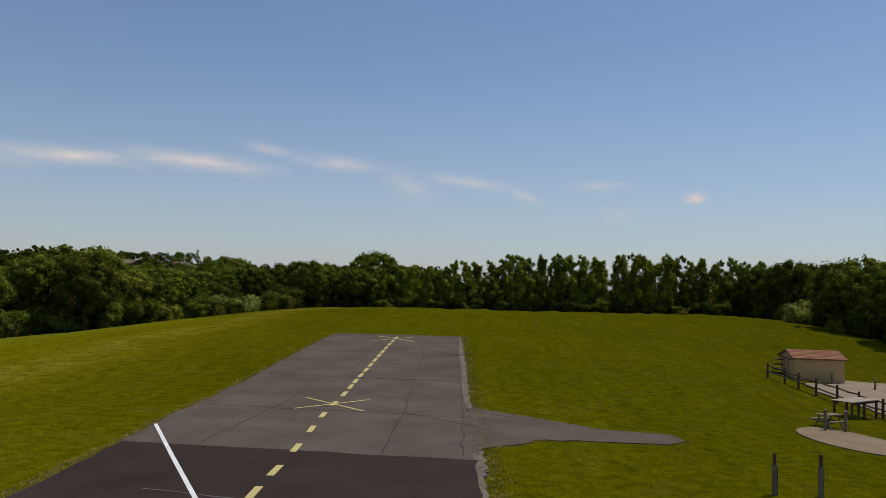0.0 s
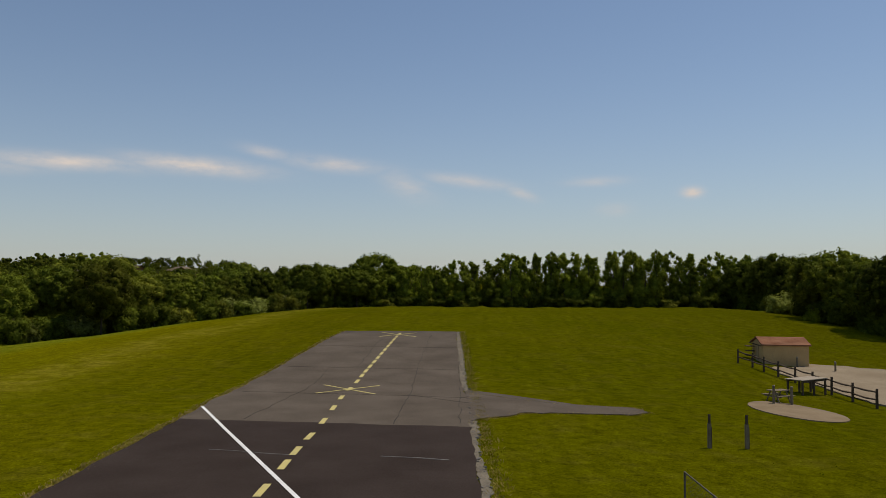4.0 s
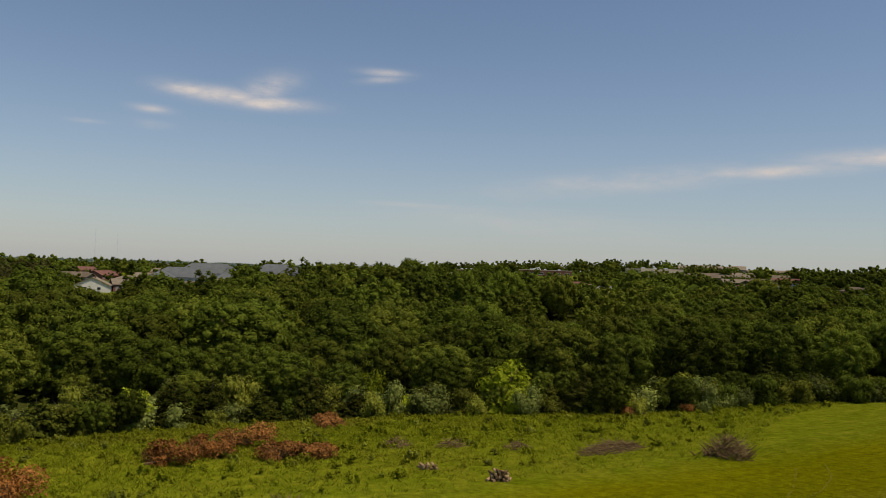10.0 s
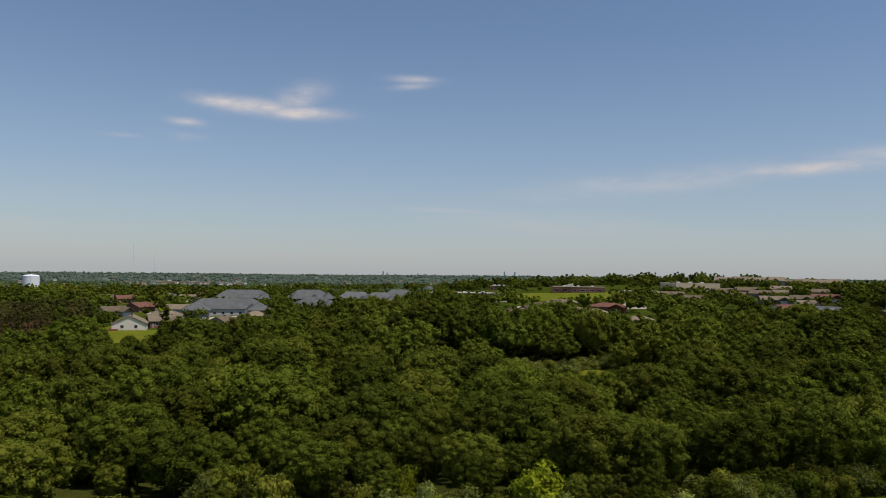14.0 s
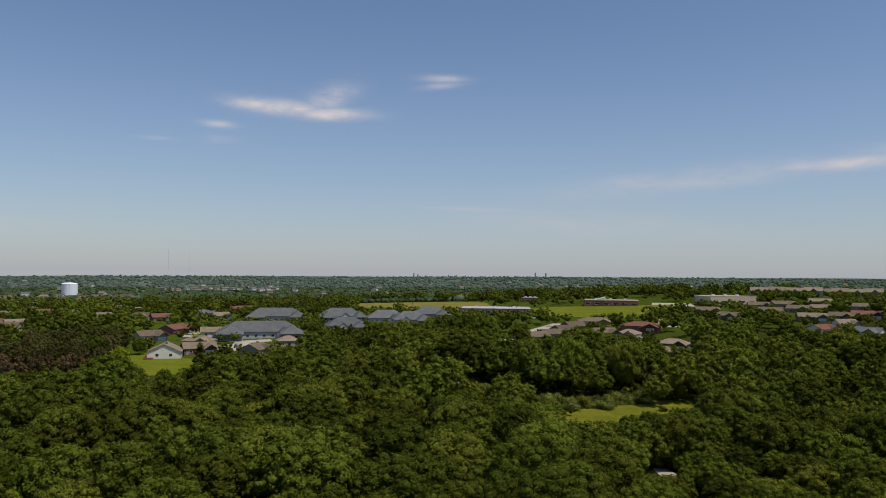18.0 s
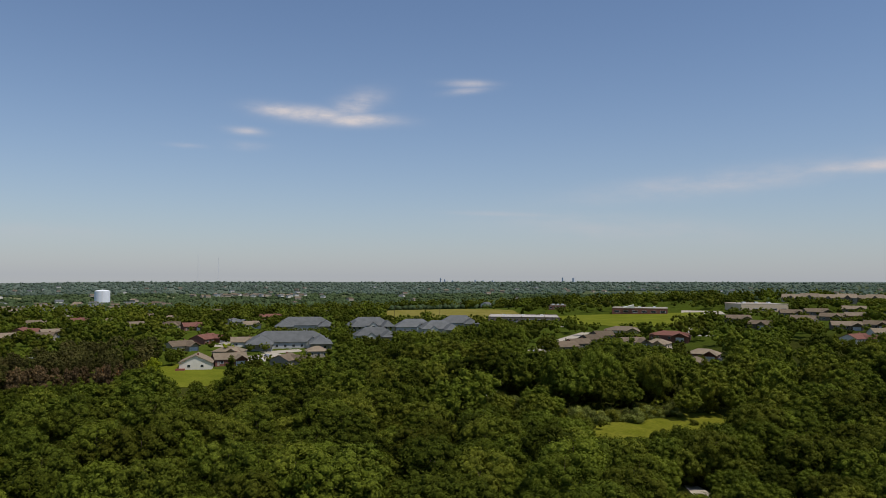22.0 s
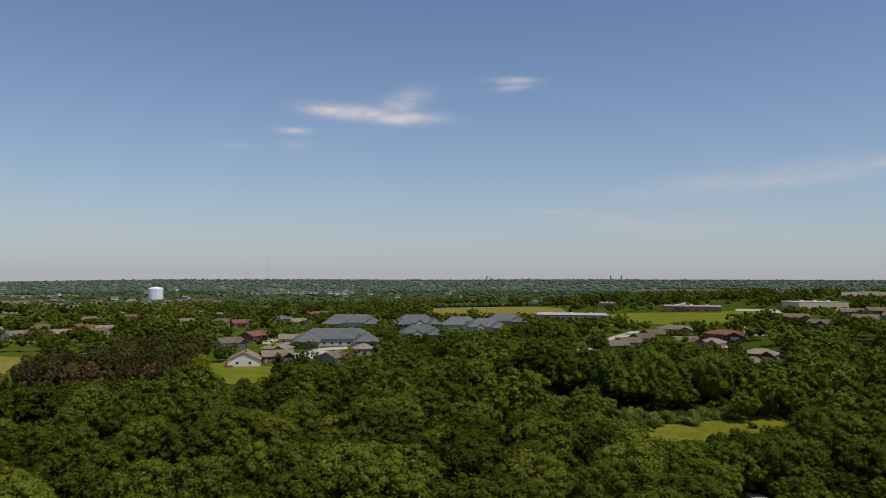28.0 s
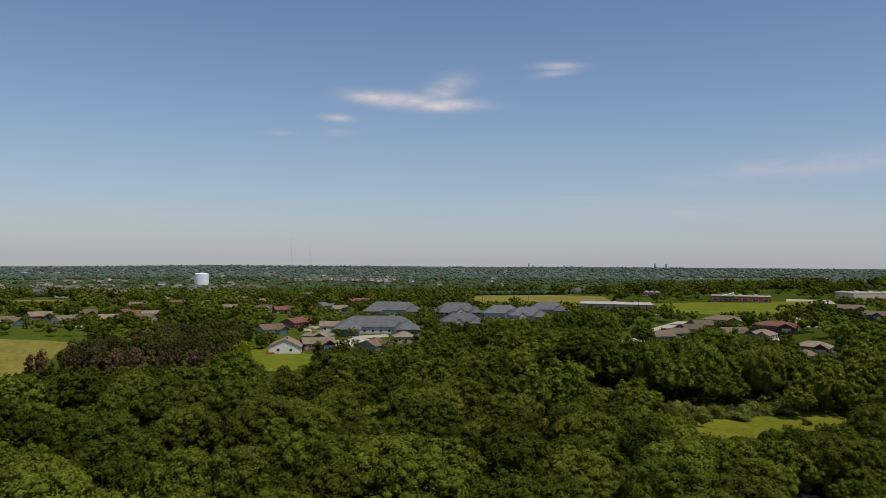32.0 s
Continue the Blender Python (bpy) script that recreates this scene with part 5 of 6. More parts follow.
# ---------------------------------------------------------------- brush and felled wood
DEAD_WOOD = surface("dead_wood", (0.11, 0.064, 0.03), (0.19, 0.118, 0.06), 3, 18, 0.95, 0.2)
LOG_END = surface("cut_logs", (0.31, 0.195, 0.092), (0.42, 0.275, 0.14), 3, 18, 0.95, 0.2)


def brush_pile(x, y, wide, deep, tall, sticks, turn, label, thick=0.03, up=0.1):
    r = random.Random(int(x * 7 + y))
    root = place("brush_pile", x, y, None, turn, label=label, category="brush pile")
    groups = [[], []]
    for i in range(sticks):
        a, q = r.uniform(0, 6.283), math.sqrt(r.random())
        bx, by = math.cos(a) * q * wide / 2, math.sin(a) * q * deep / 2
        z = tall * (1 - q * q) * r.random()
        n = r.uniform(0.35, 0.8) * min(2.2, wide * 0.45)
        d, lift = r.uniform(0, 6.283) if up > 0.5 else r.gauss(0.6, 0.9) + 3.1416 * (r.random() < 0.5), r.gauss(up, 0.3)
        p0 = (bx, by, max(0.02, z))
        p2 = (bx + n * math.cos(d), by + n * math.sin(d), max(0.02, z + n * lift))
        p1 = tuple((u + w) / 2 + r.uniform(-0.08, 0.08) for u, w in zip(p0, p2))
        t = thick * r.uniform(0.5, 1.5)
        groups[i % 2].append(tube([p0, p1, p2], [t, t * 0.7, t * 0.25], 4))
    for g, m in zip(groups, (DEAD_WOOD, GREY_TWIG)):
        solid("brushwood", *joined(g), m, root)
    return root


brush_pile(-40.8, 44.6, 3.4, 2.6, 1.7, 420, 20, "tall heap of dead branches on the meadow's edge", 0.03, 0.55)
brush_pile(-41.9, 43.2, 2.6, 0.8, 0.3, 16, 70, "few long bare poles leaning out of a brush heap", 0.06, 0.2)
brush_pile(-41.7, 7.8, 3.0, 2.0, 0.7, 260, 0, "low heap of bleached grey branches on the grass")
brush_pile(-48.4, 39.0, 3.0, 7.5, 0.8, 520, 10, "long low windrow of grey brushwood")
brush_pile(-42.0, -4.3, 2.6, 2.4, 0.6, 200, 40, "low heap of grey branches in uncut grass")
brush_pile(-46.8, -6.5, 2.4, 2.2, 0.6, 180, 0, "low heap of grey branches in uncut grass")
brush_pile(-58.0, 28.5, 2.4, 2.6, 0.6, 160, 70, "small scattered heap of grey branches")
brush_pile(-61, 24.5, 2.4, 3.0, 0.8, 160, 70, "small scattered heap of grey branches")
brush_pile(-54.2, 33, 2.0, 3.0, 0.5, 120, 30, "small scattered heap of grey branches")


def log_pile(x, y, wide, rows, turn, label):
    r = random.Random(int(x * 5 + y))
    root = place("log_pile", x, y, None, turn, label=label, category="log pile")
    for k in range(rows):
        n = max(1, int(wide / 0.25) - k)
        for i in range(n):
            rad, half = r.uniform(0.08, 0.13), r.uniform(0.2, 0.42)
            cx, cz = (i - (n - 1) / 2) * 0.24 + r.uniform(-0.06, 0.06), 0.11 + k * 0.19
            cy, d = r.uniform(-0.25, 0.25), r.uniform(-0.7, 0.7)
            solid("log", *tube([(cx - half * math.sin(d), cy - half * math.cos(d), cz), (cx + half * math.sin(d), cy + half * math.cos(d), cz + r.uniform(-0.05, 0.08))], [rad, rad * 0.94], 8), (LOG_END, DEAD_WOOD)[r.random() < 0.4], root)
    return root


log_pile(-42.6, 23.4, 1.8, 4, 70, "stacked short sawn logs on the grass")
log_pile(-49.6, 21.6, 1.5, 2, 60, "small heap of sawn logs in long grass")


def felled_cedar(x, y, wide, deep, tall, turn, label, n=2600):
    r = np.random.default_rng(int(abs(x * 9 + y)))
    rr = random.Random(int(abs(x * 9 + y)))
    root = place("felled_cedar", x, y, None, turn, label=label, category="dead tree")
    lobes = [(rr.uniform(-0.42, 0.42) * wide, rr.uniform(-0.35, 0.35) * deep, tall * rr.uniform(0.15, 0.8), rr.uniform(0.28, 0.55) * tall, 0.9) for _ in range(16)]
    pos, nrm = lobed(r, lobes, n, 0.5)
    pos[:, 2] = np.maximum(pos[:, 2], 0.03)
    v, f = cards(r, pos, nrm, 0.22, 0.5)
    solid("dead_foliage", v, f, RUST_LEAF, root)
    tr = [tube([(-wide * 0.45, rr.uniform(-0.3, 0.3), 0.15), (0, 0, 0.3), (wide * 0.45, rr.uniform(-0.3, 0.3), 0.35)], [0.11, 0.08, 0.03])]
    for i in range(30):
        bx = rr.uniform(-0.4, 0.4) * wide
        d = rr.uniform(0, 6.283)
        tr.append(tube([(bx, 0, 0.25), (bx + 0.8 * math.cos(d), 0.9 * math.sin(d), tall * rr.uniform(0.3, 0.85)), (bx + 1.1 * math.cos(d), 1.3 * math.sin(d), tall * rr.uniform(0.5, 1.1))], [0.03, 0.02, 0.008], 4))
    solid("trunk", *joined(tr), DEAD_WOOD, root)
    return root


felled_cedar(-53.7, -6.4, 4.2, 3.4, 2.0, 10, "felled cedar with rust-red dead needles")
felled_cedar(-62.4, 4.9, 4.5, 4.6, 1.5, 80, "felled cedar with rust-red dead needles")
felled_cedar(-64.5, 8.2, 4.4, 3.6, 1.5, 60, "felled cedar with rust-red dead needles")
felled_cedar(-67.5, 12.2, 5.2, 3.6, 1.7, 70, "felled cedar with rust-brown dead needles")
felled_cedar(-60.5, 13.2, 3.0, 4.2, 1.4, 0, "felled cedar with faded pinkish dead needles")
felled_cedar(-58.8, 15.8, 3.0, 3.4, 1.2, 20, "felled cedar with faded pinkish dead needles")
felled_cedar(-77, 24.0, 3.6, 2.8, 1.6, 30, "felled cedar with rust-red dead needles")
felled_cedar(-66.5, 58.5, 2.6, 2.2, 0.9, 30, "low dead cedar with rust-red needles")
felled_cedar(-65.5, 66.5, 2.8, 2.2, 0.9, 60, "low dead cedar with rust-red needles")

# ---------------------------------------------------------------- the pilots' area
TIMBER = surface("weathered_timber", (0.065, 0.047, 0.034), (0.11, 0.082, 0.062), 2, 20, 0.95, 0.25)
GREY_WOOD = surface("grey_boards", (0.15, 0.12, 0.082), (0.22, 0.18, 0.125), 2, 20, 0.9, 0.2)
PALE_BOARD = surface("pale_board", (0.27, 0.225, 0.17), (0.34, 0.29, 0.23), 2, 14, 0.85, 0.1)
SHED_WALL = surface("tan_boards", (0.47, 0.31, 0.145), (0.54, 0.365, 0.175), 1.2, 12, 0.85, 0.1, spread=0.12)
SHED_ROOF = surface("worn_red_shingles", (0.20, 0.088, 0.05), (0.27, 0.14, 0.085), 1.2, 10, 0.95, 0.25, spread=0.25)
STEEL = surface("galvanised_steel", (0.10, 0.09, 0.07), (0.14, 0.125, 0.10), 3, 20, 0.6, 0.05)
GRAVEL = surface("pale_gravel", (0.205, 0.16, 0.108), (0.265, 0.215, 0.15), 0.35, 14, 0.98, 0.35, spread=0.25)

tagged(slab("gravel_lot", [(29.4, 65.5), (32.5, 64.6), (38, 60.5), (48, 52), (56, 38), (46, 33), (27.6, 40.6), (25.2, 44.5), (24.8, 50), (24.2, 57), (25.2, 61.5), (27, 62.2)], 0.1, 0.3, GRAVEL, rag=0.3, step=1.0), "pale crushed stone car park behind the rail fence", "car park", kind="structure")

# a small shed
shed = place("shed", 27.4, 65.7, -1.25, -6, label="small tan wooden shed with a worn red shingle roof", category="shed")
SW, SD, SH = 3.7, 3.9, 1.95
solid("wall", *gable_walls(SW, SD, SH, 0.5), SHED_WALL, shed)
rv, rf = gable_roof(SW, SD, SH, 0.5, 0.16, 0.09)
solid("roof", rv, rf, SHED_ROOF, shed)
for i in range(7):
    for s in (-1, 1):
        u0, u1 = i / 7, (i + 1.12) / 7
        b = SD / 2 + 0.16
        za = SH + 0.5 - (0.5 + 0.04) * u0 + 0.1
        zb = SH + 0.5 - (0.5 + 0.04) * u1 + 0.112
        y0, y1 = s * b * u0, s * b * u1
        solid("shingle_course", [(-SW / 2 - 0.16, y0, za), (SW / 2 + 0.16, y0, za), (SW / 2 + 0.16, y1, zb), (-SW / 2 - 0.16, y1, zb), (-SW / 2 - 0.16, y0, za + 0.012), (SW / 2 + 0.16, y0, za + 0.012), (SW / 2 + 0.16, y1, zb + 0.02), (-SW / 2 - 0.16, y1, zb + 0.02)],
              [(3, 2, 1, 0), (4, 5, 6, 7), (0, 1, 5, 4), (1, 2, 6, 5), (2, 3, 7, 6), (3, 0, 4, 7)], SHED_ROOF, shed)
for i in range(5):
    box("batten", -SW / 2 - 0.025, -SW / 2, -1.6 + i * 0.8, -1.54 + i * 0.8, -0.3, SH - 0.05, SHED_WALL, shed)
box("door", -SW / 2 - 0.05, -SW / 2, -0.5, 0.45, -0.05, 1.8, surface("shed_door", (0.36, 0.25, 0.13), (0.42, 0.3, 0.16), 2, 14, 0.85, 0.1), shed)
for k in range(4):
    box("rack_board", -SW / 2 - 0.75, -SW / 2 - 0.02, 0.7 + 0.02 * k, 1.6, 0.35 + 0.42 * k, 0.4 + 0.42 * k, TIMBER, shed, "dark weathered rack board")
box("fascia", -SW / 2 - 0.25, -SW / 2 - 0.2, -2.2, 2.2, SH - 0.1, SH - 0.02, TIMBER, shed)

# split-rail fence with a gap
FENCE = [(22.4, 61.4), (22.9, 59.4), (23.0, 57.2), (23.2, 54.8), (23.4, 52.2), (23.6, 49.8), (23.8, 47.4), (24.0, 45.0), (24.2, 42.5)]
FENCE_B = [(23.8, 38.9), (24.4, 36.4), (25, 33.9), (25.6, 31.4), (26.2, 28.9)]
for line, words in ((FENCE, "dark weathered split-rail fence along the car park"), (FENCE_B, "dark weathered split-rail fence past the opening")):
    fence = place("rail_fence", line[0][0], line[0][1], 0.0, 0, label=words, category="fence")
    ox, oy = line[0]
    for i, (x, y) in enumerate(line):
        g = G(x, y)
        solid("post", *tube([(x - ox, y - oy, g - 0.4), (x - ox, y - oy, g + 0.6), (x - ox + 0.01, y - oy, g + 1.16)], [0.085, 0.08, 0.07], 7), TIMBER, fence)
        if i + 1 < len(line):
            x2, y2 = line[i + 1]
            g2 = G(x2, y2)
            for hz in (0.5, 0.95):
                mid = ((x + x2) / 2 - ox + cr.uniform(-0.04, 0.04), (y + y2) / 2 - oy, (g + g2) / 2 + hz - cr.uniform(0.0, 0.07))
                solid("rail", *tube([(x - ox, y - oy, g + hz + cr.uniform(-0.04, 0.04)), mid, (x2 - ox, y2 - oy, g2 + hz + cr.uniform(-0.04, 0.04))], [0.05, 0.058, 0.045], 6), TIMBER, fence)

# round concrete pad with a picnic table
pad_pts = [(17.75 + 2.25 * math.cos(a * math.pi / 16), 37.7 + 3.3 * math.sin(a * math.pi / 16)) for a in range(32)]
tagged(slab("concrete_pad", pad_pts, 0.04, 0.12, PAD, step=5), "round pale concrete pad in the grass", "concrete pad", kind="structure")
tagged(slab("concrete_block", [(8.55, 17.9), (9.15, 18.0), (9.2, 18.95), (8.6, 18.9)], 0.04, 0.12, PAD, step=5), "small square concrete pad in the grass", "concrete pad", kind="structure")

picnic = place("picnic_table", 18.2, 41.4, None, 25, label="grey weathered wooden picnic table with attached benches", category="picnic table")
picnic.matrix_basis = picnic.matrix_basis @ Matrix.Diagonal((0.8, 0.8, 0.9, 1))
for i in range(5):
    box("tabletop_board", -0.72, 0.72, -0.38 + i * 0.155, -0.24 + i * 0.155, 0.72, 0.76, GREY_WOOD, picnic)
for s in (-1, 1):
    for k in range(2):
        box("bench_board", -0.72, 0.72, s * 0.72 - 0.14 + k * 0.15, s * 0.72 - 0.01 + k * 0.15, 0.42, 0.46, GREY_WOOD, picnic)
    box("cross_beam", s * 0.5 - 0.03, s * 0.5 + 0.03, -0.8, 0.8, 0.34, 0.42, GREY_WOOD, picnic)
    for q in (-1, 1):
        solid("leg", *tube([(s * 0.5, q * 0.6, 0), (s * 0.5, q * 0.2, 0.72)], [0.055, 0.055], 4), GREY_WOOD, picnic)
for px, py in ((17.55, 40.3), (18.6, 40.5)):
    post = place("wooden_post", px, py, None, 0, label="short grey wooden post beside the picnic table", category="post")
    solid("shaft", *tube([(0, 0, -0.3), (0, 0, 0.6), (0, 0, 1.0)], [0.075, 0.075, 0.07], 8), GREY_WOOD, post)
    solid("cap", *tube([(0, 0, 1.0), (0, 0, 1.05)], [0.08, 0.05], 8), PALE_BOARD, post)

bench = place("work_table", 21.9, 46.6, None, 35, label="long work table with a pale board top on dark legs", category="table")
for i in range(3):
    box("top_board", -1.35, 1.35, -0.6 + i * 0.41, -0.2 + i * 0.41, 0.95, 0.99, PALE_BOARD, bench)
for lx in (-1.2, 0, 1.2):
    for ly in (-0.5, 0.5):
        box("leg", lx - 0.05, lx + 0.05, ly - 0.05, ly + 0.05, -0.1, 0.95, TIMBER, bench)
for ly in (-0.55, 0.5):
    box("apron", -1.3, 1.3, ly, ly + 0.05, 0.82, 0.95, TIMBER, bench)

for px, py, words in ((10.0, 26.2, "stout grey wooden post standing in the grass"), (11.45, 26.4, "stout grey wooden post standing in the grass")):
    post = place("wooden_post", px, py, None, 12, label=words, category="post")
    box("shaft", -0.055, 0.055, -0.055, 0.055, -0.3, 0.92, GREY_WOOD, post)
    box("extension", -0.036, 0.036, -0.04, 0.04, 0.92, 1.27, TIMBER, post)
    box("brace", 0.055, 0.082, -0.05, 0.05, -0.3, 0.8, TIMBER, post)
for px, py in ((30.2, 61.3), (27.9, 63.2)):
    post = place("bollard", px, py, None, 0, label="pale round bollard on the stone car park", category="bollard")
    solid("shaft", *tube([(0, 0, -0.3), (0, 0, 0.85)], [0.08, 0.075], 10), GREY_WOOD, post)
    solid("cap", *tube([(0, 0, 0.85), (0, 0, 0.92)], [0.085, 0.05], 10), PALE_BOARD, post)

# low chain-link safety fence
mesh_fence = place("chain_link_fence", 7.1, 18.4, None, 0, label="low chain-link safety fence with steel posts", category="fence")
for i in range(6):
    solid("post", *tube([(i * 0.1, -2.4 * i, -0.3), (i * 0.1, -2.4 * i, 0.82)], [0.03, 0.03], 8), STEEL, mesh_fence)
solid("top_rail", *tube([(0, 0, 0.8), (0.5, -12, 0.8)], [0.022, 0.022], 8), STEEL, mesh_fence)
wires = []
for i in range(-6, 96):
    y0 = -0.125 * i
    for s in (1, -1):
        ya, yb = (y0, y0 - 0.75) if s > 0 else (y0 - 0.75, y0)
        if ya <= 0 and yb <= 0 and ya > -12 and yb > -12:
            wires.append(tube([(-ya * 0.0417, ya, 0.03), (-yb * 0.0417, yb, 0.78)], [0.0022, 0.0022], 3))
solid("wire_mesh", *joined(wires), STEEL, mesh_fence)

def facing(x, y, extra=0.0):
    """The turn that brings a house's own -y side to face the hovering camera."""
    return math.degrees(math.atan2(-x, y + 6.0)) + extra


ROOF_WORDS = {"tan": "tan shingle", "brown": "brown shingle", "grey": "grey shingle", "red": "red-brown shingle", "flat": "pale low-pitched"}
WALL_WORDS = {"white": "white-sided", "cream": "cream-sided", "grey": "grey-sided", "brick": "red brick", "taupe": "dark taupe-sided"}
for table in (CLOSE_HOUSES, WEST_HOUSES, WEST_HOUSES_B, HILL_HOUSES, HILL_HOUSES_B, MIDDLE_HOUSES, ROW_HOUSES, FAR_RIDGE):
    for hx, hy, turn, w, d, roof, wall, hip in table:
        house("house", hx, hy, facing(hx, hy, turn), w, d, 2.9, 2.6 if hip else 2.4, roof, wall, hip,
              label=f"{WALL_WORDS[wall]} house with a {'hipped' if hip else 'gabled'} {ROOF_WORDS[roof]} roof", garage=w > 13, wing=w > 11 and table is not ROW_HOUSES)

# the white gabled house nearest the wood: gable end to the valley, a wing behind
white_house = house("house", -374, 25.5, -10, 15, 14.5, 2.9, 3.4, "tan", "white", False, label="white house with a tan gabled roof beside a lawn", garage=False)
box("deck", 7.6, 10.0, -8.5, -4.5, -1.0, 0.5, surface("red_deck", (0.2, 0.07, 0.045), (0.26, 0.1, 0.07), 1, 8), white_house, "red-brown wooden deck")


def apartment(x, y, turn, w, d, h, rise, bays, label):
    """A two-storey block with a hipped roof and white gabled bays."""
    root = place("apartment_building", x, y, None, turn, label=label, category="apartment building")
    solid("wall", *box_arrays(-w / 2, w / 2, -d / 2, d / 2, -1.5, h), WALL["pale"], root)
    solid("roof", *hip_roof(w, d, h, rise, 0.7), ROOF["grey"], root)
    for side, ww in (((-1, 0.30), (1, 0.26)) if w > 28 else ((1, 0.4),)):
        cx, wide, deep = side * w * (0.5 - ww / 2), w * ww, d * 0.55

        def shifted(arrays):
            return [(cx + b, -d / 2 - deep / 2 + 1.0 + a, c) for a, b, c in arrays[0]], [q[::-1] for q in arrays[1]]
        solid("wing_wall", *shifted(box_arrays(-deep / 2 - 1, deep / 2 + 1, -wide / 2, wide / 2, -1.5, h - 0.1)), WALL["pale"], root)
        solid("wing_roof", *shifted(hip_roof(deep + wide * 0.9, wide, h - 0.05, rise * 0.72, 0.6)), ROOF["grey"], root)
        for z in (0.8, 3.7):
            if h > z + 1.0:
                window(root, cx - wide * 0.2, -d / 2 - deep, z, 1.4, 1.3, "-y")
                window(root, cx + wide * 0.2, -d / 2 - deep, z, 1.4, 1.3, "-y")
    n = max(3, int(w / 4.5))
    for i in range(n):
        u = -w / 2 + w * (i + 0.5) / n
        for z in (0.8, 3.7):
            if h > z + 1.5:
                window(root, u, -d / 2, z, 1.5, 1.3, "-y")
    for u, bw in bays:
        bay = solid("gabled_bay", *[[(a + u, b - d / 2 - 0.2, c) for a, b, c in v] if k == 0 else v for k, v in enumerate(box_arrays(-bw / 2, bw / 2, -1.2, 1.2, -1.5, h))], WALL["white"], root)
        tri = [(u - bw / 2, -d / 2 - 1.4, h), (u + bw / 2, -d / 2 - 1.4, h), (u, -d / 2 - 1.4, h + bw * 0.42), (u - bw / 2, -d / 2 + d * 0.3, h), (u + bw / 2, -d / 2 + d * 0.3, h), (u, -d / 2 + d * 0.3, h + bw * 0.42)]
        solid("gable", tri, [(0, 1, 2), (5, 4, 3), (0, 3, 4, 1)], WALL["white"], bay)
        o, t = 0.5, 0.2
        sl = [(u - bw / 2 - o, -d / 2 - 1.9, h - 0.4), (u, -d / 2 - 1.9, h + bw * 0.42), (u + bw / 2 + o, -d / 2 - 1.9, h - 0.4), (u - bw / 2 - o, -d / 2 + d * 0.3, h - 0.4), (u, -d / 2 + d * 0.3, h + bw * 0.42), (u + bw / 2 + o, -d / 2 + d * 0.3, h - 0.4)]
        sl += [(a, b, c + t) for a, b, c in sl]
        solid("bay_roof", sl, [(0, 3, 4, 1), (1, 4, 5, 2), (6, 7, 10, 9), (7, 8, 11, 10), (0, 1, 7, 6), (1, 2, 8, 7), (2, 5, 11, 8), (0, 6, 9, 3)], ROOF["grey"], bay)
        for z in (0.8, 3.7):
            if h > z + 1.5:
                window(root, u, -d / 2 - 1.4, z, 2.0, 1.5, "-y")
    return root


for bx, by, turn, w, d, h, rise, bays in BLOCKS:
    apartment(bx, by, facing(bx, by, turn), w, d, h, rise, bays, "two-storey grey apartment block with white gabled bays")


def hall(name, x, y, turn, w, d, h, wall, roof, label, category, windows=6):
    """A long flat-roofed building with a parapet."""
    root = place(name, x, y, None, turn, label=label, category=category)
    solid("wall", *box_arrays(-w / 2, w / 2, -d / 2, d / 2, -2.5, h), WALL[wall], root)
    solid("roof", *box_arrays(-w / 2 + 0.4, w / 2 - 0.4, -d / 2 + 0.4, d / 2 - 0.4, h - 0.1, h + 0.15), ROOF[roof], root)
    for y0, y1, x0, x1 in ((-d / 2 - 0.1, -d / 2 + 0.3, -w / 2 - 0.1, w / 2 + 0.1), (d / 2 - 0.3, d / 2 + 0.1, -w / 2 - 0.1, w / 2 + 0.1)):
        box("parapet", x0, x1, y0, y1, h + 0.01, h + 0.45, WALL[wall if wall != "brick" else "tan"], root)
    for i in range(windows):
        u = -w / 2 + w * (i + 0.5) / windows
        window(root, u, -d / 2, 1.0, w / windows * 0.55, 1.6, "-y")
    for i in range(3):
        box("rooftop_unit", -w * 0.3 + i * w * 0.27, -w * 0.3 + i * w * 0.27 + 2.4, -1.5, 1.0, h + 0.15, h + 1.4, TRIM, root)
    return root


hall("shopping_centre", -545, 293, facing(-545, 293), 56, 46, 4.0, "taupe", "flat", "long low dark-walled commercial building with a pale flat roof", "shop building", 9)
school = hall("school", -547, 409, facing(-547, 409), 46, 24, 4.6, "brick", "flat", "low red brick school with a pale roof", "school")
solid("canopy", [(-14, -13, 4.6), (-4, -13, 4.6), (-4, -6, 4.8), (-14, -6, 4.8), (-13, -13, 5.2), (-5, -13, 7.6), (-5, -6, 7.8), (-13, -6, 5.4)], [(3, 2, 1, 0), (4, 5, 6, 7), (0, 1, 5, 4), (1, 2, 6, 5), (2, 3, 7, 6), (3, 0, 4, 7)], WALL["white"], school, "white sloping entrance canopy")
hall("gymnasium", -506, 501, facing(-506, 501, 28), 42, 30, 6.4, "tan", "flat", "large tan windowless hall with a flat roof", "hall", 5)
hall("restaurant", -656, 392, facing(-656, 392), 17, 12, 4.0, "brick", "flat", "small red flat-roofed restaurant", "shop building", 4)
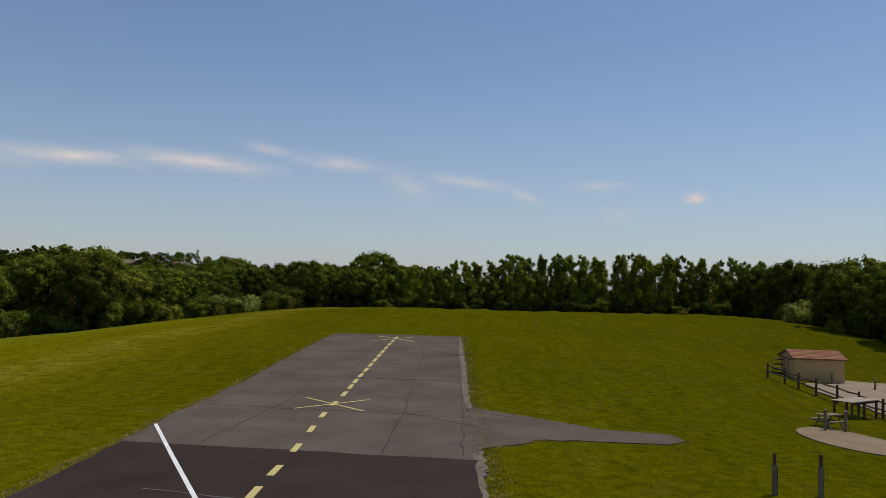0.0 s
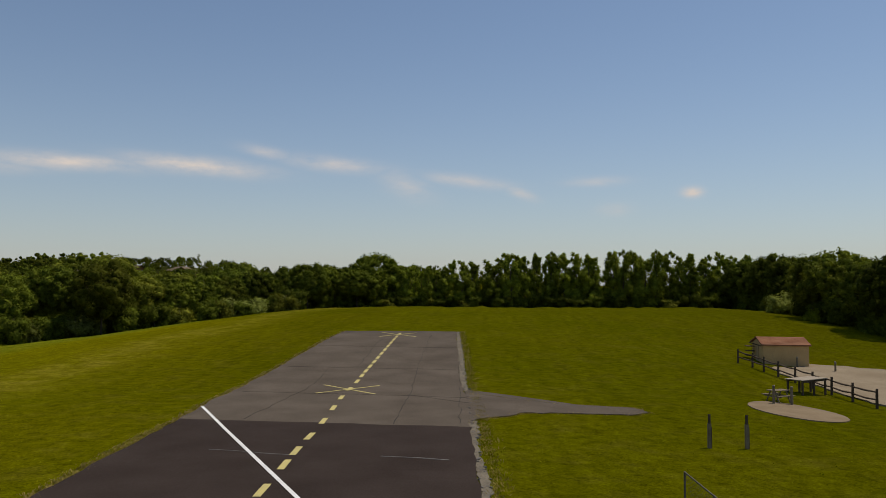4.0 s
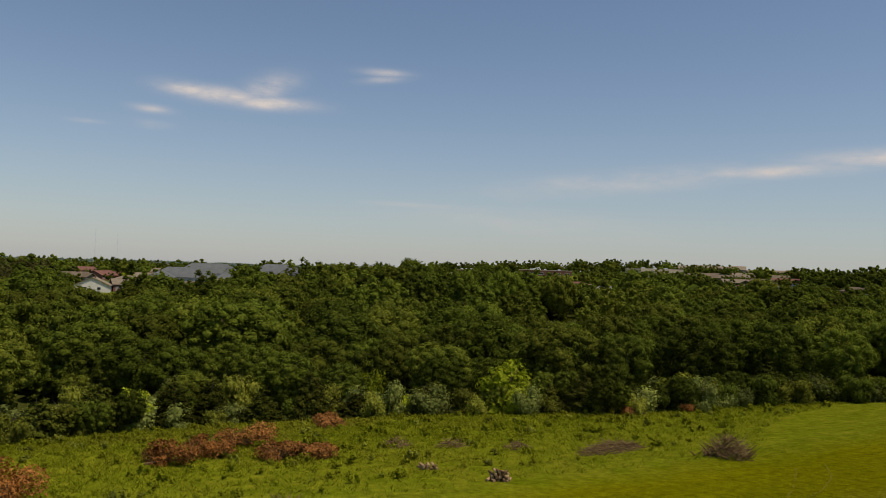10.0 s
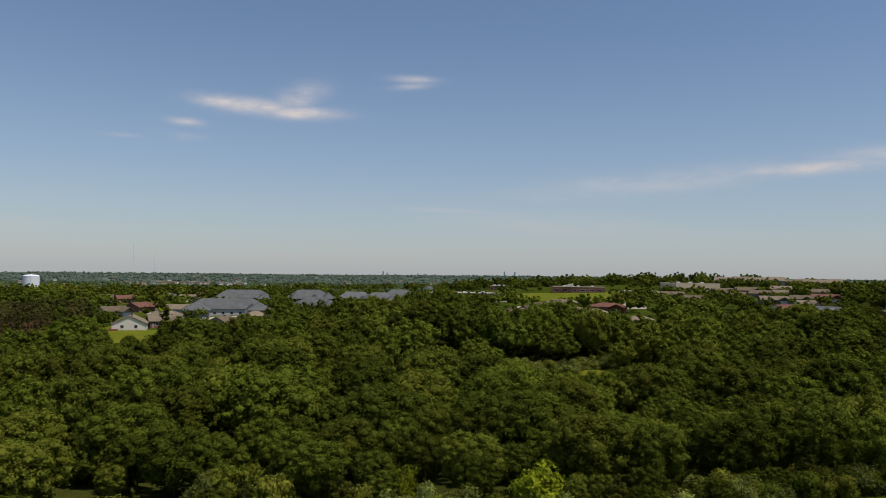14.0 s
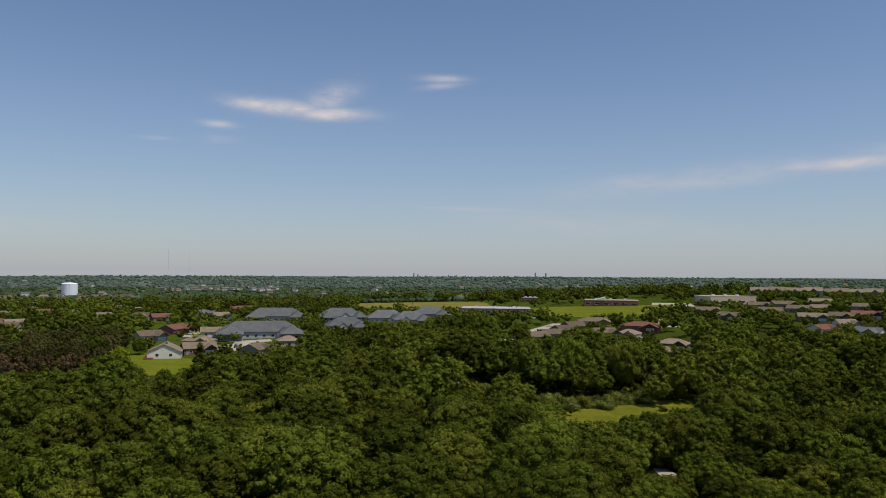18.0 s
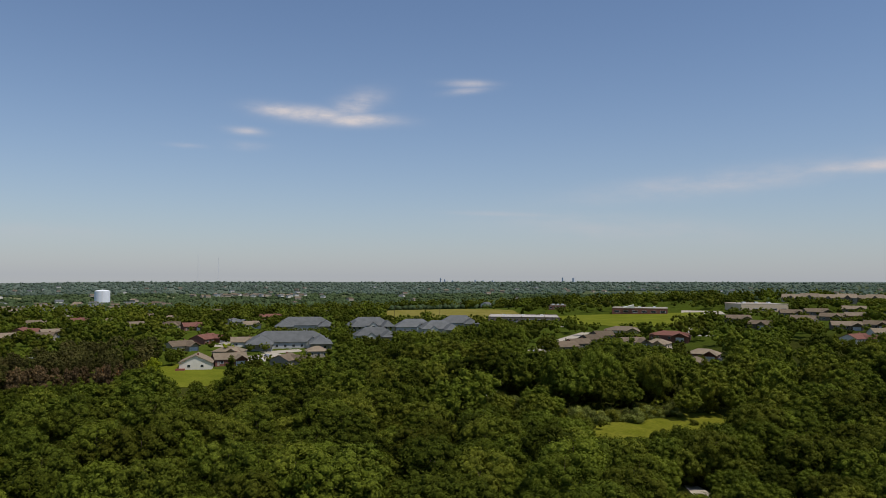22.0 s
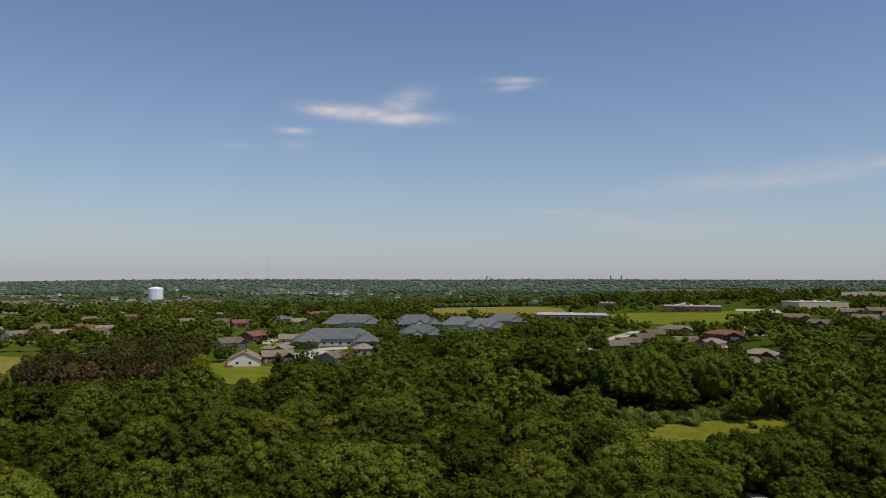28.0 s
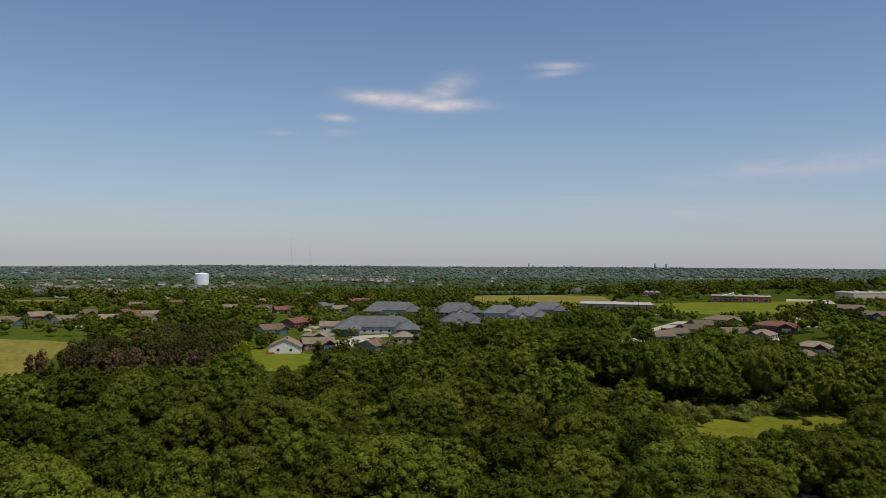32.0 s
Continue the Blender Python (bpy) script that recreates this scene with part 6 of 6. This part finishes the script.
def ridge_row(x, y, w):
    """A long apartment row: stepped roof lengths with cross gables and dormers."""
    root = place("apartment_row", x, y, None, facing(x, y), label="long two-storey apartment row with stepped tan roofs on the ridge", category="apartment building")
    k = 4
    for i in range(k):
        u, dz, dy = -w / 2 + w * (i + 0.5) / k, (0.0, 0.9, 0.3, 1.1)[i], (0.0, 2.0, -1.0, 1.2)[i]
        solid("wall", *[[(a + u, b + dy, c) for a, b, c in v] if q == 0 else v for q, v in enumerate(gable_walls(w / k - 0.3, 13, 4.6 + dz, 3.6))], WALL["cream"], root)
        solid("roof", *[[(a + u, b + dy, c) for a, b, c in v] if q == 0 else v for q, v in enumerate(gable_roof(w / k - 0.9, 13, 4.6 + dz, 3.6, 0.6))], ROOF["tan"], root)
        for m in (-0.27, 0.27):
            window(root, u + m * w / k, -6.5 + dy, 1.0, 1.6, 1.3, "-y")
            window(root, u + m * w / k, -6.5 + dy, 3.0, 1.6, 1.2, "-y")
        solid("gabled_bay", *[[(u + b, -6.6 + dy - a, c) for a, b, c in v] if q == 0 else v for q, v in enumerate(gable_walls(2.4, 5.0, 4.6 + dz, 2.2))], WALL["taupe"], root)
        solid("bay_roof", *[[(u + b, -5.4 + dy - a, c) for a, b, c in v] if q == 0 else v for q, v in enumerate(gable_roof(5.0, 5.0, 4.65 + dz, 2.2, 0.4))], ROOF["tan"], root)


for bx, by, w in ((-562, 640, 68), (-568, 742, 66)):
    ridge_row(bx, by, w)
house("house", -926, 445, facing(-926, 445, 60), 13, 10, 5.0, 3, "grey", "white", label="white two-storey farmhouse beside an open field", garage=False)

# roads, drives and open lawns
PAVING = [[(-372, 200), (-369, 214), (-392, 232), (-425, 272), (-440, 288), (-444, 282), (-410, 240), (-380, 205)], [(-455, 40), (-452, 46), (-498, 62), (-504, 56)], [(-386, 50), (-383, 58), (-402, 72), (-413, 68), (-402, 52)], [(-345, 262), (-338, 268), (-362, 296), (-370, 290)], [(-545, 453), (-519, 474), (-494, 456), (-523, 434)], [(-505, 262), (-480, 300), (-488, 306), (-515, 268)]]
LANES = [[(-640, 203), (-570, 250), (-572, 318), (-536, 342), (-532, 336), (-566, 312), (-564, 246), (-636, 196)], [(-413, 84), (-408, 64), (-418, 62), (-424, 84)], [(-427, -64), (-421, -46), (-426, -44), (-433, -60)], [(-512, -79), (-588, -84), (-588, -79), (-514, -73)], [(-494, -83), (-512, -75), (-514, -80), (-497, -88)], [(-281, 291), (-277, 302), (-281, 303), (-286, 293)], [(-280, 326), (-280, 334), (-285, 335), (-285, 327)], [(-395, 330), (-385, 345), (-425, 372), (-432, 362)]]
for i, pts in enumerate(PAVING + LANES):
    tagged(slab("pavement", pts, 0.12, 0.5, CONCRETE, step=8, seed=i), "pale concrete drive between lawns", "drive", kind="structure")
FIELD_GRASS = surface("hay_grass", (0.155, 0.142, 0.022), (0.225, 0.185, 0.045), 0.06, 0.5, 0.95, 0.0, spread=0.35)
GLADE_GRASS = surface("glade_grass", (0.11, 0.118, 0.009), (0.165, 0.16, 0.018), 0.15, 0.9, 0.95, 0.0, spread=0.35)
# grass of the farthest fields, with haze put into its colour
HAZED_GRASS = surface("hazed_grass", (0.15, 0.16, 0.07), (0.19, 0.19, 0.09), 0.02, 0.1, 0.95, 0.0, spread=0.15)
PARK_GRASS = surface("park_grass", (0.11, 0.128, 0.009), (0.155, 0.165, 0.016), 0.08, 0.8, 0.95, 0.0, spread=0.2)
LAWNS = [([(-645, 208), (-688, 222), (-962, 316), (-900, 400), (-700, 364), (-580, 312), (-576, 260)], FIELD_GRASS, "yellow-green open hay field"), ([(-450, 338), (-446, 378), (-518, 455), (-552, 384), (-572, 330), (-492, 312)], PARK_GRASS, "bright green school playing field"),
         ([(-322, 6), (-326, 34), (-360, 38), (-386, 16), (-364, 0)], PARK_GRASS, "green back lawn beside the wood"), ([(-318, -104), (-326, -80), (-352, -74), (-415, -72), (-440, -120), (-380, -150)], FIELD_GRASS, "yellow-green pasture beside pines"),
         ([(-785, -215), (-830, -155), (-905, -165), (-905, -225)], FIELD_GRASS, "yellow-green open hay field"), ([(-199, 130), (-193, 142), (-198, 154), (-200, 166), (-202, 182), (-206, 195), (-224, 198), (-226, 172), (-224, 148), (-215, 130)], GLADE_GRASS, "grassy glade in the wood")]
FAR_LAWNS = [([(-1900, -410), (-2150, -420), (-2200, -240), (-1960, -190)], HAZED_GRASS, "hazy yellow-green field on the plain"), ([(-1440, -350), (-1560, -350), (-1560, -280), (-1460, -280)], HAZED_GRASS, "hazy yellow-green field on the plain"), ([(-1930, 90), (-2140, 100), (-2160, 180), (-1960, 170)], HAZED_GRASS, "hazy yellow-green field on the plain"), ([(-268, 300), (-270, 320), (-286, 336), (-292, 300)], PARK_GRASS, "green lawn between houses and wood")]
for i, (pts, m, words) in enumerate(LAWNS + FAR_LAWNS):
    tagged(slab("lawn", pts, 0.25, 0.6, m, step=4, rag=1.6, seed=20 + i), words, "grass", kind="structure")
tagged(slab("footpath", [(-152, 122.4), (-150, 125.0), (-140.2, 122.4), (-136.6, 119.3), (-138.4, 116.2), (-142, 117.2)], 0.3, 0.6, CONCRETE, step=3), "short pale concrete path in the wood", "path", kind="structure")


shelter = place("shelter", -270, 124.5, None, 20, label="small white-roofed open shelter in the wood", category="shelter")
solid("roof", *gable_roof(3.0, 2.6, 2.1, 0.7, 0.2, 0.08), WALL["white"], shelter)
for lx in (-1.35, 1.35):
    for ly in (-1.15, 1.15):
        box("post", lx - 0.06, lx + 0.06, ly - 0.06, ly + 0.06, -0.2, 2.12, TIMBER, shelter)


def water_tower(x, y, z):
    root = place("water_tower", x, y, z, 0, label="white cylindrical water tank with a domed roof", category="water tower")
    steel = surface("white_steel", (0.86, 0.87, 0.88), (0.82, 0.83, 0.84), 0.1, 2, 0.5, 0.0, spread=0.05)
    solid("tank", *tube([(0, 0, -4), (0, 0, 21)], [14.0, 14.0], 40), steel, root)
    solid("dome", *tube([(0, 0, 21), (0, 0, 22.3), (0, 0, 23.2), (0, 0, 23.6)], [14.2, 11.8, 7.3, 1.0], 40), steel, root)
    for k in range(4):
        solid("seam", *tube([(0, 0, 3 + 5 * k), (0, 0, 3.25 + 5 * k)], [14.1, 14.1], 40), steel, root)
    solid("vent", *tube([(0, 0, 23.5), (0, 0, 24.6)], [0.8, 0.9], 10), steel, root)
    solid("ladder", *box_arrays(14.0, 14.4, -0.4, 0.4, 0, 22), TRIM, root)


water_tower(-1599, -44, -11.4)

# ---------------------------------------------------------------- trees of the town, and the far land
tr = random.Random(11)
town_kinds = [thin_kind(90 + i, "broad", 9.0, 9.0, 105, 0.9, sub=1, shrink=0.86, count=9, bottom=-0.2) for i in range(4)] + [thin_kind(95, "cone", 7, 4, 50, 0.7, sub=1, shrink=1.0, count=9)]
town_groups = [[], [], []]


def on_lawn(x, y):
    inside = False
    for pts, _, _ in LAWNS[:2]:
        for (ax, ay), (bx, by) in zip(pts, pts[1:] + pts[:1]):
            if (ay > y) != (by > y) and x < ax + (y - ay) / (by - ay) * (bx - ax):
                inside = not inside
    return inside


count = 0
while count < 3300:
    x, y = tr.uniform(-1050, -250), tr.uniform(-330, 820)
    az = math.degrees(math.atan2(-x, y + 6))
    tall = sightline_cap(x, y)
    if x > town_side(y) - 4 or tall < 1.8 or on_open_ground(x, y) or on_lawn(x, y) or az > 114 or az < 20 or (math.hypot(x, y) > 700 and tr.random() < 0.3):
        continue
    count += 1
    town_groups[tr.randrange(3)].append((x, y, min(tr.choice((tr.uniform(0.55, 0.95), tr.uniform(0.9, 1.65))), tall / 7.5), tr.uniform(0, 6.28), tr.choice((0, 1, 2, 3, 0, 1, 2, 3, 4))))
for g, leaf in zip(town_groups, (LEAF[0], LEAF[1], LEAF[2])):
    thicket("town_trees", town_kinds, g, leaf, "scattered green street and garden trees of the town")
thicket("bright_trees", town_kinds, [(tr.uniform(-800, -400), tr.uniform(-120, 150), tr.uniform(0.5, 0.9), 0, tr.randrange(4)) for _ in range(14)], BRIGHT_LEAF, "scattered yellow-green garden trees")
far_kinds = [thin_kind(100 + i, "bush", 4.2, 20.0, 10, 2.0, 0.5, sub=1, shrink=1.0, count=3) for i in range(3)] + [thin_kind(104 + i, "bush", 2.6, 34.0, 4, 3.5, 1.5, sub=1, shrink=1.0, count=2) for i in range(3)]
far_groups = [[], []]
for i in range(12500):
    q = tr.random()
    r = 1000 * 4.7 ** q
    az = math.radians(tr.uniform(28, 112))
    x, y = -r * math.sin(az), r * math.cos(az)
    if noise.noise((x * 0.0022, y * 0.0022, 5.0)) > 0.33 and r < 3200:
        continue
    if math.hypot(x + 1599, y + 44) < 60:
        continue
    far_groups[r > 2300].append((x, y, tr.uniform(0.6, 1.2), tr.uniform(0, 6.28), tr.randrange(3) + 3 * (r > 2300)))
# distance haze is mixed into these leaf colours, more so beyond 2300 m
HAZED_LEAF = [leafage("far_woods", (0.06171, 0.09108, 0.03812), (0.09163, 0.1247, 0.05445), (0.08415, 0.1109, 0.04538), 0.3, 0.35, 0.3, 0.2), leafage("hazed_distant_woods", (0.1378, 0.1795, 0.1446), (0.1729, 0.2159, 0.173), (0.1635, 0.1966, 0.1564), 0.5, 0.2, 0.1, 0.1)]
for g, leaf in zip(far_groups, HAZED_LEAF):
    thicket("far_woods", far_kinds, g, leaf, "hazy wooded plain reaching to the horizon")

# far houses, too small for windows
kinds = []
for roof, wall in (("brown", "cream"), ("tan", "cream"), ("grey", "white")):
    root = tagged(new("house"), f"far {WALL_WORDS[wall]} house among trees", "house", "far houses of the suburb")
    solid("wall", *gable_walls(13, 9, 2.8, 2.2), WALL[wall], root)
    solid("roof", *gable_roof(13, 9, 2.8, 2.2), ROOF[roof], root)
    kinds.append(root)
for i in range(230):
    cluster = i % 5
    if cluster == 0:
        x, y = -1900 + tr.gauss(0, 40), 290 + tr.gauss(0, 60)
    elif cluster < 3:
        x, y = tr.uniform(-1500, -880), tr.uniform(-420, 60)
    else:
        r, az = tr.uniform(1100, 3200), math.radians(tr.uniform(36, 108))
        x, y = -r * math.sin(az), r * math.cos(az)
    m = pose(x, y, G(x, y) + (6 if math.hypot(x, y) > 1500 else 2.5), 0, 0, tr.uniform(0, 180))
    if i < 3:
        kinds[i].matrix_basis = m
    else:
        copy_thing(kinds[i % 3], m)

# masts and the skyline of the far city
# grey lightened to the tone of the haze in front of it
HAZE_GREY = surface("haze_paled_grey", (0.55, 0.58, 0.62), (0.6, 0.63, 0.67), 0.01, 0.1, 0.9, 0.0)
for az, tall in ((85.2, 158), (83.8, 136)):
    x, y = -3900 * math.sin(radians(az)), 3900 * math.cos(radians(az))
    mast = place("radio_mast", x, y, G(x, y) - 5, 0, label="thin grey radio mast on the horizon", category="radio mast")
    solid("lattice", *tube([(0, 0, 0), (0, 0, tall)], [0.42, 0.3], 4), HAZE_GREY, mast)
    for k in range(4):
        solid("guy_wire", *tube([(0, 0, tall * 0.8), (30 * math.cos(k * 1.57), 30 * math.sin(k * 1.57), 0)], [0.05, 0.05], 3), HAZE_GREY, mast)
for az, w, tall in ((67.5, 9, 44), (67.2, 10, 34), (66.6, 12, 26), (64.9, 9, 30), (64.3, 10, 26), (63.6, 14, 25), (57.6, 28, 44), (58.4, 6, 46), (61.0, 14, 22)):
    x, y = -4700 * math.sin(radians(az)), 4700 * math.cos(radians(az))
    tower = place("tower_block", x, y, G(x, y) - 12, -az, label="distant grey tower block on the hazy skyline", category="tower block")
    solid("shaft", *box_arrays(-w / 4, w / 4, -5, 5, 0, tall * 0.85), HAZE_GREY, tower)
    solid("penthouse", *box_arrays(-w / 8, w / 8, -3, 3, tall * 0.85, tall * 0.85 + 3), HAZE_GREY, tower)

# dark conifers beside the shops and the school
for px, py, tall in ((-491, 252, 7), (-499, 266, 8.5), (-484, 265, 7), (-486, 278, 9), (-491, 288, 7.5), (-491, 295, 8), (-437, 361, 6), (-435, 365, 6.5), (-435, 371, 6), (-438, 381, 8)):
    plant(CEDARS[pr.randrange(2)], px, py, tall / 9.0, tall / 7.0)


def utility_pole(x, y, tall, turn):
    root = place("utility_pole", x, y, None, turn, label="tall weathered wooden utility pole with a crossarm", category="utility pole")
    solid("pole", *tube([(0, 0, -0.5), (0, 0, tall * 0.5), (0, 0, tall)], [0.17, 0.15, 0.11], 8), TIMBER, root)
    arm = box("crossarm", -1.2, 1.2, -0.07, 0.07, tall - 0.9, tall - 0.72, TIMBER, root)
    for u in (-1.05, -0.5, 0.5, 1.05):
        solid("insulator", *tube([(u, 0, tall - 0.72), (u, 0, tall - 0.6), (u, 0, tall - 0.5)], [0.05, 0.07, 0.03], 6), CONCRETE, arm)


for px, py, tall, turn in ((-555, 64, 10, 30), (-610, 124, 11, 40), (-622, 149, 11, 35), (-629, 182, 11, 20), (-645, 217, 11, 15), (-648, 262, 11, 10), (-496, 38, 9, 60)):
    utility_pole(px, py, tall, turn)

# parked vehicles
PAINT = [surface("white_car_paint", (0.75, 0.75, 0.75), (0.7, 0.7, 0.7), 1, 4, 0.25, 0.0, spread=0.03), surface("grey_car_paint", (0.25, 0.26, 0.28), (0.22, 0.23, 0.25), 1, 4, 0.25, 0.0, spread=0.03), surface("red_car_paint", (0.35, 0.05, 0.04), (0.3, 0.045, 0.04), 1, 4, 0.25, 0.0, spread=0.03)]
RUBBER = surface("tyre_rubber", (0.02, 0.02, 0.02), (0.03, 0.03, 0.03), 3, 20, 0.9, 0.0)


def car(x, y, turn, paint, label):
    root = place("car", x, y, None, turn, label=label, category="car")
    lower = [(-2.2, 0.35), (-2.25, 0.8), (-1.1, 0.95), (1.9, 0.98), (2.2, 0.85), (2.2, 0.35)]
    upper = [(-1.15, 0.95), (-0.5, 1.48), (1.2, 1.5), (1.85, 0.98)]

    def hull(profile, half, inset):
        v = [(a, -half, b) for a, b in profile] + [(a, half, b) for a, b in profile]
        v = [(a, b * (1 - inset * (c > 1.2)), c) for a, b, c in v]
        n = len(profile)
        return v, [tuple(range(n)), tuple(range(2 * n - 1, n - 1, -1))] + [(i, i + n, (i + 1) % n + n, (i + 1) % n) for i in range(n)]
    solid("body", *hull(lower, 0.9, 0), PAINT[paint], root)
    solid("cabin", *hull(upper, 0.84, 0.14), PAINT[paint], root)
    solid("windscreen", [(-1.13, -0.72, 0.99), (-1.13, 0.72, 0.99), (-0.54, 0.6, 1.46), (-0.54, -0.6, 1.46)], [(0, 1, 2, 3)], PANE, root)
    for wx in (-1.4, 1.4):
        for wy in (-0.86, 0.86):
            solid("wheel", *[[(wx + a, wy + c, 0.33 + b) for a, b, c in tube([(0, 0, -0.1), (0, 0, 0.1)], [0.33, 0.33], 14)[0]] if k == 0 else tube([(0, 0, -0.1), (0, 0, 0.1)], [0.33, 0.33], 14)[1] for k in range(2)], RUBBER, root)


car(-112.6, 7.6, 30, 0, "white car parked in a clearing in the wood")
for x, y, turn, c in ((-350, 285, 20, 0), (-347, 280, 20, 1), (-356, 292, 10, 0), (-384, 56, 80, 0), (-398, 62, 10, 1), (-372, 204, 60, 0), (-418, 112, 0, 0), (-425, 118, 0, 2), (-490, 285, 70, 0), (-496, 290, 70, 1), (-502, 296, 70, 0), (-570, 455, 20, 0), (-576, 450, 20, 2), (-583, 447, 20, 0)):
    car(x, y, turn, c, ("white", "grey", "red")[c] + " car parked beside buildings")
